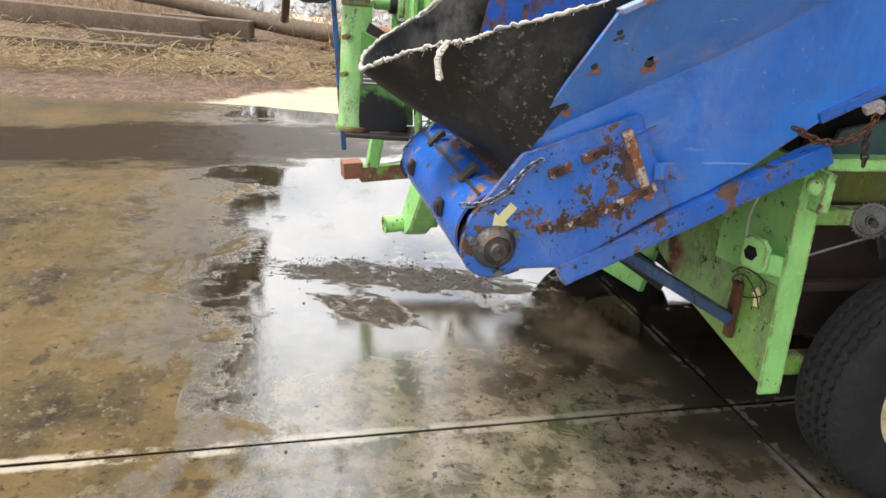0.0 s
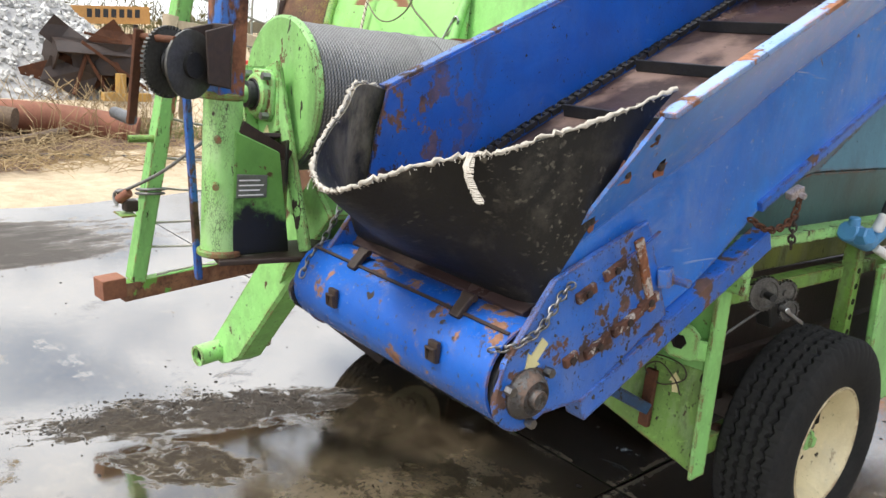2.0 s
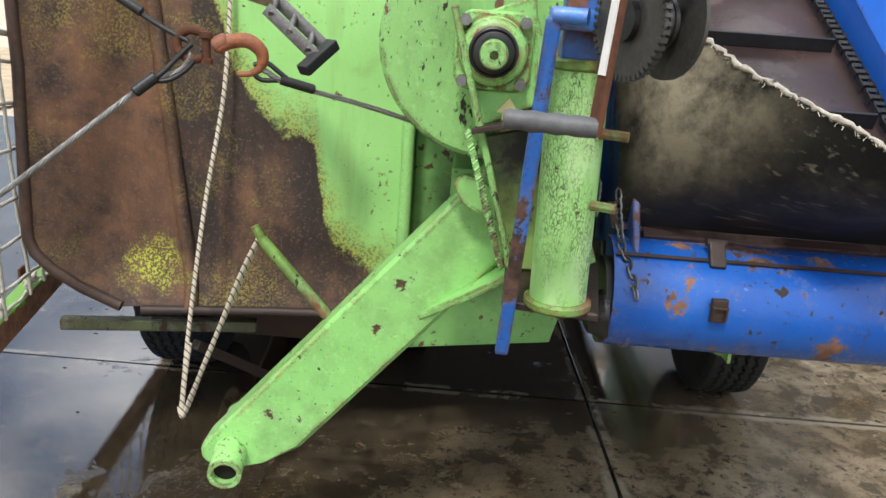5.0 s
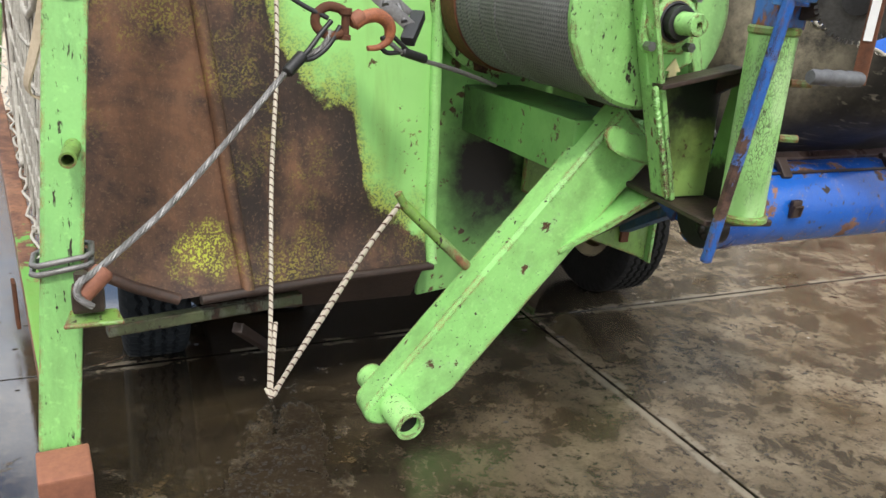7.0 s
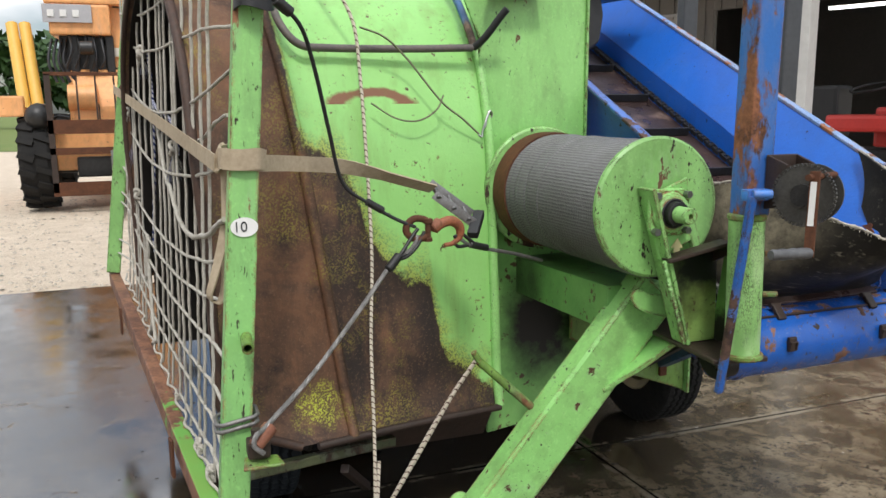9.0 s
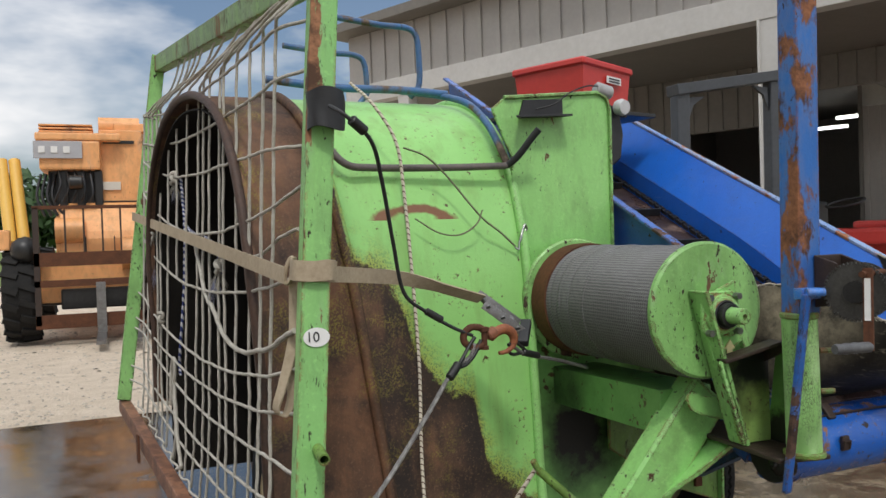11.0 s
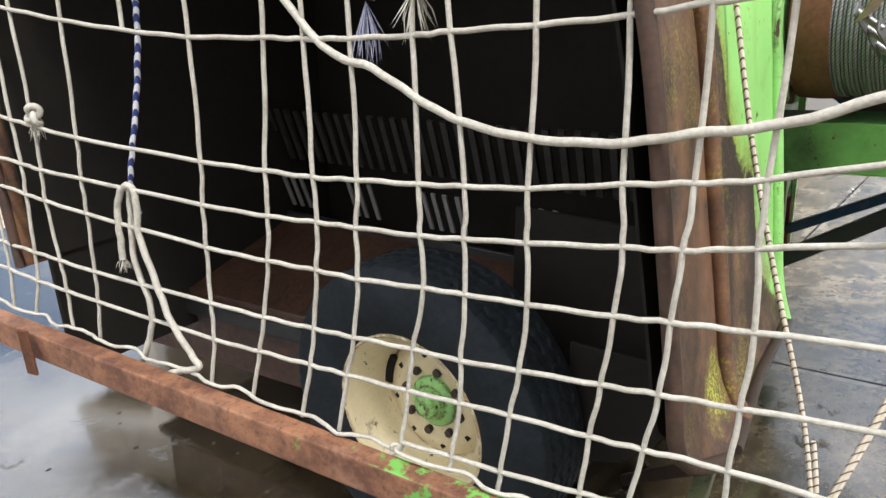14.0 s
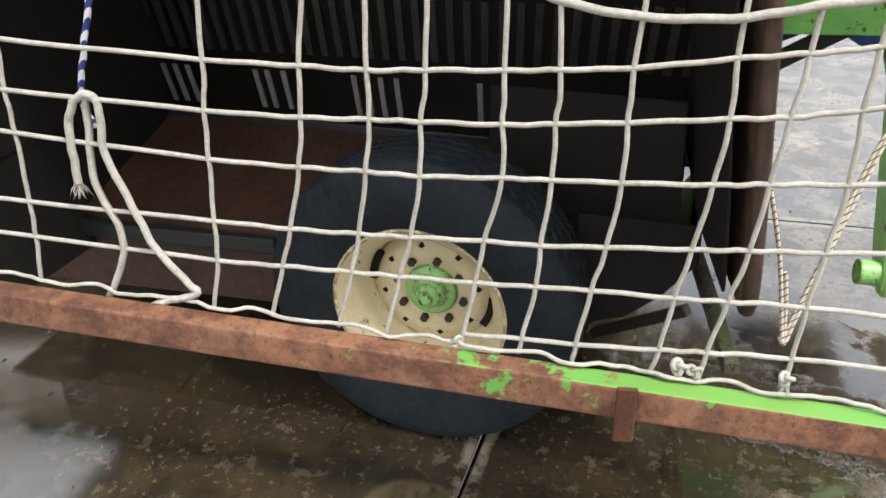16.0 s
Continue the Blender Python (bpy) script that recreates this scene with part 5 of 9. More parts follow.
AX = V(0.0, -1, 0.0)
CW = V(-1.02, 0, 1.265)


def at_y(y):
    return V(CW.x, y, CW.z)


bm = B()
lathe(bm, at_y(-1.345) + V(0, 0, 0.008), AX, [(0.0, 0.012), (0.193, 0.012), (0.201, 0.006), (0.201, -0.006), (0.193, -0.012), (0.0, -0.012)], 64)
part("flange", bm, GREEN_WORN, winch, "green end disc with chipped paint", 30)
bm = B()
lathe(bm, at_y(-0.63), AX, [(0.0, 0.012), (0.215, 0.012), (0.222, 0.006), (0.222, -0.006), (0.215, -0.012), (0.0, -0.012)], 64)
part("flange", bm, GREEN_WORN, winch, "rear disc with a rusty rim", 30)
bm = B()
lathe(bm, at_y(-0.66), AX, [(0.0, 0), (0.203, 0), (0.205, 0.05), (0.203, 0.095), (0.0, 0.095)], 64)
part("drum_core", bm, RUST, winch, "bare rusty drum", 30)
bm = B()
prof = [(0.15, 0.0)]
y, n = 0.0, 62
for k in range(n):
    c = k * (0.60 / n)
    wob = 0.1915 + 0.0007 * math.sin(k * 0.7) + (0.003 if k in (9, 24) else 0) - (0.004 if k in (3, 7, 15) else 0)
    for s in range(6):
        a = math.pi * s / 5
        prof.append((wob + 0.0058 * math.sin(a), c + (0.60 / n) * (0.5 - 0.5 * math.cos(a))))
prof.append((0.15, 0.60))
lathe(bm, at_y(-0.75), AX, prof, 72)
m, nt, bs = nodes_of("wound_wire_rope")
tc = nt.nodes.new("ShaderNodeTexCoord").outputs["Object"]
lay = nt.nodes.new("ShaderNodeMapping")
lay.inputs["Scale"].default_value = (1, 0.35, 1)
nt.links.new(tc, lay.inputs["Vector"])
sp = nt.nodes.new("ShaderNodeSeparateXYZ")
nt.links.new(tc, sp.inputs[0])
turn = arith(nt, "ARCTAN2", arith(nt, "SUBTRACT", sp.outputs["X"], CW.x), arith(nt, "SUBTRACT", sp.outputs["Z"], CW.z))
lays = arith(nt, "SINE", arith(nt, "ADD", arith(nt, "MULTIPLY", turn, 120.0), arith(nt, "MULTIPLY", sp.outputs["Y"], 650.0)))
lays = arith(nt, "ADD", arith(nt, "ADD", arith(nt, "MULTIPLY", lays, 0.34), 0.25), arith(nt, "MULTIPLY", noise_fac(nt, 120, 4, 0.6, 0.2, 0.8, lay.outputs["Vector"]), 0.5))
nt.links.new(mix(nt, noise_fac(nt, 6, 6, 0.6, 0.3, 0.7, tc), mix(nt, lays, (0.095, 0.097, 0.10), (0.27, 0.27, 0.27)), mix(nt, lays, (0.07, 0.07, 0.07), (0.20, 0.195, 0.19))), bs.inputs["Base Color"])
bs.inputs["Roughness"].default_value, bs.inputs["Metallic"].default_value = 0.5, 0.35
bump(nt, bs, lays, 0.5, 0.002)
part("wire_rope", bm, m, winch, "tightly wound grey wire rope", 50)
bm = B()
lathe(bm, at_y(-1.37), AX, [(0.0, 0), (0.023, 0), (0.023, 0.128), (0.021, 0.134), (0.007, 0.134), (0.006, 0.122), (0, 0.122)], 28)
part("shaft", bm, GREEN_WORN, winch, "green shaft end", 40)
# square flange bearing
bm = B()
s = 0.066
slab(bm, [(CW.x + u * s, -1.412, CW.z + v * s) for u, v in ((-1, -.7), (-.7, -1), (.7, -1), (1, -.7), (1, .7), (.7, 1), (-.7, 1), (-1, .7))], (0, 0.016, 0), 0.004)
lathe(bm, at_y(-1.40), AX, [(0.06, 0.01), (0.055, 0.026), (0.042, 0.032), (0.04, 0.02), (0.027, 0.02)], 28)
brg = part("flange_bearing", bm, GREEN, winch, "green square flange bearing", 35)
bm = B()
lathe(bm, at_y(-1.418), AX, [(0.045, 0), (0.045, 0.012), (0.038, 0.016), (0.034, 0.014), (0.034, 0.034), (0.029, 0.036), (0.024, 0.036)], 28)
part("bearing_ring", bm, STEEL_DARK, winch, smooth=40)
for u in (-1, 1):
    for v in (-1, 1):
        bm = B()
        cyl(bm, (CW.x + u * 0.05, -1.412, CW.z + v * 0.05), (CW.x + u * 0.05, -1.432, CW.z + v * 0.05), 0.0105, 6)
        part("bolt", bm, STEEL, brg)
# stand of the bearing
bm = B()
slab(bm, [(-1.085, -1.40, 1.31), (-0.955, -1.40, 1.36), (-0.935, -1.40, 1.18), (-1.04, -1.40, 1.13)], (0, 0.012, 0))
part("bearing_plate", bm, GREEN, winch)
bm = B()
beam(bm, (-1.09, -1.40, 1.335), (-0.955, -1.40, 0.885), 0.012, 0.075, (0, 1, 0), 0.003)
part("stand_leg", bm, GREEN_WORN, winch, "welded green stand")
bm = B()
slab(bm, [(-1.03, -1.417, 1.12), (-0.855, -1.417, 1.17), (-0.85, -1.417, 0.885), (-0.965, -1.417, 0.885)], (0, 0.010, 0))
part("stand_web", bm, black_patched("rust_stained_web", (-0.90, -1.385, 1.09), 0.10, (0.27, 0.44, 0.12), (0.16, 0.20, 0.05), 0.08), winch, "rust-stained green stand web")
bm = B()
random.seed(23)
for k in range(44):
    u = k / 43
    c = V(lerp(-1.052, -0.975, u), -1.44, lerp(1.13, 0.895, u))
    cyl(bm, c - V(0.004, 0, 0.004), c + V(0.004, 0.002, 0.004), 0.0048 + rnd(-.001, .0012), 6)
tagged(part("weld_bead", bm, GREEN_WORN, winch, "lumpy weld bead", 60), kind="stuff")
bm = B()
beam(bm, (-1.04, -1.425, 1.135), (-0.865, -1.46, 1.18), 0.06, 0.010, (0, 0, 1), 0.002)
part("stand_shelf", bm, RUST_DARK, winch, "dark rusty shelf plate")
bm = B()
arrow(bm, (-0.985, -1.402, 1.19), (0.05, 0, 1), (1, 0, -0.05), 0.06, 0.04, (0, -0.003, 0))
part("arrow_sticker", bm, YELLOW_STICKER, winch, "worn yellow arrow sticker")


# ---- jack mast with the hand winch ----
mast = thing("jack_mast", (-0.885, -1.57, 0.88), "green jack tube with a blue and rust mast", "jack")
bm = B()
cyl(bm, (-0.885, -1.57, 0.885), (-0.893, -1.57, 1.265), 0.046, 32)
part("outer_tube", bm, CRAZED, mast, "green outer tube with crazed paint", 40)
bm = B()
cyl(bm, (-0.885, -1.57, 0.880), (-0.885, -1.57, 0.897), 0.055, 32, bevel=0.004)
part("collar", bm, GREEN_OLIVE, mast, smooth=40)
bm = B()
cyl(bm, (-0.893, -1.57, 1.258), (-0.893, -1.57, 1.275), 0.05, 32, bevel=0.004)
part("collar", bm, GREEN_OLIVE, mast, smooth=40)
bm = B()
beam(bm, (-0.887, -1.57, 1.27), (-0.866, -1.57, 2.75), 0.078, 0.066, (0, 1, 0), 0.006)
part("inner_mast", bm, paint("flaked_blue_mast", (0.012, 0.12, 0.45), (0.015, 0.15, 0.5), 0.50, 0.53, 0.4, 0.1, 4, rust=(0.16, 0.065, 0.03)), mast, "blue mast with large rust patches")
bm = B()
beam(bm, (-0.945, -1.645, 1.33), (-0.968, -1.585, 0.795), 0.022, 0.016, (0, 1, 0), 0.004)
part("blue_bar", bm, paint("dark_worn_blue_bar", (0.009, 0.085, 0.36), (0.02, 0.14, 0.5), 0.57, 0.59, 0.35, 0.3, 8, 0.62, (0.075, 0.04, 0.028), 0.8), mast, "blue flat bar with a worn end")
bm = B()
beam(bm, (-0.95, -1.62, 1.33), (-0.88, -1.62, 1.33), 0.03, 0.03)
cyl(bm, (-0.945, -1.645, 1.335), (-0.90, -1.66, 1.335), 0.012, 10)
part("pivot", bm, BLUE, mast, "blue pivot bolt", 40)
for z, xo in ((1.06, 0.045), (1.17, 0.05)):
    bm = B()
    cyl(bm, (-0.885 + 0.03, -1.60, z), (-0.885 + xo + 0.02, -1.615, z), 0.008, 8)
    part("side_stud", bm, GREEN_OLIVE, mast)

hand_winch = thing("hand_winch", (-0.82, -1.68, 1.30), "dark steel hand winch with a cranked handle", "winch")
hc = V(-0.826, -1.705, 1.336)
UA, WA = V(0.906, 0.423, 0), V(-0.423, 0.906, 0)
DISC = plain("greasy_grey_disc", (0.11, 0.108, 0.10), (0.05, 0.048, 0.043), 0.42, 0.5, 18)
for off, rad, nm, lb in ((-0.030, 0.072, "gear", "greasy toothed wheel"), (0.032, 0.074, "reel_side", "scored steel reel side")):
    bm = B()
    lathe(bm, hc + UA * off, UA, [(0, 0.006), (0.02, 0.006), (0.022, 0.004), (rad - 0.006, 0.004), (rad, 0.002), (rad, -0.004), (0.02, -0.005), (0, -0.005)], 48)
    disc = part(nm, bm, DISC, hand_winch, lb, 35)
    if nm == "gear":
        gear = disc
bm = B()
cyl(bm, hc - UA * 0.045, hc + UA * 0.045, 0.028, 20)
for k in range(5):
    tube(bm, [hc + UA * (-0.018 + k * 0.009) + WA * (0.032 * math.cos(a)) + V(0, 0, 0.032 * math.sin(a)) for a in [2 * math.pi * j / 18 for j in range(18)]], 0.005, 6, closed=True)
part("wound_core", bm, STEEL_DARK, hand_winch, "", 40)
for k in range(48):
    a = 2 * math.pi * k / 48
    rdir = WA * math.cos(a) + V(0, 0, math.sin(a))
    p = hc - UA * 0.031 + rdir * 0.074
    bm = B()
    beam(bm, p - UA * 0.005, p + UA * 0.005, 0.0055, 0.008, tuple(rdir), 0)
    part("tooth", bm, DISC, gear)
bm = B()
slab(bm, [(-0.775, -1.61, 1.29), (-0.775, -1.66, 1.30), (-0.775, -1.67, 1.41), (-0.775, -1.61, 1.43)], (-0.006, 0, 0))
slab(bm, [(-0.875, -1.61, 1.29), (-0.875, -1.67, 1.30), (-0.875, -1.68, 1.41), (-0.875, -1.61, 1.43)], (0.006, 0, 0))
slab(bm, [(-0.875, -1.612, 1.29), (-0.775, -1.612, 1.29), (-0.775, -1.612, 1.43), (-0.875, -1.612, 1.43)], (0, 0.006, 0))
part("mount_plate", bm, RUST_DARK, hand_winch, "rusty mounting plate")
bm = B()
beam(bm, (-0.878, -1.775, 1.40), (-0.892, -1.785, 1.195), 0.008, 0.024, tuple(WA), 0.002)
part("crank_arm", bm, RUST, hand_winch, "rusty crank arm")
bm = B()
beam(bm, V(-0.8795, -1.776, 1.375) - UA * 0.005, V(-0.887, -1.781, 1.27) - UA * 0.005, 0.003, 0.014, tuple(WA), 0)
part("white_strip", bm, WHITE, hand_winch, "strip of white paint")
bm = B()
lathe(bm, (-0.895, -1.785, 1.205), (-1, 0, 0.03), [(0, -0.005), (0.013, -0.005), (0.014, 0.02), (0.0125, 0.03), (0.0145, 0.045), (0.0125, 0.06), (0.0145, 0.075), (0.0125, 0.088), (0.0135, 0.105), (0.011, 0.112), (0, 0.112)], 20)
part("grip", bm, plain("worn_grey_grip", (0.13, 0.135, 0.14), (0.06, 0.06, 0.065), 0.5), hand_winch, "worn grey grip", 40)
bm = B()
cyl(bm, (-0.90, -1.775, 1.385), (-0.775, -1.735, 1.385), 0.008, 12)
part("crank_shaft", bm, RUST, hand_winch, smooth=40)

# ---- net frame and net ----
def net_x(y, z):
    return -2.222 - 0.115 * (y + 0.916) + 0.035 * (z - 0.9)


net_frame = thing("net_frame", (-2.2, -1.3, 0.3), "lime green and rust steel frame that holds the net", "frame")
RAIL_A, RAIL_B = V(-2.215, -1.36, 0.372), V(-2.601, 1.72, 0.599)
bm = B()
beam(bm, RAIL_A, RAIL_B, 0.054, 0.078, (0, 0, 1), 0.006)
m, nt, bs = nodes_of("rail_rust_with_green_top")
geo = nt.nodes.new("ShaderNodeNewGeometry")
sp = nt.nodes.new("ShaderNodeSeparateXYZ")
nt.links.new(geo.outputs["Normal"], sp.inputs[0])
up = nt.nodes.new("ShaderNodeMapRange")
up.inputs["From Min"].default_value, up.inputs["From Max"].default_value = 0.45, 0.7
nt.links.new(sp.outputs["Z"], up.inputs["Value"])
tco = nt.nodes.new("ShaderNodeTexCoord").outputs["Object"]
spo = nt.nodes.new("ShaderNodeSeparateXYZ")
nt.links.new(tco, spo.inputs[0])
# the paint is gone from the far half
worn_end = arith(nt, "ADD", noise_fac(nt, 6, 8, 0.65, 0.0, 1.0, tco), arith(nt, "MULTIPLY", arith(nt, "ADD", spo.outputs["Y"], 0.62), -0.40))
left_on = nt.nodes.new("ShaderNodeMapRange")
left_on.inputs["From Min"].default_value, left_on.inputs["From Max"].default_value = 0.40, 0.43
nt.links.new(worn_end, left_on.inputs["Value"])
keep = arith(nt, "MULTIPLY", up.outputs["Result"], left_on.outputs["Result"])
keep = arith(nt, "MAXIMUM", keep, arith(nt, "MULTIPLY", left_on.outputs["Result"], noise_fac(nt, 7, 8, 0.6, 0.60, 0.62, tco)))
ru = mix(nt, noise_fac(nt, 9, 9, 0.72, 0.40, 0.60), (0.30, 0.14, 0.075), (0.12, 0.05, 0.03))
ru = mix(nt, arith(nt, "MULTIPLY", noise_fac(nt, 60, 6, 0.75, 0.52, 0.62), 0.7), ru, (0.07, 0.035, 0.024))
ru = mix(nt, arith(nt, "MULTIPLY", noise_fac(nt, 5, 8, 0.7, 0.55, 0.66), 0.6), ru, (0.36, 0.20, 0.125))
nt.links.new(mix(nt, keep, ru, mix(nt, noise_fac(nt, 4, 5, 0.6, 0.3, 0.7), (0.13, 0.40, 0.075), (0.17, 0.33, 0.06))), bs.inputs["Base Color"])
bs.inputs["Roughness"].default_value = 0.6
bump(nt, bs, noise_fac(nt, 80, 6, 0.65, 0.2, 0.8), 0.3, 0.003)
part("bottom_rail", bm, m, net_frame, "rusty bottom rail with green on its top")


def post_y(z):
    return -1.30 + 0.115 * (z - 0.41)


# rusty socket that ends the rail
bm = B()
beam(bm, (-2.218, -1.45, 0.392), (-2.226, -1.355, 0.399), 0.092, 0.082, (0, 0, 1), 0.005)
part("rail_socket", bm, RUST_RED, net_frame, "square rusty socket at the rail's end")
FP0, FP1 = V(-2.233, post_y(0.41), 0.41), V(-2.06, post_y(2.28), 2.28)
BP0, BP1 = V(-2.60, 1.66, 0.64), V(-2.345, 1.62, 2.59)
bm = B()
beam(bm, FP0, FP1, 0.074, 0.06, (0, 1, 0), 0.006)
post = part("post", bm, POST_GREEN, net_frame, "green post with rusty chips")
bm = B()
beam(bm, BP0, BP1, 0.075, 0.06, (0, 1, 0), 0.006)
part("post", bm, GREEN_WORN, net_frame, "green far post")
bm = B()
beam(bm, FP1 + V(0, 0, -0.03), BP1 + V(0, 0.03, -0.045), 0.062, 0.09, (0, 0, 1), 0.006)
part("top_rail", bm, GREEN_OLIVE, net_frame, "weathered green top rail")
bm = B()
cyl(bm, (-2.163, -1.255, 0.995), (-2.170, -1.355, 0.992), 0.0145, 20, hole=0.0105)
part("stub_pipe", bm, GREEN_OLIVE, net_frame, "short open stub pipe", 40)
bm = B()
slab(bm, [(-2.19, -1.33, 0.70), (-2.11, -1.34, 0.70), (-2.10, -1.40, 0.70), (-2.20, -1.40, 0.70)], (0, 0, 0.008))
part("cable_clamp", bm, GREEN_OLIVE, net_frame, "bent clamp plate")
bm = B()
box(bm, (-2.185, -1.375, 0.715), (-2.13, -1.325, 0.760), 0.008)
cyl(bm, (-2.165, -1.385, 0.77), (-2.165, -1.385, 0.80), 0.012, 8)
part("cable_clamp", bm, RUST_DARK, net_frame, "dark rusty clamp block with a bolt")
for y in (-0.60, 0.9):
    t = (y - RAIL_A.y) / (RAIL_B.y - RAIL_A.y)
    c = RAIL_A.lerp(RAIL_B, t)
    bm = B()
    slab(bm, [(c.x - 0.040, y - 0.020, c.z + 0.060), (c.x - 0.047, y + 0.020, c.z + 0.060), (c.x - 0.047, y + 0.020, c.z - 0.075), (c.x - 0.040, y - 0.020, c.z - 0.075)], (-0.010, 0, 0))
    part("rail_tab", bm, RUST, net_frame, "rusty tab on the rail")
# round number sticker
bm = B()
pz = 1.27
c = V(-2.150, post_y(pz) - 0.031, pz)
slab(bm, [c + V(0.034 * math.cos(a), -0.002 + 0.115 * 0.024 * math.sin(a), 0.024 * math.sin(a)) for a in [2 * math.pi * k / 24 for k in range(24)]], (0, -0.0015, 0), 0)
st = part("number_sticker", bm, WHITE, net_frame, "oval white number sticker")
cu = bpy.data.curves.new("digits", "FONT")
cu.body, cu.size, cu.align_x, cu.align_y, cu.extrude = "10", 0.036, "CENTER", "CENTER", 0.0005
tmp = bpy.data.objects.new("digits", cu)
scene.collection.objects.link(tmp)
bpy.context.view_layer.update()
me = bpy.data.meshes.new_from_object(tmp.evaluated_get(bpy.context.evaluated_depsgraph_get()))
bpy.data.objects.remove(tmp)
bm = B()
bm.from_mesh(me)
bmesh.ops.transform(bm, matrix=Matrix.Translation(c + V(-0.010, -0.005, 0)) @ pose(0, 0, 0, 90 - 6.5, 0, 0), verts=bm.verts)
part("digits", bm, BLACK, st, "black printed 10")

net = thing("cargo_net", (-2.3, 0.0, 0.5), "slack knotted net of dirty white rope", "net")
random.seed(11)
# uprights: place along the frame at five heights
UP_Z = (0.53, 0.85, 1.20, 1.50, 2.05)
UP = [(-0.895, -0.92, -0.93, -0.955, -0.975), (-0.74, -0.80, -0.83, -0.845, -0.86), (-0.645, -0.705, -0.725, -0.72, -0.72), (-0.49, -0.547, -0.56, -0.574, -0.56),
      (-0.38, -0.425, -0.43, -0.405, -0.39), (-0.255, -0.328, -0.341, -0.345, -0.34), (-0.10, -0.175, -0.204, -0.20, -0.18), (0.005, -0.073, -0.094, -0.098, -0.08), (0.155, 0.07, 0.018, 0.0, 0.0),
      (0.29, 0.255, 0.222, 0.215, 0.22), (0.42, 0.42, 0.42, 0.42, 0.45), (0.71, 0.69, 0.655, 0.64, 0.64), (0.825, 0.85, 0.84, 0.85, 0.87), (0.995, 0.94, 0.93, 0.95, 0.98),
      (1.10, 1.10, 1.10, 1.11, 1.12), (1.27, 1.26, 1.26, 1.26, 1.25), (1.42, 1.42, 1.42, 1.41, 1.40)]
# crossings: height at the sag, and how fast they rise to the far and to the near post
LEVELS = [(0.517, -0.1, 0.023), (0.646, 0.04, 0.0), (0.738, 0.035, 0.045), (0.873, 0.064, 0.034), (0.978, 0.046, 0.08), (1.074, 0.063, 0.097), (1.338, 0.086, 0.077), (1.548, 0.10, 0.10), (1.78, 0.075, -0.01), (1.94, 0.05, 0.03), (2.09, 0.05, 0.02)]


def rail_top(y):
    t = (y - RAIL_A.y) / (RAIL_B.y - RAIL_A.y)
    return RAIL_A.lerp(RAIL_B, t).z + 0.043


def top_of(y):
    t = (y - FP1.y) / (BP1.y - FP1.y)
    return FP1.lerp(BP1, t)


def up_y(u, z):
    for k in range(4):
        if z < UP_Z[k + 1] or k == 3:
            return lerp(UP[u][k], UP[u][k + 1], (z - UP_Z[k]) / (UP_Z[k + 1] - UP_Z[k]))


def level_z(k, y):
    z, far, near = LEVELS[k]
    s = y + 0.15
    return z + s * s * (far if s > 0 else near)


wob = lambda u, k: 0.003 * math.sin(u * 2.3 + k * 1.7) + 0.002 * math.sin(u * 5.1 - k * 2.9)
bulge = lambda y, z: -0.012 * math.sin(math.pi * min(1, max(0, (z - 0.5) / 1.8))) * math.cos((y - 0.1) * 1.1)
grid_pts = {}
for u in range(len(UP)):
    for k in range(len(LEVELS)):
        z = level_z(k, up_y(u, LEVELS[k][0]))
        y = up_y(u, z) + wob(u, k)
        grid_pts[u, k] = V(net_x(y, z) + bulge(y, z), y, z + 0.5 * wob(k, u))


def strand(name, pts, r=0.0068, seg=7, mat=ROPE, label="", per=5, parent=None):
    bm = B()
    P = smooth_line(pts, per)
    P = [p + V(0.001 * math.sin(i * 1.9), 0.0012 * math.sin(i * 1.3), 0.0012 * math.cos(i * 1.7)) for i, p in enumerate(P)]
    tube(bm, P, r, seg)
    return part(name, bm, mat, net if parent is None else parent, label, 60)


for u in range(len(UP)):
    yb = UP[u][0]
    first = 6 if u == 10 else (1 if yb > 0.2 else 0)
    pts = [] if first == 6 else [(net_x(yb, 0.5) - 0.005, yb + 0.01, rail_top(yb) - 0.004)]
    pts += [grid_pts[u, k] for k in range(first, len(LEVELS)) if grid_pts[u, k].z > rail_top(yb) + 0.02]
    # drawn together along the top, then up to the rail
    yt = UP[u][4]
    for dy, dz in ((-0.06, 0.0), (-0.20, 0.055), (-0.36, 0.10)):
        if yt + dy > -1.05:
            q = top_of(yt + dy)
            pts.append(V(lerp(net_x(yt, 2.15), q.x, dz / 0.13), yt + dy, 2.13 + 0.045 * max(0, yt) + dz + 0.01 * math.sin(u * 2.1)))
    tp = top_of(max(-1.05, yt - 0.46))
    pts.append((tp.x, tp.y, tp.z - 0.06))
    strand("upright_rope", pts, 0.0051)
for k in range(len(LEVELS)):
    us = [u for u in range(len(UP)) if level_z(k, UP[u][1]) > rail_top(UP[u][1]) + 0.02 and LEVELS[k][0] < top_of(UP[u][1]).z - 0.1 and not (u == 10 and k < 6)]
    pts = [grid_pts[u, k] for u in us]
    if not pts:
        continue
    zf = LEVELS[k][0]
    ff = FP0.lerp(FP1, (zf - 0.41) / 1.87)
    pts = [V(ff.x - 0.012, ff.y + 0.022, level_z(k, -1.25))] + pts
    zb = level_z(k, 1.5)
    if zb > 0.72:
        bb = BP0.lerp(BP1, (zb - 0.64) / 1.96)
        pts.append(V(bb.x + 0.02, bb.y - 0.02, zb))
    strand("cross_rope", pts, 0.0053)
# lashing along the bottom rail
pts = []
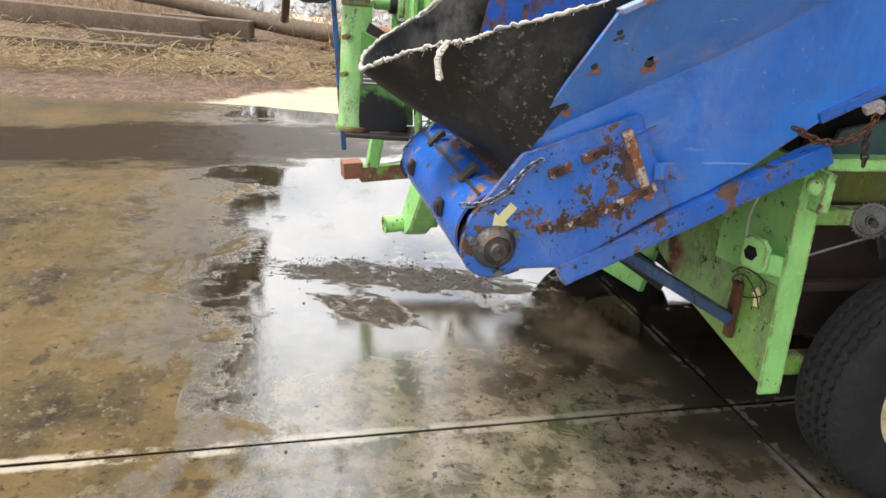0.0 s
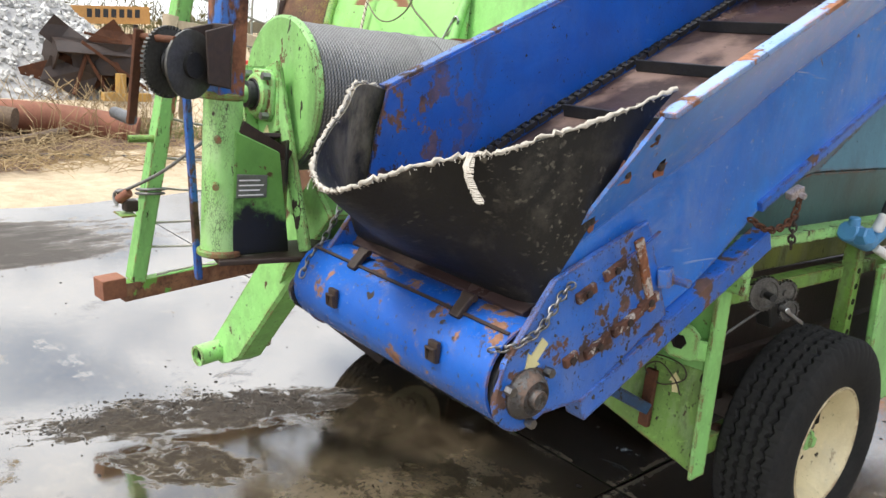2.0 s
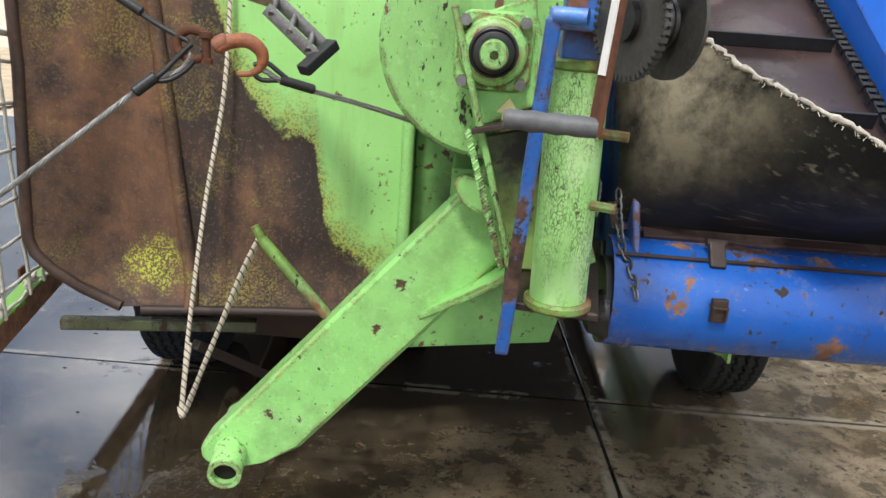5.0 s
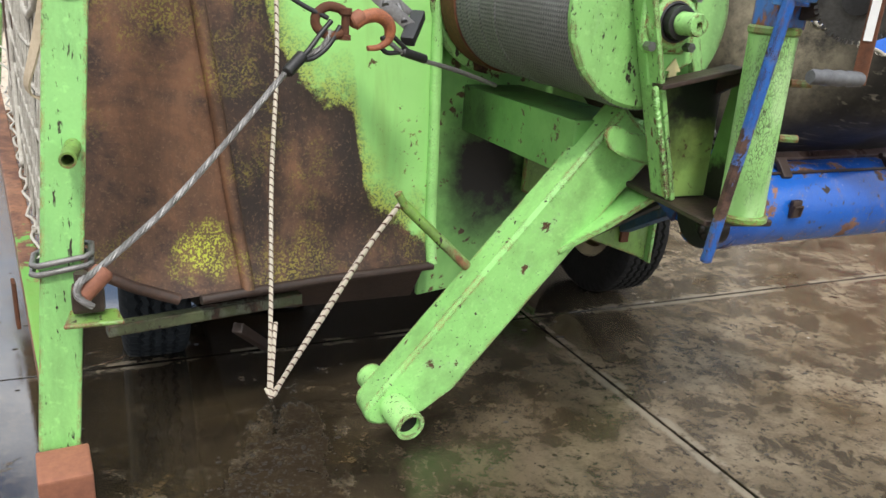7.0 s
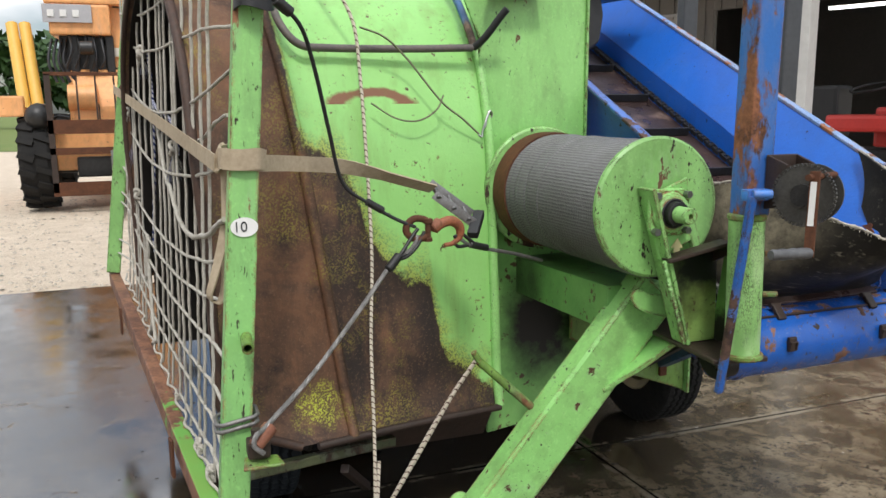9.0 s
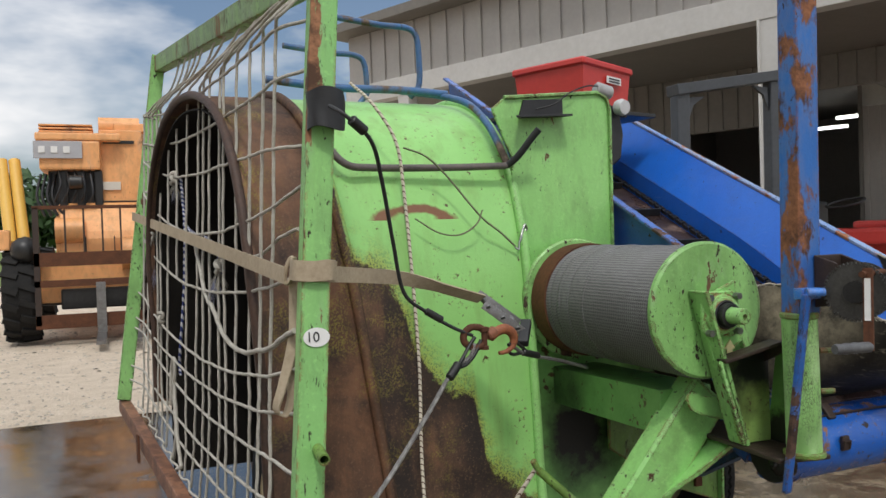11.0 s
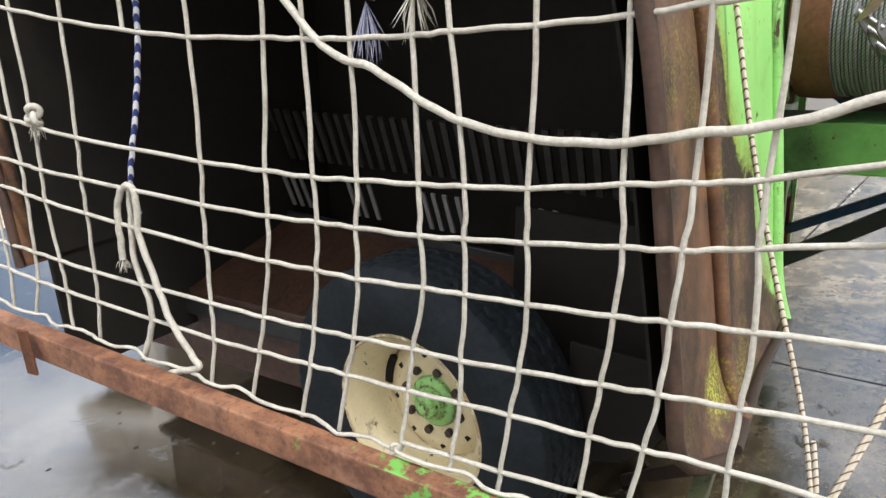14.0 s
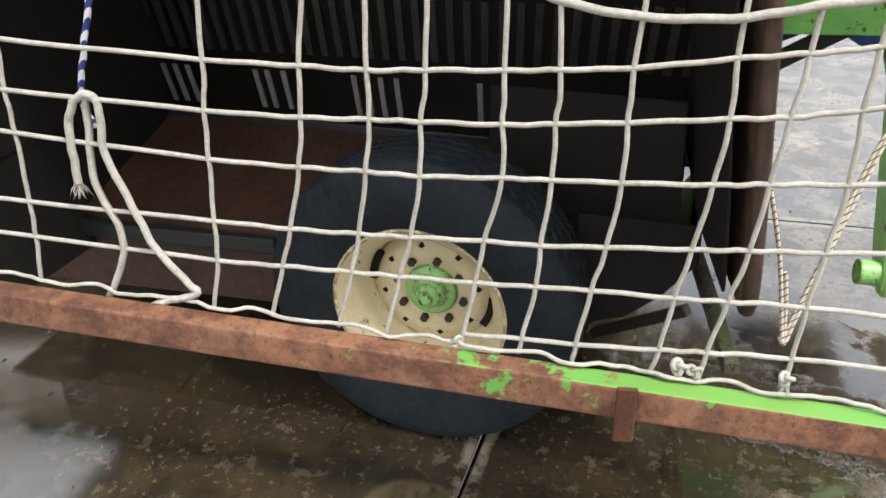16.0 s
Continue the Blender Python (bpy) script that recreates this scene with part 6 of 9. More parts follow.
for i in range(46):
    y = -1.22 + i * 0.062
    pts.append((net_x(y, 0.45) - 0.012 + 0.010 * math.sin(i * 2.0), y, rail_top(y) + 0.004 + (0.006 if i % 2 else 0)))
strand("lashing", pts, 0.0048, 7, ROPE, "lashing rope along the rail", 4)
# the slack strand that sags across the mouth
strand("cross_rope", [(net_x(y, z) + 0.006, y, z) for y, z in ((-0.32, 1.462), (-0.6, 1.462), (-0.82, 1.479), (-0.98, 1.522), (-1.145, 1.546))], 0.0053)
SLACK = [(0.10, 1.545), (0.03, 1.50), (-0.14, 1.325), (-0.25, 1.285), (-0.35, 1.23), (-0.43, 1.197), (-0.55, 1.174), (-0.70, 1.172), (-0.82, 1.192), (-0.95, 1.213), (-1.08, 1.258), (-1.172, 1.283)]
strand("slack_rope", [(net_x(y, z) - 0.012, y, z) for y, z in SLACK], 0.0078, 8, ROPE, "slack diagonal rope")
# knots
def tuft(parent, p, length, n, mat=ROPE, spread=0.4):
    """A frayed end: threads that spring from one point."""
    bm = B()
    p = Vector(p)
    top = bm.verts.new(p)
    for j in range(n):
        q = p + V(rnd(-1, 1) * spread, rnd(-1, 1) * spread, -rnd(0.6, 1.0)) * length
        m2 = p.lerp(q, 0.55) + V(rnd(-1, 1), rnd(-1, 1), 0) * 0.08 * length
        tri = [bm.verts.new(m2 + V(0.0016 * math.cos(a), 0.0016 * math.sin(a), 0)) for a in (0, 2.1, 4.2)]
        end = bm.verts.new(q)
        for i in range(3):
            bm.faces.new((top, tri[i], tri[(i + 1) % 3]))
            bm.faces.new((end, tri[(i + 1) % 3], tri[i]))
    return part("frayed_end", bm, mat, parent, "frayed rope end")


def knot(p, r=0.02, mat=ROPE, fray=0.0):
    """An overhand knot, tied as one closed strand."""
    bm = B()
    p = Vector(p) + V(-0.012, 0, 0)
    ang = rnd(0, 6)
    loop = []
    for i in range(36):
        a = 2 * math.pi * i / 36
        x, y, z = math.sin(a) + 2 * math.sin(2 * a), math.cos(a) - 2 * math.cos(2 * a), -math.sin(3 * a)
        y, x = x * math.cos(ang) + y * math.sin(ang), -x * math.sin(ang) + y * math.cos(ang)
        loop.append(p + V(z * 0.45, y * 0.36, x * 0.36) * r)
    tube(bm, loop, r * 0.36, 7, closed=True)
    part("knot", bm, mat, net, "rope knot", 60)
    if fray:
        tuft(net, p + V(0, 0, -r * 0.4), fray, 22, mat)


def on_net(y, z, off=0.0):
    return (net_x(y, z) - off, y, z)


knot(on_net(0.82, 1.165), 0.024, ROPE, 0.06)
knot(on_net(0.48, 1.80), 0.026, ROPE, 0.09)
knot(on_net(-0.35, 1.43), 0.022, ROPE, 0.10)
knot(on_net(-0.246, 0.505), 0.012)
knot(on_net(-0.69, 0.495), 0.015)
knot(on_net(-0.72, 0.488), 0.013)
knot(on_net(-0.89, 0.49), 0.013, ROPE, 0.04)
knot(on_net(1.01, 1.56), 0.022, ROPE, 0.06)
# hanging loop
strand("hanging_loop", [on_net(*q, 0.012) for q in ((0.556, 0.815), (0.552, 0.88), (0.546, 0.942), (0.523, 0.992), (0.49, 1.01), (0.469, 0.984), (0.478, 0.888), (0.441, 0.769), (0.408, 0.675), (0.345, 0.592), (0.328, 0.572), (0.36, 0.556), (0.40, 0.545), (0.448, 0.526))], 0.0085, 8, ROPE, "hanging loop with a frayed end")
tuft(net, on_net(0.556, 0.825, 0.012), 0.05, 24)
strand("hanging_end", [on_net(*q, 0.004) for q in ((0.50, 1.0), (0.512, 0.915), (0.523, 0.816), (0.488, 0.70), (0.506, 0.622), (0.554, 0.538))], 0.008, 8)
# blue and white cords
twisted_rope = thing("twisted_rope", (-2.33, 0.5, 1.0), "blue and white twisted cord hanging behind the net", "rope")
m, nt, bs = nodes_of("blue_white_twist")
wv = nt.nodes.new("ShaderNodeTexWave")
wv.bands_direction = "DIAGONAL"
wv.inputs["Scale"].default_value, wv.inputs["Distortion"].default_value = 22, 0
nt.links.new(nt.nodes.new("ShaderNodeTexCoord").outputs["Object"], wv.inputs["Vector"])
rm = nt.nodes.new("ShaderNodeValToRGB")
rm.color_ramp.elements[0].position, rm.color_ramp.elements[1].position = 0.45, 0.55
rm.color_ramp.elements[0].color, rm.color_ramp.elements[1].color = (0.02, 0.035, 0.16, 1), (0.62, 0.62, 0.65, 1)
nt.links.new(wv.outputs["Fac"], rm.inputs["Fac"])
nt.links.new(rm.outputs["Color"], bs.inputs["Base Color"])
bs.inputs["Roughness"].default_value = 0.8
TWIST = m
strand("hanging_strand", [on_net(*q, -0.02) for q in ((0.50, 1.80), (0.45, 1.70), (0.41, 1.60), (0.41, 1.46), (0.42, 1.35), (0.46, 1.20), (0.51, 1.06), (0.53, 0.98), (0.51, 0.93))], 0.0068, 8, TWIST, "", 8, twisted_rope)
strand("side_strand", [on_net(*q, -0.02) for q in ((0.42, 1.60), (0.25, 1.56), (0.0, 1.535), (-0.12, 1.51), (-0.20, 1.48), (-0.225, 1.44), (-0.23, 1.40))], 0.0068, 8, TWIST, "", 8, twisted_rope)
tuft(twisted_rope, on_net(-0.235, 1.40), 0.12, 26, ROPE_BLUE, 0.25)
tuft(twisted_rope, on_net(0.50, 1.78), 0.10, 20, ROPE_BLUE, 0.25)
tuft(twisted_rope, on_net(1.03, 1.42), 0.16, 26, ROPE_BLUE, 0.2)

# ---- ratchet strap round the post ----
strap = thing("ratchet_strap", (-2.1, -1.2, 1.4), "dirty beige ratchet strap tied round the post", "strap")
bm = B()
P = smooth_line([(net_x(y, 1.5) - 0.028, y, lerp(1.43, 1.672, (y + 1.07) / 2.61)) for y in (1.60, 0.8, 0.1, -0.45, -0.95, -1.13)], 8)
ribbon(bm, P, 0.045, 0.004, (0.05, 0, 1))
part("long_band", bm, WEBBING, strap, "", 50)
bm = B()
P = smooth_line([(-2.178, -1.10, 1.433), (-2.186, -1.16, 1.432), (-2.184, -1.212, 1.431), (-2.150, -1.224, 1.430), (-2.105, -1.222, 1.427), (-2.085, -1.195, 1.424), (-2.0, -1.095, 1.414), (-1.852, -1.0, 1.396), (-1.75, -0.967, 1.372), (-1.649, -0.935, 1.342), (-1.53, -0.893, 1.307)], 8)
ribbon(bm, P, 0.042, 0.005, [V(0.05, 0, 1)] * 52 + [V(0.25, -0.7 * min(1, i / 16), 1 - 0.45 * min(1, i / 16)) for i in range(len(P) - 52)])
part("short_band", bm, WEBBING, strap, "", 50)
bm = B()
P = smooth_line([(-2.170, -1.11, 1.445), (-2.192, -1.15, 1.442), (-2.192, -1.214, 1.440), (-2.150, -1.231, 1.436), (-2.108, -1.229, 1.438), (-2.088, -1.205, 1.432)], 8)
ribbon(bm, P, 0.052, 0.006, (0.06, 0, 1))
part("wrap", bm, WEBBING, strap, "folded wrap with a stitched end", 50)
bm = B()
tube(bm, [(-2.190 + 0.012 * math.cos(a), -1.122 + 0.012 * math.sin(a), 1.436 + 0.034 * math.sin(a + 0.9)) for a in [2 * math.pi * k / 20 for k in range(20)]], 0.006, 6, closed=True)
part("choke_loop", bm, WEBBING, strap, "choked loop of webbing", 60)
bm = B()
P = smooth_line([(-2.176, -1.124, 1.42), (-2.178, -1.128, 1.31), (-2.196, -1.130, 1.22), (-2.222, -1.126, 1.13), (-2.236, -1.120, 1.085), (-2.232, -1.112, 1.062), (-2.212, -1.112, 1.058), (-2.196, -1.116, 1.10), (-2.186, -1.116, 1.20), (-2.178, -1.112, 1.32), (-2.174, -1.108, 1.41)], 6)
ribbon(bm, P, 0.034, 0.004, [V(0.15, -0.95, 0.05).lerp(V(0.8, -0.55, 0.1), min(1, 2 * abs(k / len(P) - 0.5))) for k in range(len(P))])
part("loose_tail", bm, WEBBING, strap, "looped loose tail", 50)
bm = B()
rd = (V(-1.405, -0.93, 1.205) - V(-1.535, -0.897, 1.308)).normalized()
for o in (-0.022, 0.022):
    beam(bm, V(-1.535, -0.897, 1.308) + V(0, o, o * 0.7), V(-1.405, -0.93, 1.205) + V(0, o, o * 0.7), 0.004, 0.03, (0.4, 0, 1), 0.001)
for t in (0.1, 0.45, 0.8):
    p = V(-1.535, -0.897, 1.308).lerp(V(-1.405, -0.93, 1.205), t)
    cyl(bm, p + V(0, -0.026, -0.018), p + V(0, 0.026, 0.018), 0.008, 10)
ratchet = part("ratchet", bm, STEEL, strap, "steel ratchet frame", 40)
bm = B()
beam(bm, (-1.435, -0.985, 1.165), (-1.38, -0.91, 1.225), 0.034, 0.026, (0, 0, 1), 0.005)
part("handle_grip", bm, BLACK, ratchet, "black grip")

# ---- cables ----
hookset = thing("winch_hook", (-1.6, -1.05, 1.15), "orange-red hook joining the wire rope slings", "hook")
bm = B()
P = smooth_line([(-1.595, -1.085, 1.208), (-1.57, -1.078, 1.224), (-1.535, -1.068, 1.228), (-1.508, -1.062, 1.208), (-1.508, -1.060, 1.178), (-1.53, -1.062, 1.160), (-1.558, -1.066, 1.157)], 6)
tube(bm, P, 0.0150, 12, taper=lambda s: 0.85 + 0.35 * math.sin(math.pi * min(1, s * 1.25)) - 0.45 * s)
part("hook", bm, plain("worn_orange_paint", (0.46, 0.15, 0.06), (0.13, 0.05, 0.03), 0.6, 0, 45, 0.6), hookset, "worn orange hook", 60)
bm = B()
P = smooth_line([(-1.622, -1.092, 1.190), (-1.652, -1.088, 1.184), (-1.678, -1.086, 1.20), (-1.680, -1.085, 1.224), (-1.658, -1.085, 1.243), (-1.628, -1.086, 1.240), (-1.612, -1.088, 1.225)], 5)
tube(bm, P, 0.0105, 10)
lathe(bm, (-1.617, -1.09, 1.208), (0, 0, 1), [(0, -0.032), (0.013, -0.032), (0.013, -0.022), (0.009, -0.02), (0.009, 0.02), (0.014, 0.022), (0.014, 0.034), (0, 0.036)], 12)
part("shackle", bm, RUST, hookset, "rusty bow shackle with its pin", 60)


# thimble eyes of the slings
for pts in ([(-1.648, -1.09, 1.215), (-1.672, -1.10, 1.19), (-1.70, -1.113, 1.158), (-1.722, -1.124, 1.138)], [(-1.628, -1.09, 1.205), (-1.655, -1.10, 1.165), (-1.69, -1.113, 1.14), (-1.722, -1.124, 1.136)],
            [(-1.525, -1.062, 1.178), (-1.50, -1.055, 1.185), (-1.475, -1.05, 1.168), (-1.455, -1.045, 1.152)], [(-1.53, -1.062, 1.165), (-1.51, -1.058, 1.148), (-1.48, -1.05, 1.148), (-1.455, -1.045, 1.15)]):
    bm = B()
    tube(bm, smooth_line(pts, 5), 0.0055, 8)
    part("thimble_eye", bm, STEEL_DARK, hookset, "greasy thimble eye", 60)
bm = B()
cyl(bm, (-1.605, -1.085, 1.213), (-1.575, -1.078, 1.228), 0.017, 12, bevel=0.004)
part("swivel", bm, RUST_RED, hookset, "rusty orange swivel", 40)


def cable(name, at, label, pts, r, mat=CABLE, cat="cable", per=6, sleeves=()):
    t = thing(name, at, label, cat)
    bm = B()
    line = smooth_line(pts, per)
    if mat is CABLE:
        # six strands laid round each other
        line = smooth_line(line, 4)
        for s in range(6):
            run, w = 0.0, []
            for i, p in enumerate(line):
                q = line[min(i + 1, len(line) - 1)] - line[max(i - 1, 0)]
                side = q.cross(V(0, 0, 1)).normalized()
                top = side.cross(q).normalized()
                if i:
                    run += (p - line[i - 1]).length
                a = 2 * math.pi * (run / 0.07 + s / 6)
                w.append(p + side * (math.cos(a) * r * 0.62) + top * (math.sin(a) * r * 0.62))
            b2 = B()
            tube(b2, w, r * 0.42, 5)
            part("wire_strand", b2, mat, t, "", 60)
    else:
        tube(bm, line, r, 8)
        part("strand", bm, mat, t, "", 60)
    for a, b, q in sleeves:
        bm = B()
        cyl(bm, a, b, q, 14, bevel=0.003)
        part("sleeve", bm, STEEL_DARK, t, "pressed sleeve", 40)
    return t


cable("wire_rope", (-1.2, -1.0, 1.1), "taut grey wire rope from the drum to the hook", [(-1.505, -1.06, 1.17), (-1.45, -1.04, 1.14), (-1.30, -0.98, 1.10), (-1.16, -0.92, 1.055)], 0.006, CABLE, "cable", 6, [((-1.47, -1.047, 1.15), (-1.40, -1.02, 1.13), 0.011)])
cable("wire_sling", (-2.1, -1.3, 0.7), "grey wire rope sling from the hook to the post", [(-1.648, -1.09, 1.195), (-1.67, -1.10, 1.16), (-1.735, -1.123, 1.128), (-1.85, -1.20, 1.025), (-2.0, -1.29, 0.892), (-2.13, -1.372, 0.805), (-2.165, -1.40, 0.79), (-2.172, -1.405, 0.765), (-2.15, -1.40, 0.74)], 0.0065, CABLE, "cable", 6,
      [((-1.715, -1.12, 1.147), (-1.755, -1.143, 1.112), 0.013)])
bm = B()
cyl(bm, (-2.125, -1.365, 0.795), (-2.17, -1.39, 0.757), 0.019, 14, bevel=0.004)
t = thing("copper_sleeve", (-2.15, -1.38, 0.77), "brown copper sleeve on the sling end", "sleeve")
part("sleeve", bm, RUST_RED, t, "", 40)
t = thing("cable_wrap", (-2.17, -1.26, 0.78), "two turns of grey wire rope lashed round the post", "cable")
for k in range(2):
    bm = B()
    zk = 0.79 - k * 0.017
    c0 = FP0.lerp(FP1, (zk - 0.41) / 1.87)
    ring = [c0 + V(u * 0.050, v * 0.040, 0.008 * u) for u, v in ((-1, -0.7), (-0.8, -1), (0.8, -1), (1, -0.7), (1, 0.7), (0.8, 1), (-0.8, 1), (-1, 0.7))]
    tube(bm, ring, 0.0058, 8, closed=True)
    part("turn", bm, CABLE, t, "", 60)
cable("black_hose", (-1.9, -1.1, 1.5), "black cable from the post top to the shackle", [(-2.10, -1.25, 1.85), (-2.075, -1.30, 1.82), (-2.0, -1.27, 1.76), (-1.955, -1.21, 1.66), (-1.91, -1.15, 1.5), (-1.87, -1.11, 1.36), (-1.80, -1.095, 1.30), (-1.72, -1.09, 1.25), (-1.655, -1.09, 1.22)], 0.0055, BLACK, "cable", 6,
      [((-2.06, -1.30, 1.81), (-2.02, -1.285, 1.782), 0.014), ((-1.80, -1.095, 1.302), (-1.75, -1.092, 1.272), 0.011)])
bm = B()
cap = [[V(-2.092 + (0.049 + 0.003 * math.sin(a * 5 + k)) * math.cos(a), -1.180 + (0.042 + 0.003 * math.cos(a * 3 + k)) * math.sin(a), 1.80 + k * 0.02 + 0.006 * math.sin(a * 2 + k)) for a in [2 * math.pi * i / 20 for i in range(21)]] for k in range(6)]
loft(bm, cap)
thicken(bm, 0.006)
t = thing("post_cap", (-2.09, -1.2, 1.8), "black rubber wrap round the post top", "wrap")
part("wrap", bm, BLACK, t, "", 60)
TICKED, nt, bs = nodes_of("ticked_white_rope")
wv = nt.nodes.new("ShaderNodeTexWave")
wv.bands_direction = "DIAGONAL"
wv.inputs["Scale"].default_value, wv.inputs["Distortion"].default_value = 26, 0.6
nt.links.new(nt.nodes.new("ShaderNodeTexCoord").outputs["Object"], wv.inputs["Vector"])
rm = nt.nodes.new("ShaderNodeValToRGB")
rm.color_ramp.elements[0].position, rm.color_ramp.elements[1].position = 0.06, 0.16
rm.color_ramp.elements[0].color, rm.color_ramp.elements[1].color = (0.10, 0.05, 0.035, 1), (0.60, 0.54, 0.44, 1)
nt.links.new(wv.outputs["Fac"], rm.inputs["Fac"])
nt.links.new(rm.outputs["Color"], bs.inputs["Base Color"])
bs.inputs["Roughness"].default_value = 0.85
# long white rope that hangs in a bight
rope = thing("white_rope", (-1.75, -0.9, 0.25), "thin dirty white braided rope hanging in a bight", "rope")
bm = B()
tube(bm, smooth_line([(-1.80, -0.40, 2.08), (-1.76, -0.54, 1.98), (-1.70, -0.60, 1.84), (-1.687, -0.63, 1.65), (-1.686, -0.68, 1.38), (-1.692, -0.735, 1.08), (-1.722, -0.81, 0.8), (-1.742, -0.895, 0.5), (-1.757, -0.94, 0.255)], 6), 0.0058, 8)
part("hanging_strand", bm, TICKED, rope, "", 60)
bm = B()
tube(bm, smooth_line([(-1.735, -0.92, 0.44), (-1.745, -0.935, 0.35), (-1.752, -0.945, 0.25), (-1.735, -0.95, 0.27), (-1.66, -1.01, 0.45), (-1.56, -1.08, 0.67), (-1.49, -1.145, 0.82)], 6), 0.0058, 8)
tube(bm, smooth_line([(-1.765, -0.935, 0.26), (-1.75, -0.95, 0.24), (-1.72, -0.97, 0.31), (-1.64, -1.03, 0.49), (-1.55, -1.10, 0.70), (-1.487, -1.15, 0.826)], 6), 0.0058, 8)
part("rising_strand", bm, TICKED, rope, "", 60)


# ---- chains ----
def chain(name, at, label, pts, n, size=0.015, r=0.0023, mat=STEEL):
    t = thing(name, at, label, "chain")
    P = smooth_line(pts, 12)
    L = [0]
    for a, b in zip(P, P[1:]):
        L.append(L[-1] + (b - a).length)
    for k in range(n):
        s = L[-1] * (k + 0.5) / n
        i = max(j for j in range(len(L)) if L[j] <= s)
        i = min(i, len(P) - 2)
        p = P[i].lerp(P[i + 1], (s - L[i]) / max(1e-6, L[i + 1] - L[i]))
        d = (P[i + 1] - P[i]).normalized()
        _, s1, t1 = frame_of(d)
        ang = (math.pi / 2) * (k % 2) + 0.5
        a1 = s1 * math.cos(ang) + t1 * math.sin(ang)
        bm = B()
        h = L[-1] / n * 0.72
        loop = []
        for j in range(16):
            a = 2 * math.pi * j / 16
            loop.append(p + d * (h * math.cos(a)) + a1 * (size * 0.5 * math.sin(a)))
        tube(bm, loop, r, 6, closed=True)
        part("link", bm, mat, t, "", 60)
    return t


chain("safety_chain", (-0.03, -1.3, 0.95), "rusty zinc chain hanging at the nose", [(-0.035, -1.245, 1.01), (-0.03, -1.28, 0.99), (-0.03, -1.33, 0.93), (-0.045, -1.38, 0.90), (-0.07, -1.415, 0.89)], 14)
chain("safety_chain", (-0.75, -1.35, 0.9), "zinc chain hanging beside the rubber flap", [(-0.76, -1.305, 1.02), (-0.757, -1.325, 0.98), (-0.75, -1.36, 0.93), (-0.735, -1.405, 0.89), (-0.725, -1.43, 0.853)], 11)
chain("side_chain", (-0.03, -0.45, 1.1), "short rusty chain under the side sheet", [(-0.035, -0.625, 1.105), (-0.025, -0.56, 1.078), (-0.02, -0.50, 1.078), (-0.02, -0.44, 1.105), (-0.03, -0.40, 1.16)], 15, 0.016, 0.003, RUST)
chain("side_chain", (-0.025, -0.42, 1.06), "loose tail of rusty chain below the edge channel", [(-0.022, -0.43, 1.112), (-0.022, -0.424, 1.07), (-0.022, -0.415, 1.02)], 6, 0.016, 0.003, RUST_DARK)
clip = thing("chain_clip", (-0.03, -0.41, 1.17), "bent clip with peeling white paint holding the chain", "clip")
bm = B()
beam(bm, (-0.045, -0.435, 1.150), (-0.035, -0.395, 1.172), 0.024, 0.022, (0, -0.5, 1), 0.004)
cyl(bm, (-0.035, -0.41, 1.158), (-0.012, -0.41, 1.155), 0.008, 8, bevel=0.002)
part("plate", bm, plain("peeling_white", (0.55, 0.52, 0.50), (0.16, 0.10, 0.08), 0.6, 0, 40), clip)

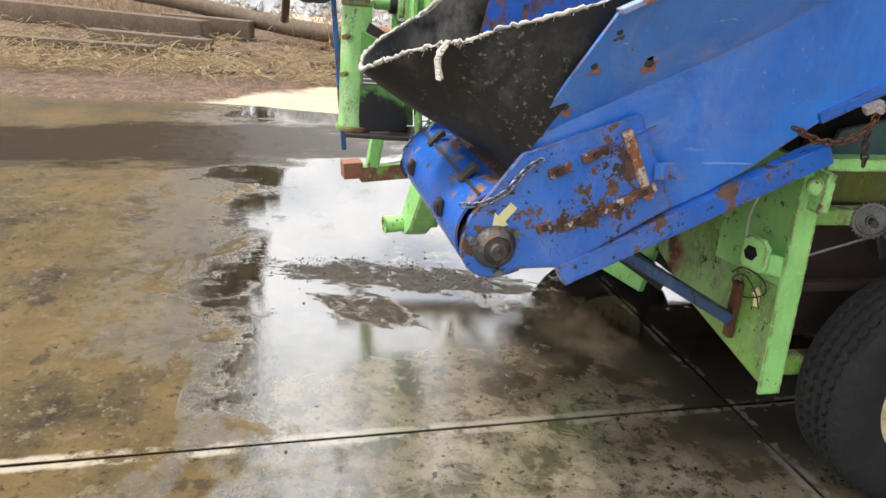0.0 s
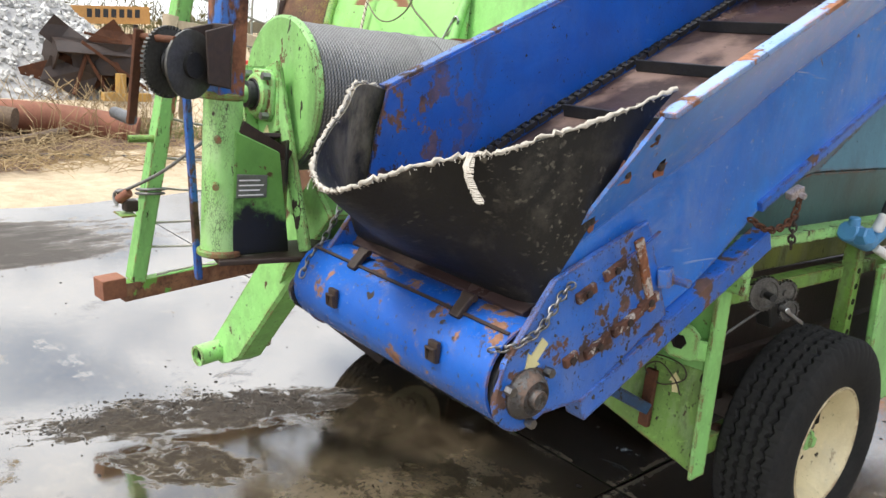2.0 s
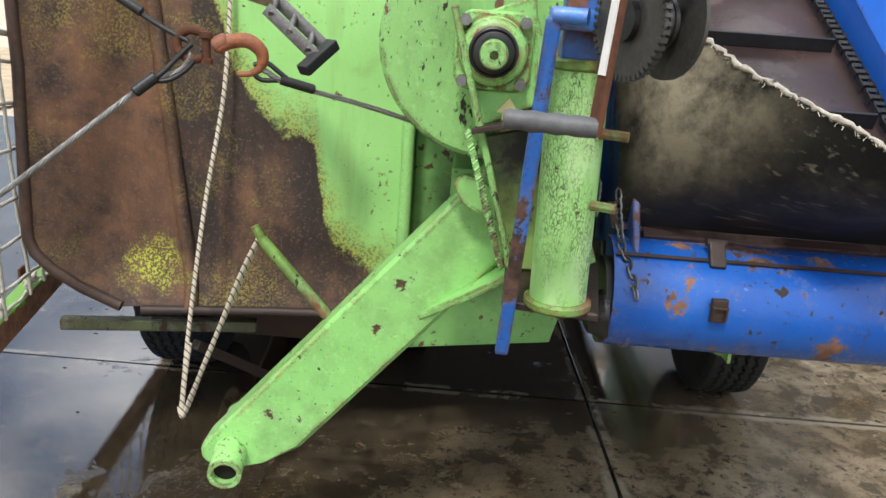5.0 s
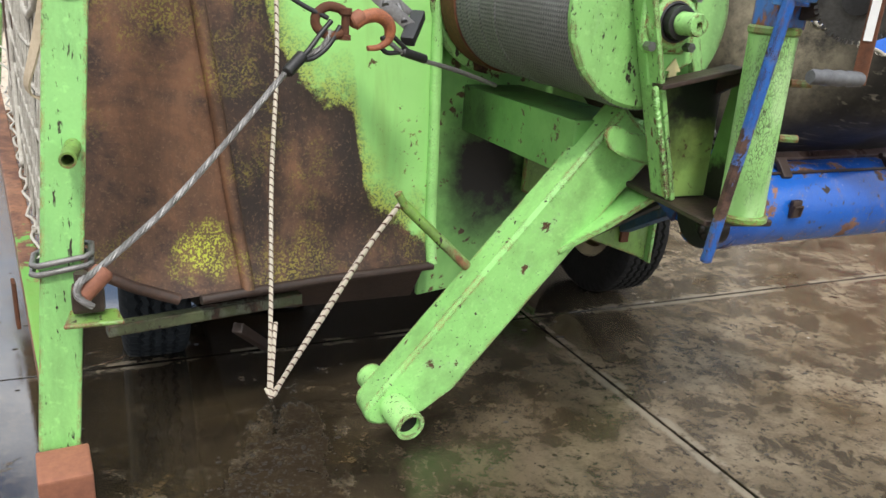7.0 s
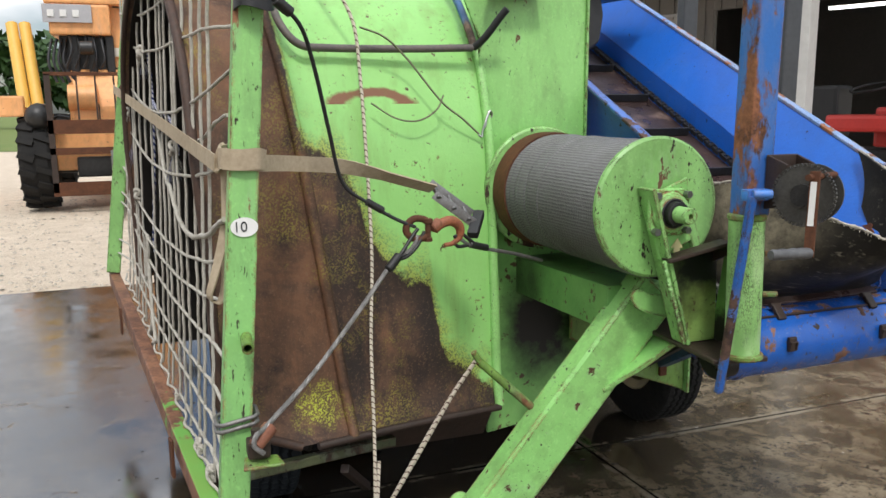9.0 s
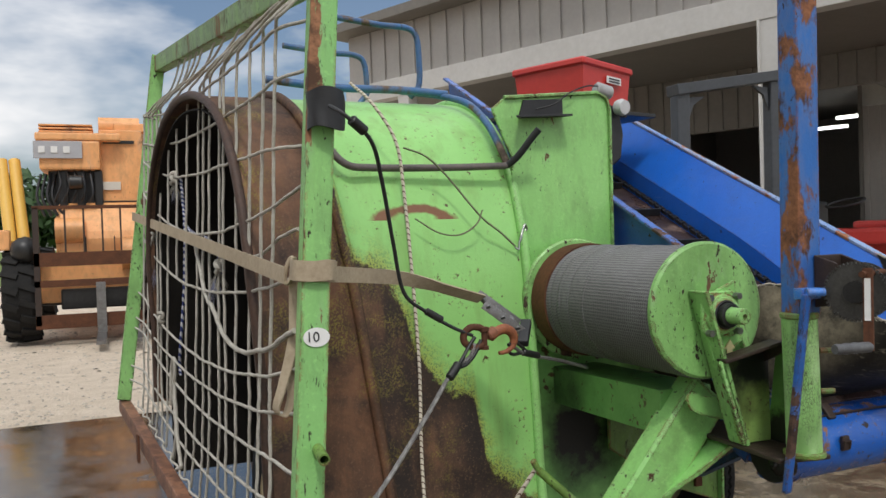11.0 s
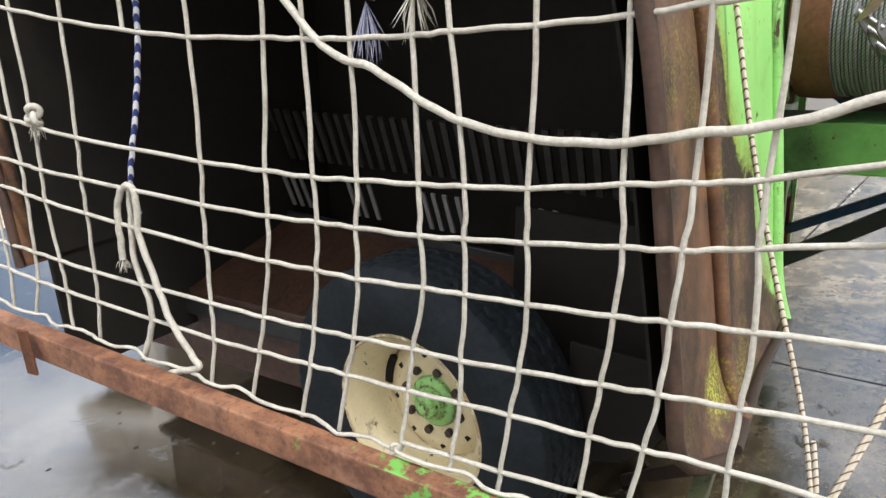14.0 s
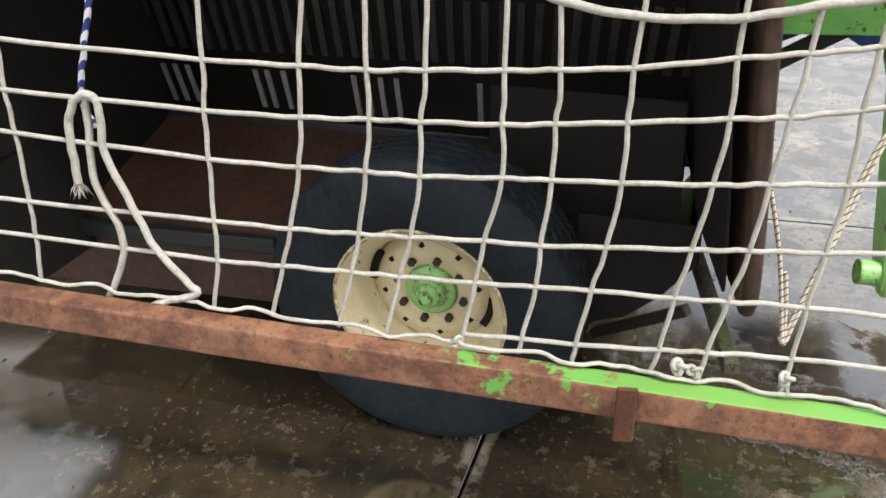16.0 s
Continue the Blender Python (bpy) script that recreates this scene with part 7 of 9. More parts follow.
# ---- ground ----
def wet_concrete():
    """Brown stained concrete: a standing film of water, tracked mud, painted shade under the machine, pale worn joints.
    """
    m, nt, bs = nodes_of("wet_stained_concrete")
    tc = nt.nodes.new("ShaderNodeTexCoord").outputs["Object"]
    sep = nt.nodes.new("ShaderNodeSeparateXYZ")
    nt.links.new(tc, sep.inputs[0])
    X, Y = sep.outputs["X"], sep.outputs["Y"]
    warp = arith(nt, "MULTIPLY", arith(nt, "SUBTRACT", noise_fac(nt, 1.5, 7, 0.6, 0, 1, tc), 0.5), 0.9)

    def span(value, a, b, lo=0.0, hi=1.0):
        r = nt.nodes.new("ShaderNodeMapRange")
        r.inputs["From Min"].default_value, r.inputs["From Max"].default_value = a, b
        r.inputs["To Min"].default_value, r.inputs["To Max"].default_value = lo, hi
        nt.links.new(value, r.inputs["Value"])
        return r.outputs["Result"]

    def fade(value, a, b):
        return span(arith(nt, "ADD", value, warp), a, b)

    def blot(x, y, turn, long, wide, ragged, nscale, soft=0.25):
        """A ragged patch, stretched along one direction."""
        at = nt.nodes.new("ShaderNodeMapping")
        at.vector_type = "TEXTURE"
        at.inputs["Location"].default_value, at.inputs["Rotation"].default_value, at.inputs["Scale"].default_value = (x, y, 0), (0, 0, turn), (long, wide, 1000)
        nt.links.new(tc, at.inputs["Vector"])
        ln = nt.nodes.new("ShaderNodeVectorMath")
        ln.operation = "LENGTH"
        nt.links.new(at.outputs["Vector"], ln.inputs[0])
        grain = nt.nodes.new("ShaderNodeMapping")
        grain.vector_type = "TEXTURE"
        grain.inputs["Rotation"].default_value, grain.inputs["Scale"].default_value = (0, 0, turn), (1.7, 0.7, 1)
        nt.links.new(tc, grain.inputs["Vector"])
        rag = arith(nt, "MULTIPLY", arith(nt, "SUBTRACT", noise_fac(nt, nscale, 9, 0.72, 0, 1, grain.outputs["Vector"]), 0.5), ragged)
        return span(arith(nt, "ADD", ln.outputs["Value"], rag), 1.0, 1.0 - soft)

    def over(fac, amount, tone, col):
        return mix(nt, arith(nt, "MULTIPLY", fac, amount), tone, col)

    tone = mix(nt, noise_fac(nt, 0.9, 8, 0.6, 0.35, 0.65, tc), (0.048, 0.035, 0.017), (0.110, 0.079, 0.039))
    # the slabs by the shed and in the front corner are paler
    pale = arith(nt, "MULTIPLY", fade(Y, -0.25, -0.6), fade(X, -1.6, -0.7))
    pale = arith(nt, "MULTIPLY", pale, fade(Y, -2.1, -1.4))
    pale = arith(nt, "MAXIMUM", arith(nt, "MULTIPLY", pale, 0.75), arith(nt, "MULTIPLY", fade(X, -0.45, 0.1), fade(Y, -2.3, -1.6)))
    tone = over(pale, 0.9, tone, (0.46, 0.375, 0.26))
    tone = over(noise_fac(nt, 3.2, 8, 0.7, 0.42, 0.68, tc), 0.9, tone, (0.060, 0.045, 0.029))
    tone = over(noise_fac(nt, 15, 6, 0.7, 0.5, 0.66, tc), 0.55, tone, (0.018, 0.014, 0.010))
    tone = over(noise_fac(nt, 42, 5, 0.7, 0.56, 0.64, tc), 0.6, tone, (0.22, 0.18, 0.13))
    # trodden dirt in blotches, and grit
    tone = over(noise_fac(nt, 6.5, 9, 0.72, 0.51, 0.56, tc, 0.4), 0.6, tone, (0.024, 0.018, 0.011))
    tone = over(noise_fac(nt, 11, 8, 0.7, 0.57, 0.61, tc), 0.6, tone, (0.21, 0.17, 0.115))
    tone = over(noise_fac(nt, 90, 3, 0.7, 0.58, 0.66, tc), 0.45, tone, (0.015, 0.012, 0.009))
    tone = over(noise_fac(nt, 24, 3, 0.55, 0.64, 0.67, tc), 0.8, tone, (0.012, 0.009, 0.007))
    # water stands in shallow hollows with sharp shores; the corner of the yard has dried
    dry = arith(nt, "ADD", span(arith(nt, "ADD", Y, arith(nt, "MULTIPLY", warp, 1.5)), -1.72, -2.05, 0.0, 0.62), span(Y, -2.0, -3.6, 0.0, 0.40))
    film = arith(nt, "SUBTRACT", noise_fac(nt, 0.85, 8, 0.62, 0.22, 0.44, tc, 0.5), dry)
    grain = noise_fac(nt, 9, 9, 0.74, 0.42, 0.52, tc)
    spot = noise_fac(nt, 2.4, 9, 0.70, 0.39, 0.43, tc, 0.6)
    wet = arith(nt, "MULTIPLY", arith(nt, "MULTIPLY", film, arith(nt, "ADD", arith(nt, "MULTIPLY", spot, 0.40), 0.60)), arith(nt, "ADD", arith(nt, "MULTIPLY", grain, 0.22), 0.85))
    # islands where the slab stands out of the water
    dry_spot = arith(nt, "MULTIPLY", noise_fac(nt, 3.3, 9, 0.72, 0.58, 0.66, tc, 0.3), 0.6)
    wet = arith(nt, "MULTIPLY", wet, arith(nt, "SUBTRACT", 1.0, dry_spot))
    cl = nt.nodes.new("ShaderNodeClamp")
    nt.links.new(span(wet, 0.24, 0.62), cl.inputs["Value"])
    wet = arith(nt, "MULTIPLY", cl.outputs["Result"], arith(nt, "SUBTRACT", 1.0, arith(nt, "MULTIPLY", pale, 0.55)))
    # brown silt where the film has dried off
    tone = mix(nt, arith(nt, "MULTIPLY", arith(nt, "SUBTRACT", 1.0, wet), noise_fac(nt, 1.7, 8, 0.66, 0.36, 0.60, tc)), tone, (0.128, 0.085, 0.034))
    tone = over(noise_fac(nt, 20, 7, 0.74, 0.56, 0.63, tc), 0.9, tone, (0.026, 0.020, 0.014))
    tone = over(noise_fac(nt, 4.2, 7, 0.62, 0.60, 0.64, tc), 0.7, tone, (0.030, 0.022, 0.014))
    # the shade beneath the machine, put into the slab's colour
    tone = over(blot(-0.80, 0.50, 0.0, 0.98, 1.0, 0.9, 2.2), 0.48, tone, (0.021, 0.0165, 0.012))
    # pale worn strips along the joints
    jx = arith(nt, "ADD", arith(nt, "ADD", X, arith(nt, "MULTIPLY", Y, 0.05)), 0.571)
    jy = arith(nt, "ADD", Y, 0.22)
    for gap_at, side in ((jx, 1), (jx, -1), (jy, 1), (jy, -1)):
        d = arith(nt, "MULTIPLY", gap_at, side)
        strip = arith(nt, "MULTIPLY", span(d, 0.006, 0.010), span(arith(nt, "ADD", d, arith(nt, "MULTIPLY", noise_fac(nt, 14 + side, 6, 0.7, 0, 1, tc), 0.05)), 0.066, 0.050))
        tone = over(arith(nt, "MULTIPLY", strip, noise_fac(nt, 3.1 + side, 6, 0.7, 0.46, 0.52, tc)), 0.8, tone, (0.40, 0.345, 0.26))
    line = arith(nt, "MINIMUM", arith(nt, "ABSOLUTE", jx), arith(nt, "ABSOLUTE", jy))
    tone = over(span(arith(nt, "ADD", line, arith(nt, "MULTIPLY", noise_fac(nt, 30, 5, 0.7, 0, 1, tc), 0.006)), 0.0105, 0.0075), 0.8, tone, (0.016, 0.012, 0.009))
    # dragged mud: one smear below the conveyor, a broad band in front of the bank, scraps between
    smear = blot(-1.76, -1.18, 1.36, 0.62, 0.17, 2.2, 9)
    smear = arith(nt, "MAXIMUM", smear, blot(-1.42, -1.40, 0.9, 0.26, 0.14, 2.4, 8))
    band = blot(-4.35, -2.45, 1.75, 2.1, 0.75, 1.6, 3.2)
    band = arith(nt, "MULTIPLY", band, noise_fac(nt, 7, 9, 0.74, 0.30, 0.38, tc, 0.6))
    # the mud lies in flecks and drag lines with water between them
    smear = arith(nt, "MULTIPLY", smear, arith(nt, "MAXIMUM", noise_fac(nt, 16, 8, 0.74, 0.44, 0.52, tc, 0.8), arith(nt, "MULTIPLY", noise_fac(nt, 5, 6, 0.6, 0.46, 0.56, tc), 0.85)))
    smear = arith(nt, "MAXIMUM", smear, band)
    tone = over(smear, 0.9, tone, (0.030, 0.021, 0.013))
    wet = arith(nt, "MULTIPLY", wet, arith(nt, "SUBTRACT", 1.0, arith(nt, "MULTIPLY", span(smear, 0.0, 0.4), 0.97)))
    damp = mix(nt, arith(nt, "MULTIPLY", wet, 0.45), tone, (0.014, 0.011, 0.008))
    nt.links.new(damp, bs.inputs["Base Color"])
    # behind the net the film is thin and lies dull
    dull = arith(nt, "MULTIPLY", arith(nt, "MULTIPLY", span(Y, -0.9, 0.3), span(X, -2.1, -2.5)), arith(nt, "ADD", arith(nt, "MULTIPLY", noise_fac(nt, 2.6, 8, 0.66, 0.40, 0.58, tc), 0.6), 0.4))
    rough = arith(nt, "MAXIMUM", span(wet, 0.0, 1.0, 0.42, 0.02), arith(nt, "MULTIPLY", dull, 0.27))
    nt.links.new(arith(nt, "MAXIMUM", rough, arith(nt, "MULTIPLY", smear, 0.5)), bs.inputs["Roughness"])
    h = arith(nt, "MULTIPLY", noise_fac(nt, 38, 8, 0.72, 0.2, 0.8, tc), arith(nt, "SUBTRACT", 1.04, wet))
    h = arith(nt, "ADD", h, arith(nt, "MULTIPLY", noise_fac(nt, 5, 4, 0.5, 0.2, 0.8, tc), 0.10))
    h = arith(nt, "ADD", h, arith(nt, "MULTIPLY", smear, 0.8))
    bs.inputs["IOR"].default_value = 2.2
    # a water film: hardly any gloss looking down, a mirror at a low angle
    fr = nt.nodes.new("ShaderNodeFresnel")
    fr.inputs["IOR"].default_value = 1.33
    gl = arith(nt, "MULTIPLY", fr.outputs["Fac"], 14.0)
    nt.links.new(arith(nt, "MINIMUM", arith(nt, "ADD", arith(nt, "MULTIPLY", arith(nt, "ADD", arith(nt, "MULTIPLY", wet, 0.9), arith(nt, "SUBTRACT", 0.012, arith(nt, "MULTIPLY", smear, 0.011))), gl), 0.01), 1.0), bs.inputs["Specular IOR Level"])
    bump(nt, bs, h, 0.22, 0.006)
    return m


def bank_material():
    """Pale sand at the slab's edge, brown mulch further out."""
    m, nt, bs = nodes_of("sand_and_mulch")
    tc = nt.nodes.new("ShaderNodeTexCoord").outputs["Object"]
    sep = nt.nodes.new("ShaderNodeSeparateXYZ")
    nt.links.new(tc, sep.inputs[0])
    e = arith(nt, "ADD", arith(nt, "ADD", sep.outputs["X"], 7.25), arith(nt, "MULTIPLY", arith(nt, "SUBTRACT", noise_fac(nt, 1.3, 7, 0.6, 0, 1, tc), 0.5), 1.3))
    e = arith(nt, "ADD", e, arith(nt, "MULTIPLY", arith(nt, "ADD", sep.outputs["Y"], 0.6), 0.75))
    r = nt.nodes.new("ShaderNodeMapRange")
    r.inputs["From Min"].default_value, r.inputs["From Max"].default_value = -0.1, 0.12
    nt.links.new(e, r.inputs["Value"])
    # open sand again behind the strip of mulch
    far = nt.nodes.new("ShaderNodeMapRange")
    far.inputs["From Min"].default_value, far.inputs["From Max"].default_value = 12.2, 13.2
    nt.links.new(arith(nt, "ADD", arith(nt, "SUBTRACT", arith(nt, "MULTIPLY", sep.outputs["Y"], 0.8), sep.outputs["X"]), arith(nt, "MULTIPLY", arith(nt, "SUBTRACT", noise_fac(nt, 0.8, 7, 0.65, 0, 1, tc), 0.5), 5.0)), far.inputs["Value"])
    sandy = arith(nt, "MAXIMUM", r.outputs["Result"], far.outputs["Result"])
    sand = mix(nt, noise_fac(nt, 5, 8, 0.7, 0.35, 0.65, tc), (0.62, 0.50, 0.34), (0.44, 0.34, 0.22))
    mulch = mix(nt, noise_fac(nt, 7, 9, 0.72, 0.35, 0.62, tc), (0.055, 0.030, 0.018), (0.17, 0.10, 0.055))
    mulch = mix(nt, noise_fac(nt, 30, 6, 0.7, 0.58, 0.64, tc), mulch, (0.34, 0.25, 0.155))
    nt.links.new(mix(nt, sandy, mulch, sand), bs.inputs["Base Color"])
    bs.inputs["Roughness"].default_value = 0.9
    bump(nt, bs, noise_fac(nt, 12, 9, 0.7, 0.2, 0.8, tc), 0.8, 0.03)
    return m


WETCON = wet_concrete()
BANK = bank_material()
GRAVEL_FLAT = plain("pale_gravel_yard", (0.80, 0.69, 0.56), (0.54, 0.44, 0.33), 0.9, 0, 4.0, 0.9, 0.03, 26)
STRAW = plain("dry_straw", (0.42, 0.32, 0.18), (0.26, 0.18, 0.09), 0.9, 0, 9, 0.3)
WOOD_OLD = plain("weathered_timber", (0.20, 0.145, 0.10), (0.085, 0.06, 0.042), 0.85, 0, 4, 0.6, 0.008, 25)
STONE = plain("pale_grey_crushed_stone", (0.46, 0.45, 0.43), (0.26, 0.25, 0.24), 0.85, 0, 3, 0.6, 0.01, 20)
LEAF = plain("green_leaves", (0.045, 0.095, 0.022), (0.02, 0.05, 0.012), 0.6, 0, 0.6, 0.2)
LEAF_LIGHT = plain("yellow_green_leaves", (0.12, 0.18, 0.055), (0.05, 0.085, 0.025), 0.6, 0, 1.5, 0.2)
LEAF_DARK = plain("dark_green_leaves", (0.016, 0.034, 0.012), (0.007, 0.016, 0.006), 0.7, 0, 0.6, 0.2)
BARK = plain("grey_bark", (0.09, 0.065, 0.045), (0.045, 0.033, 0.025), 0.9, 0, 5, 0.6, 0.01, 20)
FIELD = plain("long_green_grass", (0.12, 0.19, 0.05), (0.20, 0.22, 0.08), 0.9, 0, 0.4, 0.5, 0.05, 4)

JX, JY = [-6.6, -0.56, 5.4, 9.0], [-9.0, -4.7, -0.22, 4.4]
gap = 0.004
floor = thing("floor", (0, 0, 0), "wet stained concrete yard cast in large slabs", "floor", "", "structure")
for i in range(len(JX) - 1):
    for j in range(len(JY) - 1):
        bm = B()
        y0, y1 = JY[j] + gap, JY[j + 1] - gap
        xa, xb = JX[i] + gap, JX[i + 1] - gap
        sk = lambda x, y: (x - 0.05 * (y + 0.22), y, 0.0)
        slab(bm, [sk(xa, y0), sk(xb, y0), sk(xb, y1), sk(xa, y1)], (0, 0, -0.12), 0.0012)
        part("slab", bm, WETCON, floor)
bm = B()
bm.faces.new([bm.verts.new((x, y, -0.06)) for x, y in ((-500, -500), (500, -500), (500, 700), (-500, 700))])
ground = part("ground", bm, GRAVEL_FLAT)
tagged(ground, "pale gravel yard reaching to the horizon", "ground", "", "structure")
bm = B()
rows = []
for i in range(61):
    x = -5.75 - 16.0 * (i / 60) ** 1.5
    row = []
    for j in range(91):
        y = -10 + 20 * j / 90
        e = min(1, i / 8)
        z = -0.03 + 0.044 * min(1, i / 3) + e * (0.012 + 0.04 * noise.noise(V(x * 0.8, y * 0.8, 0)) + 0.035 * noise.noise(V(x * 3, y * 3, 4)) + 0.02 * max(0, -x - 7.5) * (1 if y < 0 else 0.4))
        row.append((x + 0.55 * noise.noise(V(0, y * 0.55, 2)) * (1 - i / 60), y, z))
    rows.append(row)
loft(bm, rows)
bank = part("dirt_bank", bm, BANK, None, "", 60)
tagged(bank, "pale sand and brown mulch beside the slab", "ground", "", "structure")
bm = B()
bm.faces.new([bm.verts.new((x, y, -0.045)) for x, y in ((-300, 34), (300, 34), (300, 400), (-300, 400))])
field = part("grass_field", bm, FIELD)
tagged(field, "long green grass field beyond the yard", "field", "", "structure")

# mud crumbs on the slab near the nose
random.seed(21)
bm = B()
for k in range(1100):
    a = rnd(0, 1)
    x = lerp(-1.86, -1.58, a) - 0.16 * math.sin(a * 3.1) + random.gauss(0, 0.07)
    y = lerp(-1.75, -0.75, a) + random.gauss(0, 0.07)
    s = rnd(0.0012, 0.0038) * (2.0 if random.random() < 0.08 else 1)
    m4 = Matrix.Translation((x, y, s * 0.15)) @ Matrix.Diagonal((s * rnd(0.8, 2.2), s * rnd(0.8, 1.6), s * 0.5, 1))
    bmesh.ops.create_icosphere(bm, subdivisions=1, radius=1, matrix=m4 @ pose(0, 0, 0, 0, 0, rnd(0, 360)))
for k in range(500):
    x, y = rnd(-6.0, 2.5), rnd(-4.5, 1.5)
    s = rnd(0.002, 0.006)
    m4 = Matrix.Translation((x, y, s * 0.15)) @ Matrix.Diagonal((s * rnd(0.8, 2.6), s * rnd(0.8, 1.6), s * 0.4, 1))
    bmesh.ops.create_icosphere(bm, subdivisions=1, radius=1, matrix=m4)
mud = part("mud_crumbs", bm, plain("dark_wet_mud", (0.018, 0.014, 0.011), (0.032, 0.025, 0.018), 0.6))
tagged(mud, "dark crumbs of wet mud strewn on the slab", "mud", "", "stuff")


# ---- things beyond the slab ----
def foliage(bm, centre, rad, n, size):
    c = Vector(centre)
    for k in range(n):
        while True:
            p = V(rnd(-1, 1), rnd(-1, 1), rnd(-1, 1))
            if 0.25 < p.length < 1:
                break
        p = c + V(p.x * rad[0], p.y * rad[1], p.z * rad[2])
        u = V(rnd(-1, 1), rnd(-1, 1), rnd(-1, 1)).normalized()
        v = u.orthogonal().normalized()
        s = size * rnd(0.5, 1.3)
        bm.faces.new([bm.verts.new(p + u * (s * a) + v * (s * b)) for a, b in ((-1, 0), (0, -0.55), (1, 0), (0, 0.55))])


def tree(at, h, r, leaf, n=420, size=0.35, label="leafy green tree"):
    x, y = at
    t = thing("tree", (x, y, -0.06), label, "tree")
    bm = B()
    tube(bm, smooth_line([(x, y, -0.1), (x + rnd(-.2, .2), y + rnd(-.2, .2), h * 0.3), (x + rnd(-.4, .4), y + rnd(-.4, .4), h * 0.62)], 4), h * 0.022, 8, taper=lambda s: 1.3 - 0.8 * s)
    for k in range(5):
        a = rnd(0, 6.28)
        z0 = h * rnd(0.25, 0.5)
        tube(bm, smooth_line([(x, y, z0), (x + math.cos(a) * r * 0.4, y + math.sin(a) * r * 0.4, z0 + h * 0.12), (x + math.cos(a) * r * 0.75, y + math.sin(a) * r * 0.75, z0 + h * 0.28)], 3), h * 0.010, 6, taper=lambda s: 1.2 - 0.9 * s)
    part("trunk", bm, BARK, t, "", 60)
    bm = B()
    for k in range(13):
        a, q = rnd(0, 6.28), rnd(0, 0.75) * r
        z = h * rnd(0.3, 0.92)
        rr = r * rnd(0.3, 0.55)
        foliage(bm, (x + math.cos(a) * q, y + math.sin(a) * q, z), (rr, rr, rr * 0.8), n // 9, size)
    part("crown", bm, leaf, t)
    return t


random.seed(33)
for k in range(9):
    tree((-26 - rnd(0, 6), -3.6 - k * 2.5 + rnd(-.6, .6)), rnd(20, 24), rnd(2.8, 3.6), LEAF_DARK, 1900, 0.5, "dark green tree behind the stone heap")
for k in range(8):
    tree((-52 + k * 7.5 + rnd(-2, 2), 92 + rnd(-8, 8)), rnd(8, 11), rnd(4, 5.5), LEAF, 700, 0.7, "far green tree at the field's edge")
for k in range(5):
    tree((15 + rnd(-1, 3), 3.5 + k * 2.6), rnd(5, 7), rnd(2.0, 2.6), LEAF_LIGHT, 5200, 0.10, "green tree behind the shed")

# dark undergrowth at the foot of the wood
random.seed(35)
bm = B()
for k in range(90):
    y = rnd(-26, -1.5)
    foliage(bm, (-25 + rnd(-2, 1.5), y, rnd(0.3, 5.5)), (1.5, 1.5, 1.2), 60, 0.3)
under = part("undergrowth", bm, LEAF_DARK)
tagged(under, "dark dense undergrowth at the wood's edge", "bushes", "", "stuff")
# loose stones on the gravel yard
bm = B()
for k in range(2600):
    x, y = rnd(-8, 1), 4.5 + 9 * random.random() ** 1.6
    q = rnd(0.008, 0.03)
    m4 = Matrix.Translation((x, y, -0.06 + q * 0.2)) @ pose(0, 0, 0, rnd(0, 30), 0, rnd(0, 360)) @ Matrix.Diagonal((q * rnd(0.8, 1.6), q, q * 0.6, 1))
    vs = [bm.verts.new(m4 @ V(*p)) for p in ((1, 0, 0), (0, 1, 0), (-1, 0, 0), (0, -1, 0), (0, 0, 1))]
    for i in range(4):
        bm.faces.new((vs[i], vs[(i + 1) % 4], vs[4]))
pebbles = part("loose_gravel", bm, plain("pale_pebbles", (0.62, 0.56, 0.47), (0.30, 0.25, 0.20), 0.9, 0, 9))
tagged(pebbles, "loose pale stones on the gravel yard", "gravel", "", "stuff")

# heap of crushed stone
random.seed(8)
bm = B()
HC, HR, HH = V(-18.4, 0.1, 0), 4.7, 3.3


def heap_z(x, y):
    d = math.hypot((x - HC.x), (y - HC.y) * 0.92) / HR
    return HH * max(0, 1 - d) ** 0.95 + 0.12 * noise.noise(V(x, y, 0)) * min(1, max(0, 1.1 - d) * 4)


rows = []
for i in range(41):
    q = HR * 1.03 * i / 40
    rows.append([(HC.x + q * math.cos(a), HC.y + q / 0.92 * math.sin(a), heap_z(HC.x + q * math.cos(a), HC.y + q / 0.92 * math.sin(a)) - (0.08 if i == 40 else 0)) for a in [2 * math.pi * k / 72 for k in range(73)]])
loft(bm, rows)
heap = part("stone_heap", bm, STONE, None, "", 60)
tagged(heap, "tall heap of pale grey crushed stone", "heap", "", "structure")
verts, faces = [], []
tpl = [V(1, 0, 0), V(-1, 0, 0), V(0, 1, 0), V(0, -1, 0), V(0, 0, 1), V(0, 0, -1)]
tf = [(0, 2, 4), (2, 1, 4), (1, 3, 4), (3, 0, 4), (2, 0, 5), (1, 2, 5), (3, 1, 5), (0, 3, 5)]
for k in range(6500):
    a, q = rnd(-2.7, 2.7) + math.pi * 0, HR * math.sqrt(rnd(0, 1.06))
    x, y = HC.x + q * math.cos(a), HC.y + q * math.sin(a)
    s = rnd(0.03, 0.085)
    e = Euler((rnd(0, 3), rnd(0, 3), rnd(0, 3))).to_matrix()
    b = len(verts)
    for v in tpl:
        w = e @ V(v.x * s * rnd(.7, 1.3), v.y * s * rnd(.7, 1.3), v.z * s * rnd(.6, 1))
        verts.append((x + w.x, y + w.y, max(0.0, heap_z(x, y)) + w.z + 0.02))
    faces += [tuple(b + i for i in f) for f in tf]
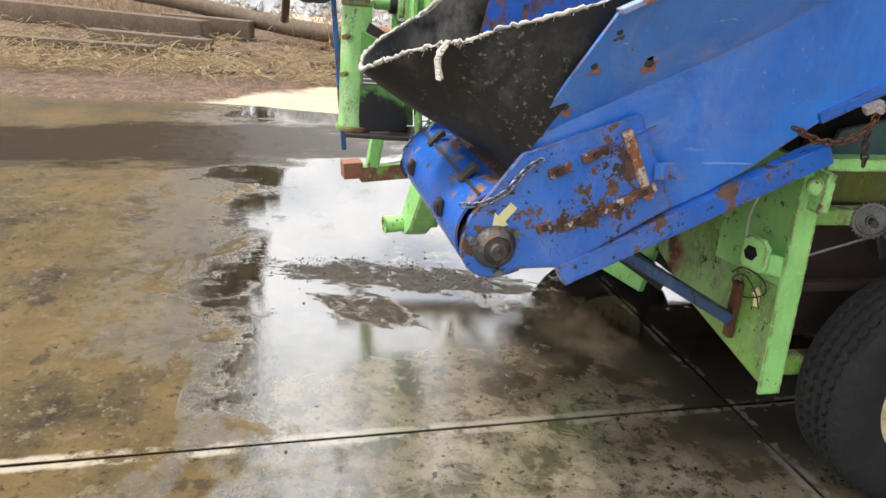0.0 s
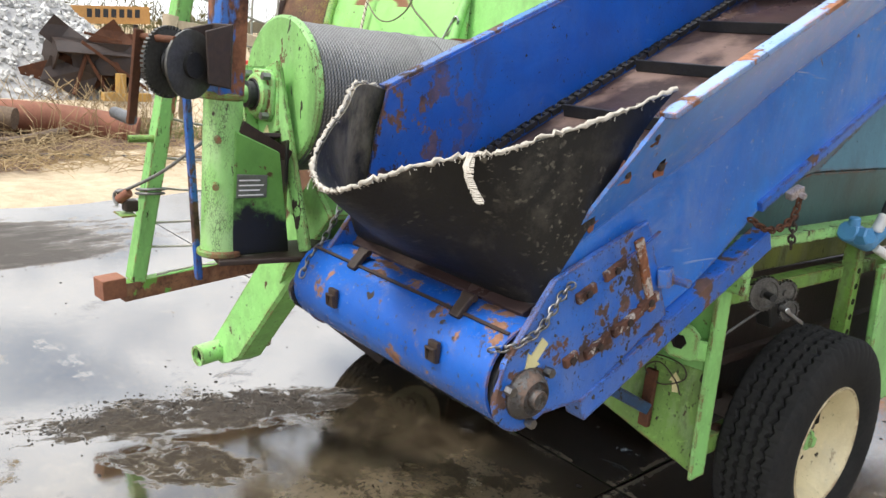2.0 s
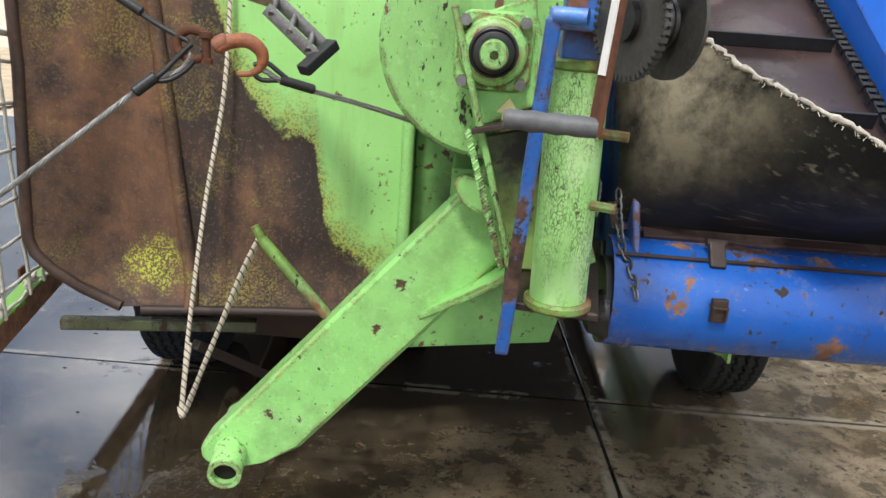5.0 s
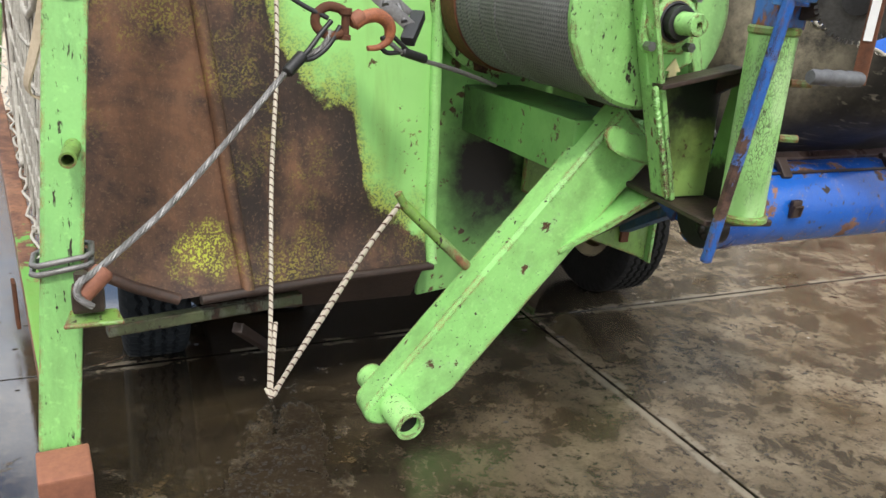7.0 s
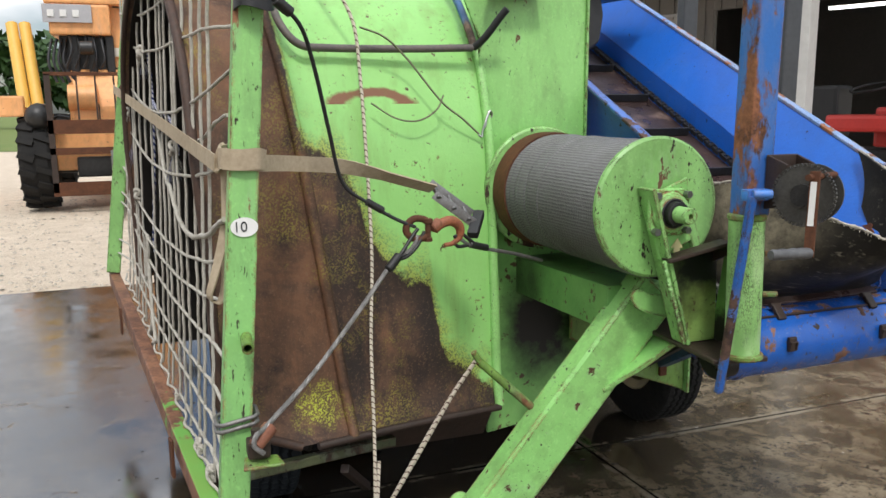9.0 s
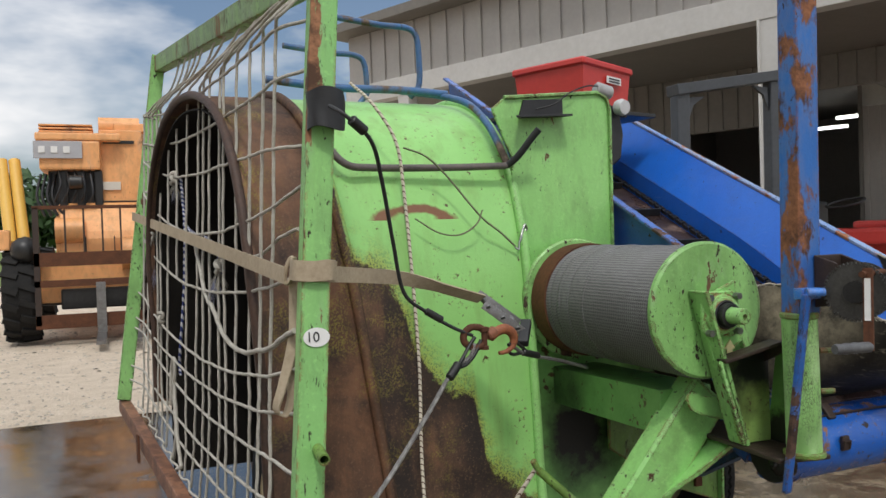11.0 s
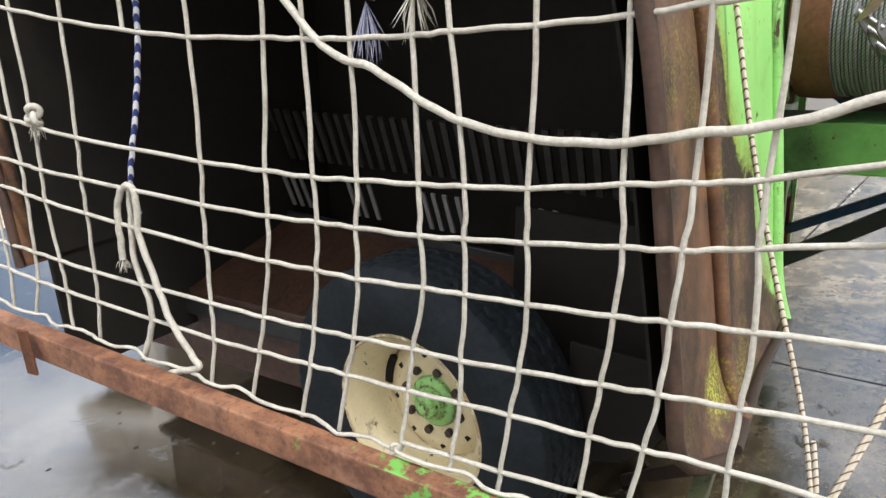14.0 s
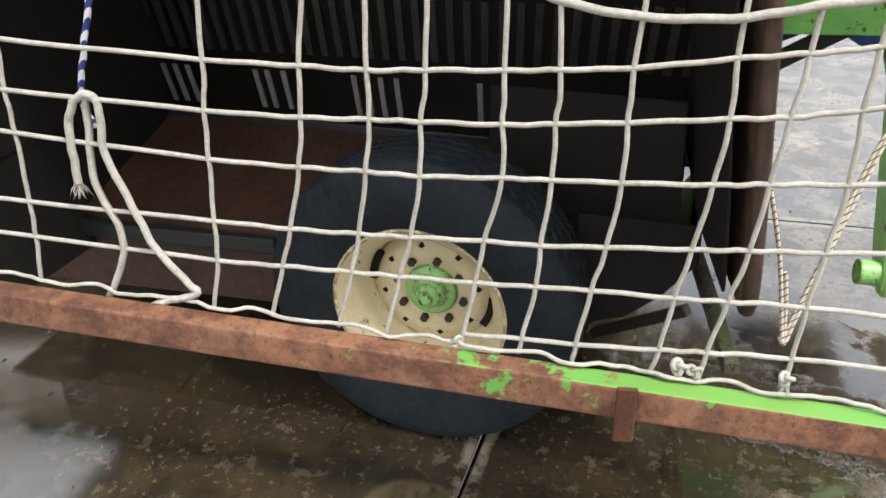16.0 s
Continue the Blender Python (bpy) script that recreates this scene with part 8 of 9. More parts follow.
me = bpy.data.meshes.new("crushed_stones")
me.from_pydata(verts, [], faces)
m, nt, bs = nodes_of("crushed_stone_pieces")
rp = nt.nodes.new("ShaderNodeNewGeometry")
cr = nt.nodes.new("ShaderNodeValToRGB")
cr.color_ramp.elements[0].color, cr.color_ramp.elements[1].color = (0.24, 0.235, 0.22, 1), (0.72, 0.70, 0.66, 1)
nt.links.new(rp.outputs["Random Per Island"], cr.inputs["Fac"])
nt.links.new(cr.outputs["Color"], bs.inputs["Base Color"])
bs.inputs["Roughness"].default_value = 0.85
me.materials.append(m)
tagged(new("crushed_stones", me), "loose pieces of pale crushed stone", "stones", "", "stuff")


def timber(a, b, w, h, label, roundish=False):
    t = thing("timber", tuple(Vector(a).lerp(Vector(b), 0.5)), label, "timber", "old timbers by the bank")
    bm = B()
    if roundish:
        A, C = Vector(a), Vector(b)
        tube(bm, [A.lerp(C, s / 8) + V(0, 0, 0.02 * math.sin(s)) for s in range(9)], w / 2, 12, taper=lambda s: 1.0 + 0.15 * s)
    else:
        beam(bm, a, b, w, h, (0, 0, 1), 0.012)
    part("beam", bm, WOOD_OLD, t, "", 40)


timber((-11.2, -5.4, 0.22), (-9.7, -2.5, 0.24), 0.25, 0.26, "weathered square timber lying on the bank")
timber((-11.6, -3.6, 0.52), (-9.3, -0.2, 0.24), 0.22, 0.2, "weathered round log across the bank", True)
timber((-10.6, -3.1, 0.24), (-10.2, -1.9, 0.24), 0.24, 0.24, "short weathered timber block")
timber((-9.5, -3.9, 0.12), (-9.0, -2.4, 0.12), 0.2, 0.18, "weathered timber half sunk in mulch")
timber((-8.9, -5.2, 0.08), (-8.5, -3.0, 0.09), 0.18, 0.14, "grey plank lying in the mulch")
timber((-8.6, -3.2, 0.07), (-8.8, -1.9, 0.07), 0.08, 0.06, "thin grey pole lying on the mulch", True)
timber((-8.1, -1.2, 0.06), (-9.2, 0.3, 0.10), 0.12, 0.1, "thin dark log beside the slab", True)
bm = B()
tube(bm, smooth_line([(-9.9, -0.9, 0.18), (-9.8, -0.2, 0.24), (-9.6, 0.6, 0.2), (-9.3, 1.2, 0.12)], 4), 0.2, 10)
rusty_tank = thing("rusty_drum", (-9.7, 0.1, 0), "rust red steel drum lying on its side", "drum")
part("shell", bm, RUST_RED, rusty_tank, "", 50)
# straw and dry stalks
random.seed(13)
bm = B()
for k in range(2600):
    x, y = -6.9 - abs(random.gauss(0, 1.6)), (rnd(-6, 0.2) if random.random() < 0.85 else rnd(0.2, 2.4))
    if x < -11:
        continue
    z = 0.03 + 0.02 * max(0, -x - 7.5) + rnd(0, .06)
    a, ln = rnd(0, 6.28), rnd(0.1, 0.5)
    tube(bm, [(x, y, z), (x + math.cos(a) * ln * .5, y + math.sin(a) * ln * .5, z + rnd(0, .1)), (x + math.cos(a) * ln, y + math.sin(a) * ln, z + rnd(-.02, .12))], rnd(0.002, 0.005), 3)
for k in range(700):
    c = random.choice(((-13.4, -3.6), (-12.6, -4.6), (-9.6, 0.9), (-10.2, 1.6), (-13.0, -2.6), (-10.2, -0.6)))
    x, y = c[0] + random.gauss(0, .5), c[1] + random.gauss(0, .5)
    h = rnd(0.2, 0.75)
    tube(bm, [(x, y, 0), (x + rnd(-.1, .1), y + rnd(-.1, .1), h * .6), (x + rnd(-.3, .3), y + rnd(-.3, .3), h)], 0.004, 3)
straw = part("dry_straw", bm, STRAW)
tagged(straw, "dry straw and dead stalks on the bank", "straw", "", "stuff")
# sandy ground rising behind the yard
def rise_z(x, y):
    return -0.05 + 1.9 * max(0, min(1, (-x - 23) / 17)) + 0.12 * noise.noise(V(x * 0.3, y * 0.3, 1)) * min(1, max(0, (-x - 22.5) / 3))


bm = B()
loft(bm, [[(-22.5 - 1.2 * i, -14 + 1.6 * j, rise_z(-22.5 - 1.2 * i, -14 + 1.6 * j)) for j in range(41)] for i in range(22)])
rise = part("sand_rise", bm, plain("dry_yellow_sand", (0.60, 0.48, 0.32), (0.36, 0.27, 0.16), 0.9, 0, 1.2, 0.8, 0.05, 8), None, "", 60)
tagged(rise, "dry sandy ground rising behind the yard", "ground", "", "structure")
# tall dry brush further back
random.seed(14)
bm = B()
for k in range(520):
    x, y = rnd(-36, -30), rnd(2, 24)
    h = rnd(0.5, 2.3)
    g = rise_z(x, y) - 0.05
    tube(bm, [(x, y, g), (x + rnd(-.2, .2), y + rnd(-.2, .2), g + h * .6), (x + rnd(-.6, .6), y + rnd(-.6, .6), g + h)], 0.014, 3)
for k in range(60):
    foliage(bm, (rnd(-37, -33), rnd(2, 26), rnd(1.2, 2.4)), (0.7, 0.7, 0.5), 14, 0.14)
brush = part("dry_brush", bm, plain("dry_brush", (0.20, 0.16, 0.08), (0.08, 0.085, 0.035), 0.9, 0, 0.8, 0.3))
tagged(brush, "tangled dry brush beyond the yard", "brush", "", "stuff")
# black hose on the ground
hose = thing("black_hose", (-7.8, 0.5, 0), "black hose lying along the slab's edge", "hose")
bm = B()
tube(bm, smooth_line([(-7.4, -2.6, 0.03), (-7.7, -1.4, 0.03), (-7.95, -0.3, 0.03), (-7.85, 0.8, 0.03), (-7.8, 2.0, 0.03), (-8.1, 3.4, 0.03), (-8.4, 4.6, 0.03)], 8), 0.03, 8)
part("tube", bm, BLACK, hose, "", 60)
# rusty scrap bucket with its frame
scrap = thing("scrap_bucket", (-14, 2.3, 0), "rusty earth bucket with a bent frame", "scrap")
bm = B()
rows = []
for k in range(9):
    a = radians(-60 + k * 26)
    rows.append([(-14.3 - 0.55 * math.cos(a), y, 0.62 + 0.5 * math.sin(a)) for y in (1.45, 2.9)])
loft(bm, rows)
thicken(bm, 0.03)
part("shell", bm, RUST_DARK, scrap, "", 40)
for y in (1.45, 2.9):
    bm = B()
    slab(bm, [(-14.3 - 0.55 * math.cos(radians(a)), y, 0.62 + 0.5 * math.sin(radians(a))) for a in range(-60, 151, 30)], (0, 0.03, 0), 0)
    part("cheek", bm, RUST_DARK, scrap)
for a, b in (((-13.8, 1.7, 0.2), (-14.0, 2.0, 1.0)), ((-13.8, 2.3, 0.2), (-14.0, 1.9, 1.0)), ((-13.7, 1.8, 1.1), (-13.6, 2.9, 0.35)), ((-13.9, 1.9, 1.25), (-13.8, 2.5, 1.15))):
    bm = B()
    beam(bm, a, b, 0.05, 0.05)
    part("frame_bar", bm, RUST, scrap)
random.seed(41)
for k in range(11):
    bm = B()
    c = V(-14.2 + rnd(-.35, .35), 1.55 + k * 0.13 + rnd(-.1, .1), rnd(0.35, 1.15))
    w, h, a = rnd(0.25, 0.5), rnd(0.15, 0.35), rnd(-0.9, 0.9)
    rows = []
    for i in range(4):
        u = (i / 3 - 0.5) * 2 * w
        rows.append([c + V(rnd(-.04, .04) + 0.1 * math.sin(u * 4), u * math.cos(a) - v * math.sin(a), u * math.sin(a) + v * math.cos(a)) for v in (-h, 0, h)])
    loft(bm, rows)
    thicken(bm, 0.02)
    part("crumpled_plate", bm, random.choice((RUST_DARK, RUST_DARK, RUST)), scrap)
yel = thing("yellow_bracket", (-13.3, 2.5, 0), "weathered yellow cast hitch on the ground", "hitch")
bm = B()
beam(bm, (-13.4, 2.05, 0.22), (-13.4, 2.85, 0.24), 0.2, 0.14)
cyl(bm, (-13.4, 2.35, 0.24), (-13.4, 2.35, 0.62), 0.09, 12)
part("casting", bm, plain("weathered_yellow", (0.50, 0.30, 0.07), (0.30, 0.17, 0.05), 0.7), yel)
imp = thing("orange_implement", (-20, 4.1, 0), "faded orange implement with a lettered beam", "implement")
bm = B()
beam(bm, (-20, 3.0, 1.55), (-20, 5.2, 1.75), 0.3, 0.42)
part("beam", bm, plain("faded_orange", (0.62, 0.33, 0.10), (0.42, 0.2, 0.06), 0.7), imp)
for k in range(7):
    bm = B()
    y = 3.75 + k * 0.19
    beam(bm, (-19.845, y, 1.56 + k * 0.017), (-19.845, y, 1.76 + k * 0.017), 0.12, 0.004, (1, 0, 0), 0)
    part("dark_mark", bm, BLACK, imp)
for y in (3.3, 4.9):
    bm = B()
    beam(bm, (-20, y, 0), (-20, y, 1.5), 0.1, 0.1)
    part("leg", bm, RUST_DARK, imp)
# red and black mower deck
mower = thing("mower_deck", (-10.6, 4.0, 0), "faded red mower with a torn black skirt", "mower")
TOPR = [(-11.0, 2.95, 0.98), (-10.72, 3.3, 0.93), (-10.3, 3.65, 0.70), (-10.15, 4.3, 0.66), (-10.3, 5.0, 0.70), (-10.9, 6.0, 0.88), (-12.1, 5.2, 1.02), (-12.0, 3.6, 1.02)]
bm = B()
slab(bm, TOPR, (0, 0, 0.03), 0.005)
part("deck", bm, plain("faded_red", (0.62, 0.16, 0.11), (0.50, 0.12, 0.09), 0.6), mower, "faded red deck")
bm = B()
rows = []
for p in smooth_line(TOPR + [TOPR[0]], 6):
    d = V(p.x + 11.2, p.y - 4.2, 0).normalized()
    rows.append([p + V(0, 0, 0.01), p + d * 0.06 + V(0, 0, -0.3), p + d * (0.04 + 0.05 * noise.noise(p * 3)) + V(0, 0, -0.58 + 0.10 * noise.noise(p * 4))])
loft(bm, rows)
thicken(bm, 0.012)
part("skirt", bm, RUBBER, mower, "torn black skirt", 60)
for k, (y, z) in enumerate(((3.14, 0.66), (3.24, 0.63), (3.35, 0.59), (3.46, 0.55), (3.57, 0.50))):
    bm = B()
    x = -10.86 + (y - 3.1) * 0.98
    beam(bm, (x + 0.085, y - 0.05, z), (x + 0.085, y - 0.05, z + 0.17), 0.07, 0.004, (1, -0.8, 0), 0)
    part("pale_mark", bm, WHITE, mower)
bm = B()
beam(bm, (-11.6, 3.35, 1.06), (-11.35, 3.75, 1.04), 0.18, 0.07)
part("gear_case", bm, RED, mower)
bm = B()
tube(bm, smooth_line([(-11.45, 3.6, 1.1), (-11.6, 3.3, 1.22), (-11.75, 3.0, 1.36), (-11.9, 2.75, 1.5)], 5), 0.05, 8)
part("drive_tube", bm, STEEL_DARK, mower, "greasy drive tube")
for k in range(3):
    bm = B()
    cyl(bm, (-11.2, 3.4 + k * 1.0, 0), (-11.2, 3.4 + k * 1.0, 0.9), 0.06, 8)
    part("leg", bm, RUST_DARK, mower)
bm = B()
random.seed(17)
for k in range(1300):
    x, y = rnd(-11.3, -9.2), rnd(1.0, 4.4)
    tube(bm, [(x, y, 0.0), (x + rnd(-.05, .05), y + rnd(-.05, .05), rnd(0.05, 0.16))], 0.006, 3)
tuft = part("short_grass", bm, plain("short_green_grass", (0.13, 0.19, 0.05), (0.22, 0.2, 0.09), 0.9))
tagged(tuft, "patchy short green grass", "grass", "", "stuff")


# ---- orange lift truck ----
tele = thing("lift_truck", (-3.3, 11.5, 0), "orange rough-terrain lift truck with a fork carriage", "lift truck")
GY = 11.0


def tele_box(name, lo, hi, mat=ORANGE, bev=0.03, label=""):
    bm = B()
    box(bm, lo, hi, bev)
    return part(name, bm, mat, tele, label)


tele_box("chassis", (-3.6, GY + 0.2, 0.55), (-2.1, GY + 4.5, 1.15))
bm = B()
slab(bm, [(-3.35, GY + 0.25, 0.9), (-3.35, GY + 0.25, 1.55), (-3.35, GY + 0.62, 2.05), (-3.35, GY + 1.2, 2.05), (-3.35, GY + 1.2, 0.9)], (1.2, 0, 0), 0.06)
part("front_cowl", bm, ORANGE, tele, "sloping orange cowl")
for x in (-2.95, -2.55):
    tele_box("cowl_seam", (x, GY + 0.235, 0.95), (x + 0.015, GY + 0.26, 1.52), STEEL_DARK, 0.003)
tele_box("vent_grille", (-2.68, GY + 0.70, 2.25), (-2.42, GY + 0.73, 2.38), plain("white_data_plate", (0.7, 0.66, 0.58), (0.6, 0.55, 0.48), 0.5), 0.004)
tele_box("panel_seam", (-2.74, GY + 0.71, 2.06), (-2.07, GY + 0.735, 2.08), STEEL_DARK, 0.003)
tele_box("maker_plate", (-2.66, GY + 0.70, 2.98), (-2.2, GY + 0.73, 3.03), STEEL_DARK, 0.004)
# dark plate stands in for the shaded gap below the boom head
tele_box("boom_shadow_plate", (-3.45, GY + 0.75, 1.95), (-2.8, GY + 1.3, 2.6), STEEL_DARK, 0.02)
for k in range(5):
    bm = B()
    tube(bm, smooth_line([(-3.30 + k * 0.11, GY + 0.62, 2.58), (-3.26 + k * 0.11, GY + 0.42, 2.32 - 0.03 * k), (-3.36 + k * 0.12, GY + 0.45, 2.06)], 5), 0.018, 6)
    part("hydraulic_hose", bm, BLACK, tele, "", 60)
bm = B()
cyl(bm, (-3.15, GY + 0.35, 2.35), (-2.95, GY + 0.35, 2.35), 0.10, 16, bevel=0.02)
part("hydraulic_pump", bm, STEEL_DARK, tele, "dark hydraulic pump", 40)
for k in range(3):
    tele_box("text_bar", (-3.55 + k * 0.17, GY + 0.425, 2.80), (-3.46 + k * 0.17, GY + 0.44, 2.90), WHITE, 0.003)
tele_box("engine_box", (-2.75, GY + 0.8, 1.9), (-2.05, GY + 3.2, 3.15))
tele_box("boom_head", (-3.55, GY + 0.5, 2.55), (-2.7, GY + 1.5, 3.0), ORANGE, 0.04)
tele_box("top_plate", (-3.6, GY + 0.5, 3.0), (-2.4, GY + 3.0, 3.12))
tele_box("sign_panel", (-3.62, GY + 0.44, 2.72), (-2.95, GY + 0.49, 2.98), plain("grey_panel", (0.45, 0.45, 0.47), (0.35, 0.35, 0.37), 0.5), 0.005)
for a in range(3):
    tele_box("exhaust_box", (-3.3 + a * 0.25, GY + 0.6, 2.0), (-3.18 + a * 0.25, GY + 0.8, 2.55), STEEL_DARK, 0.02)
for x in (-3.98, -3.80):
    bm = B()
    cyl(bm, (x, GY + 0.6, 1.45), (x - 0.15, GY + 1.2, 2.75), 0.085, 14)
    part("lift_ram", bm, plain("yellow_ram", (0.80, 0.50, 0.10), (0.7, 0.42, 0.08), 0.5), tele, "yellow lift ram", 40)
tele_box("cab_roof", (-2.5, GY + 1.0, 3.2), (-2.0, GY + 2.6, 3.35))
tele_box("mirror_box", (-4.35, GY + 0.2, 1.35), (-3.95, GY + 0.4, 1.65))
bm = B()
bmesh.ops.create_icosphere(bm, subdivisions=2, radius=0.2, matrix=Matrix.Translation((-3.75, GY + 0.1, 1.35)))
part("lamp", bm, STEEL_DARK, tele, "", 60)
for x, z0, z1 in ((-3.58, 0.25, 1.95), (-2.15, 0.25, 1.95)):
    bm = B()
    beam(bm, (x, GY - 0.15, z0), (x, GY - 0.15, z1), 0.08, 0.06)
    part("carriage_post", bm, RUST_DARK, tele)
for z, h in ((1.95, 0.05), (1.2, 0.2), (0.85, 0.1), (0.3, 0.2)):
    bm = B()
    beam(bm, (-3.62, GY - 0.15, z), (-2.1, GY - 0.15, z), 0.06, h)
    part("carriage_bar", bm, RUST, tele)
for k in range(5):
    bm = B()
    x = -3.2 + k * 0.25
    beam(bm, (x, GY - 0.15, 1.3), (x, GY - 0.15, 1.95), 0.025, 0.025)
    part("guard_rod", bm, RUST_DARK, tele)
for x in (-2.75, -2.3):
    bm = B()
    beam(bm, (x, GY - 0.22, 0.85), (x, GY - 0.22, 0.1), 0.13, 0.05, (0, 1, 0))
    beam(bm, (x, GY - 0.2, 0.1), (x, GY - 1.3, 0.08), 0.13, 0.05)
    part("fork", bm, STEEL, tele, "grey fork")


# cab side, hoses, window and cowl details
tele_box("cab_pillar", (-2.72, GY + 0.74, 1.9), (-2.08, GY + 0.82, 3.2), ORANGE, 0.02)
tele_box("window", (-2.64, GY + 0.72, 1.62), (-2.2, GY + 0.78, 1.92), BLACK, 0.01, "dark cab window")
tele_box("side_mirror", (-2.0, GY + 0.9, 2.9), (-1.7, GY + 1.0, 3.12), BLACK, 0.01)
tele_box("cab_window", (-2.0, GY + 1.0, 1.9), (-1.98, GY + 2.4, 3.0), BLACK, 0.005)
for k in range(4):
    bm = B()
    tube(bm, smooth_line([(-3.55 + k * 0.07, GY + 0.75, 2.5), (-3.6 + k * 0.07, GY + 0.55, 2.15), (-3.5 + k * 0.09, GY + 0.5, 1.85)], 5), 0.022, 6)
    part("hydraulic_hose", bm, BLACK, tele, "", 60)
bm = B()
cyl(bm, (-3.35, GY + 0.28, 1.62), (-2.95, GY + 0.28, 1.62), 0.19, 20)
part("cowl_boss", bm, ORANGE, tele, "", 40)
bm = B()
cyl(bm, (-2.45, GY + 0.27, 1.25), (-2.2, GY + 0.27, 1.25), 0.26, 20)
part("cowl_boss", bm, ORANGE, tele, "", 40)
tele_box("belly_plate", (-3.3, GY + 0.1, 0.45), (-2.2, GY + 0.3, 0.75), STEEL_DARK, 0.03)
tele_box("axle", (-4.0, GY + 0.4, 0.5), (-1.8, GY + 0.6, 0.8), STEEL_DARK, 0.05)
for k in range(3):
    tele_box("boom_tube", (-3.55, GY + 0.6, 3.13 + k * 0.05), (-2.8, GY + 2.6 - k * 0.3, 3.16 + k * 0.05), ORANGE, 0.01)
bm = B()
cyl(bm, (-2.72, GY + 1.2, 3.3), (-2.1, GY + 1.2, 3.3), 0.16, 18)
part("boom_pivot", bm, ORANGE, tele, "", 40)


def big_tyre(cx, cy):
    w = thing("wheel", (cx, cy, 0), "", "")
    w.parent = tele
    w.matrix_parent_inverse = tele.matrix_basis.inverted()
    w.matrix_basis = Matrix()
    bm = B()
    lathe(bm, (cx, cy, 0.68), (1, 0, 0), [(0.32, -0.2), (0.5, -0.23), (0.62, -0.22), (0.66, -0.16), (0.665, 0), (0.66, 0.16), (0.62, 0.22), (0.5, 0.23), (0.32, 0.2)], 36)
    for k in range(18):
        for s in (-1, 1):
            a = 2 * math.pi * (k + 0.25 * s) / 18
            p = V(cx + s * 0.01, cy + math.cos(a) * 0.675, 0.68 + math.sin(a) * 0.675)
            q = V(cx + s * 0.22, cy + math.cos(a + s * .12) * 0.655, 0.68 + math.sin(a + s * .12) * 0.655)
            b2 = B()
            beam(b2, p, q, 0.085, 0.07, (0, math.cos(a), math.sin(a)), 0)
            part("lug", b2, TYRE, w)
    part("tyre", bm, TYRE, w, "chunky lugged tyre", 30)
    bm = B()
    lathe(bm, (cx, cy, 0.68), (1, 0, 0), [(0, -0.12), (0.2, -0.12), (0.33, -0.2), (0.34, 0.2), (0.2, 0.12), (0, 0.12)], 28)
    part("rim", bm, ORANGE, w, "", 40)


for x, y in ((-3.83, GY + 0.5), (-1.9, GY + 0.5), (-3.83, GY + 3.6), (-1.9, GY + 3.6)):
    big_tyre(x, y)

tele.scale = (1.1, 1.1, 1.1)
tele.location.x -= 0.17

# ---- shed with its porch ----
SC, SD = V(3.2, 2.54, 0), V(-0.405, 0.914, 0)
SN = V(0.914, 0.405, 0)


def W(u, v, z):
    p = SC + SD * u + SN * v
    return V(p.x, p.y, z)


def shed_box(name, u0, u1, v0, v1, z0, z1, mat, parent, label="", bev=0.008):
    bm = B()
    vm = (v0 + v1) / 2
    beam(bm, W(u0, vm, (z0 + z1) / 2), W(u1, vm, (z0 + z1) / 2), abs(v1 - v0), z1 - z0, (0, 0, 1), bev)
    return part(name, bm, mat, parent, label)


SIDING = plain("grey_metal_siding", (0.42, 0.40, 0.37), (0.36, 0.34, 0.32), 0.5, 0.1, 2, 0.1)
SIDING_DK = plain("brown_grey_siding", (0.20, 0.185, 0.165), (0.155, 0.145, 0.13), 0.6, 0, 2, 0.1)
SHED_WHITE = plain("dull_white_steel", (0.58, 0.57, 0.55), (0.48, 0.47, 0.45), 0.5, 0, 2, 0.1)
shed = thing("shed", (3.2, 2.5, 0), "grey metal farm shed with an open porch", "building", "", "structure")
shed_box("porch_beam", -2.2, 6.2, -0.10, 0.10, 3.44, 3.70, SHED_WHITE, shed, "white porch beam")
shed_box("gable_wall", -2.2, 6.2, -0.02, 0.04, 3.70, 4.45, SIDING, shed, "grey corrugated fascia")
for k in range(27):
    u = -2.1 + k * 0.3
    shed_box("siding_rib", u, u + 0.05, -0.045, -0.02, 3.705, 4.44, SIDING, shed, "", 0)
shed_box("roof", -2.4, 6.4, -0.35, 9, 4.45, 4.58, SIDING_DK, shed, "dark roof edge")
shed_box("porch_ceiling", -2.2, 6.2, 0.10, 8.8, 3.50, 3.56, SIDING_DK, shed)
shed_box("column", -0.11, 0.11, -0.09, 0.09, 0, 3.44, SHED_WHITE, shed, "white steel column")
shed_box("column_flange", 0.105, 0.125, -0.12, 0.12, 0, 3.44, SHED_WHITE, shed)
shed_box("column", 4.9, 5.1, -0.09, 0.09, 0, 3.44, SHED_WHITE, shed, "white steel column")
shed_box("thin_post", -1.55, -1.49, 1.2, 1.26, 0, 3.50, STEEL_DARK, shed, "dark thin post")
shed_box("post_sleeve", -1.58, -1.46, 1.17, 1.29, 0, 1.95, STEEL_DARK, shed)
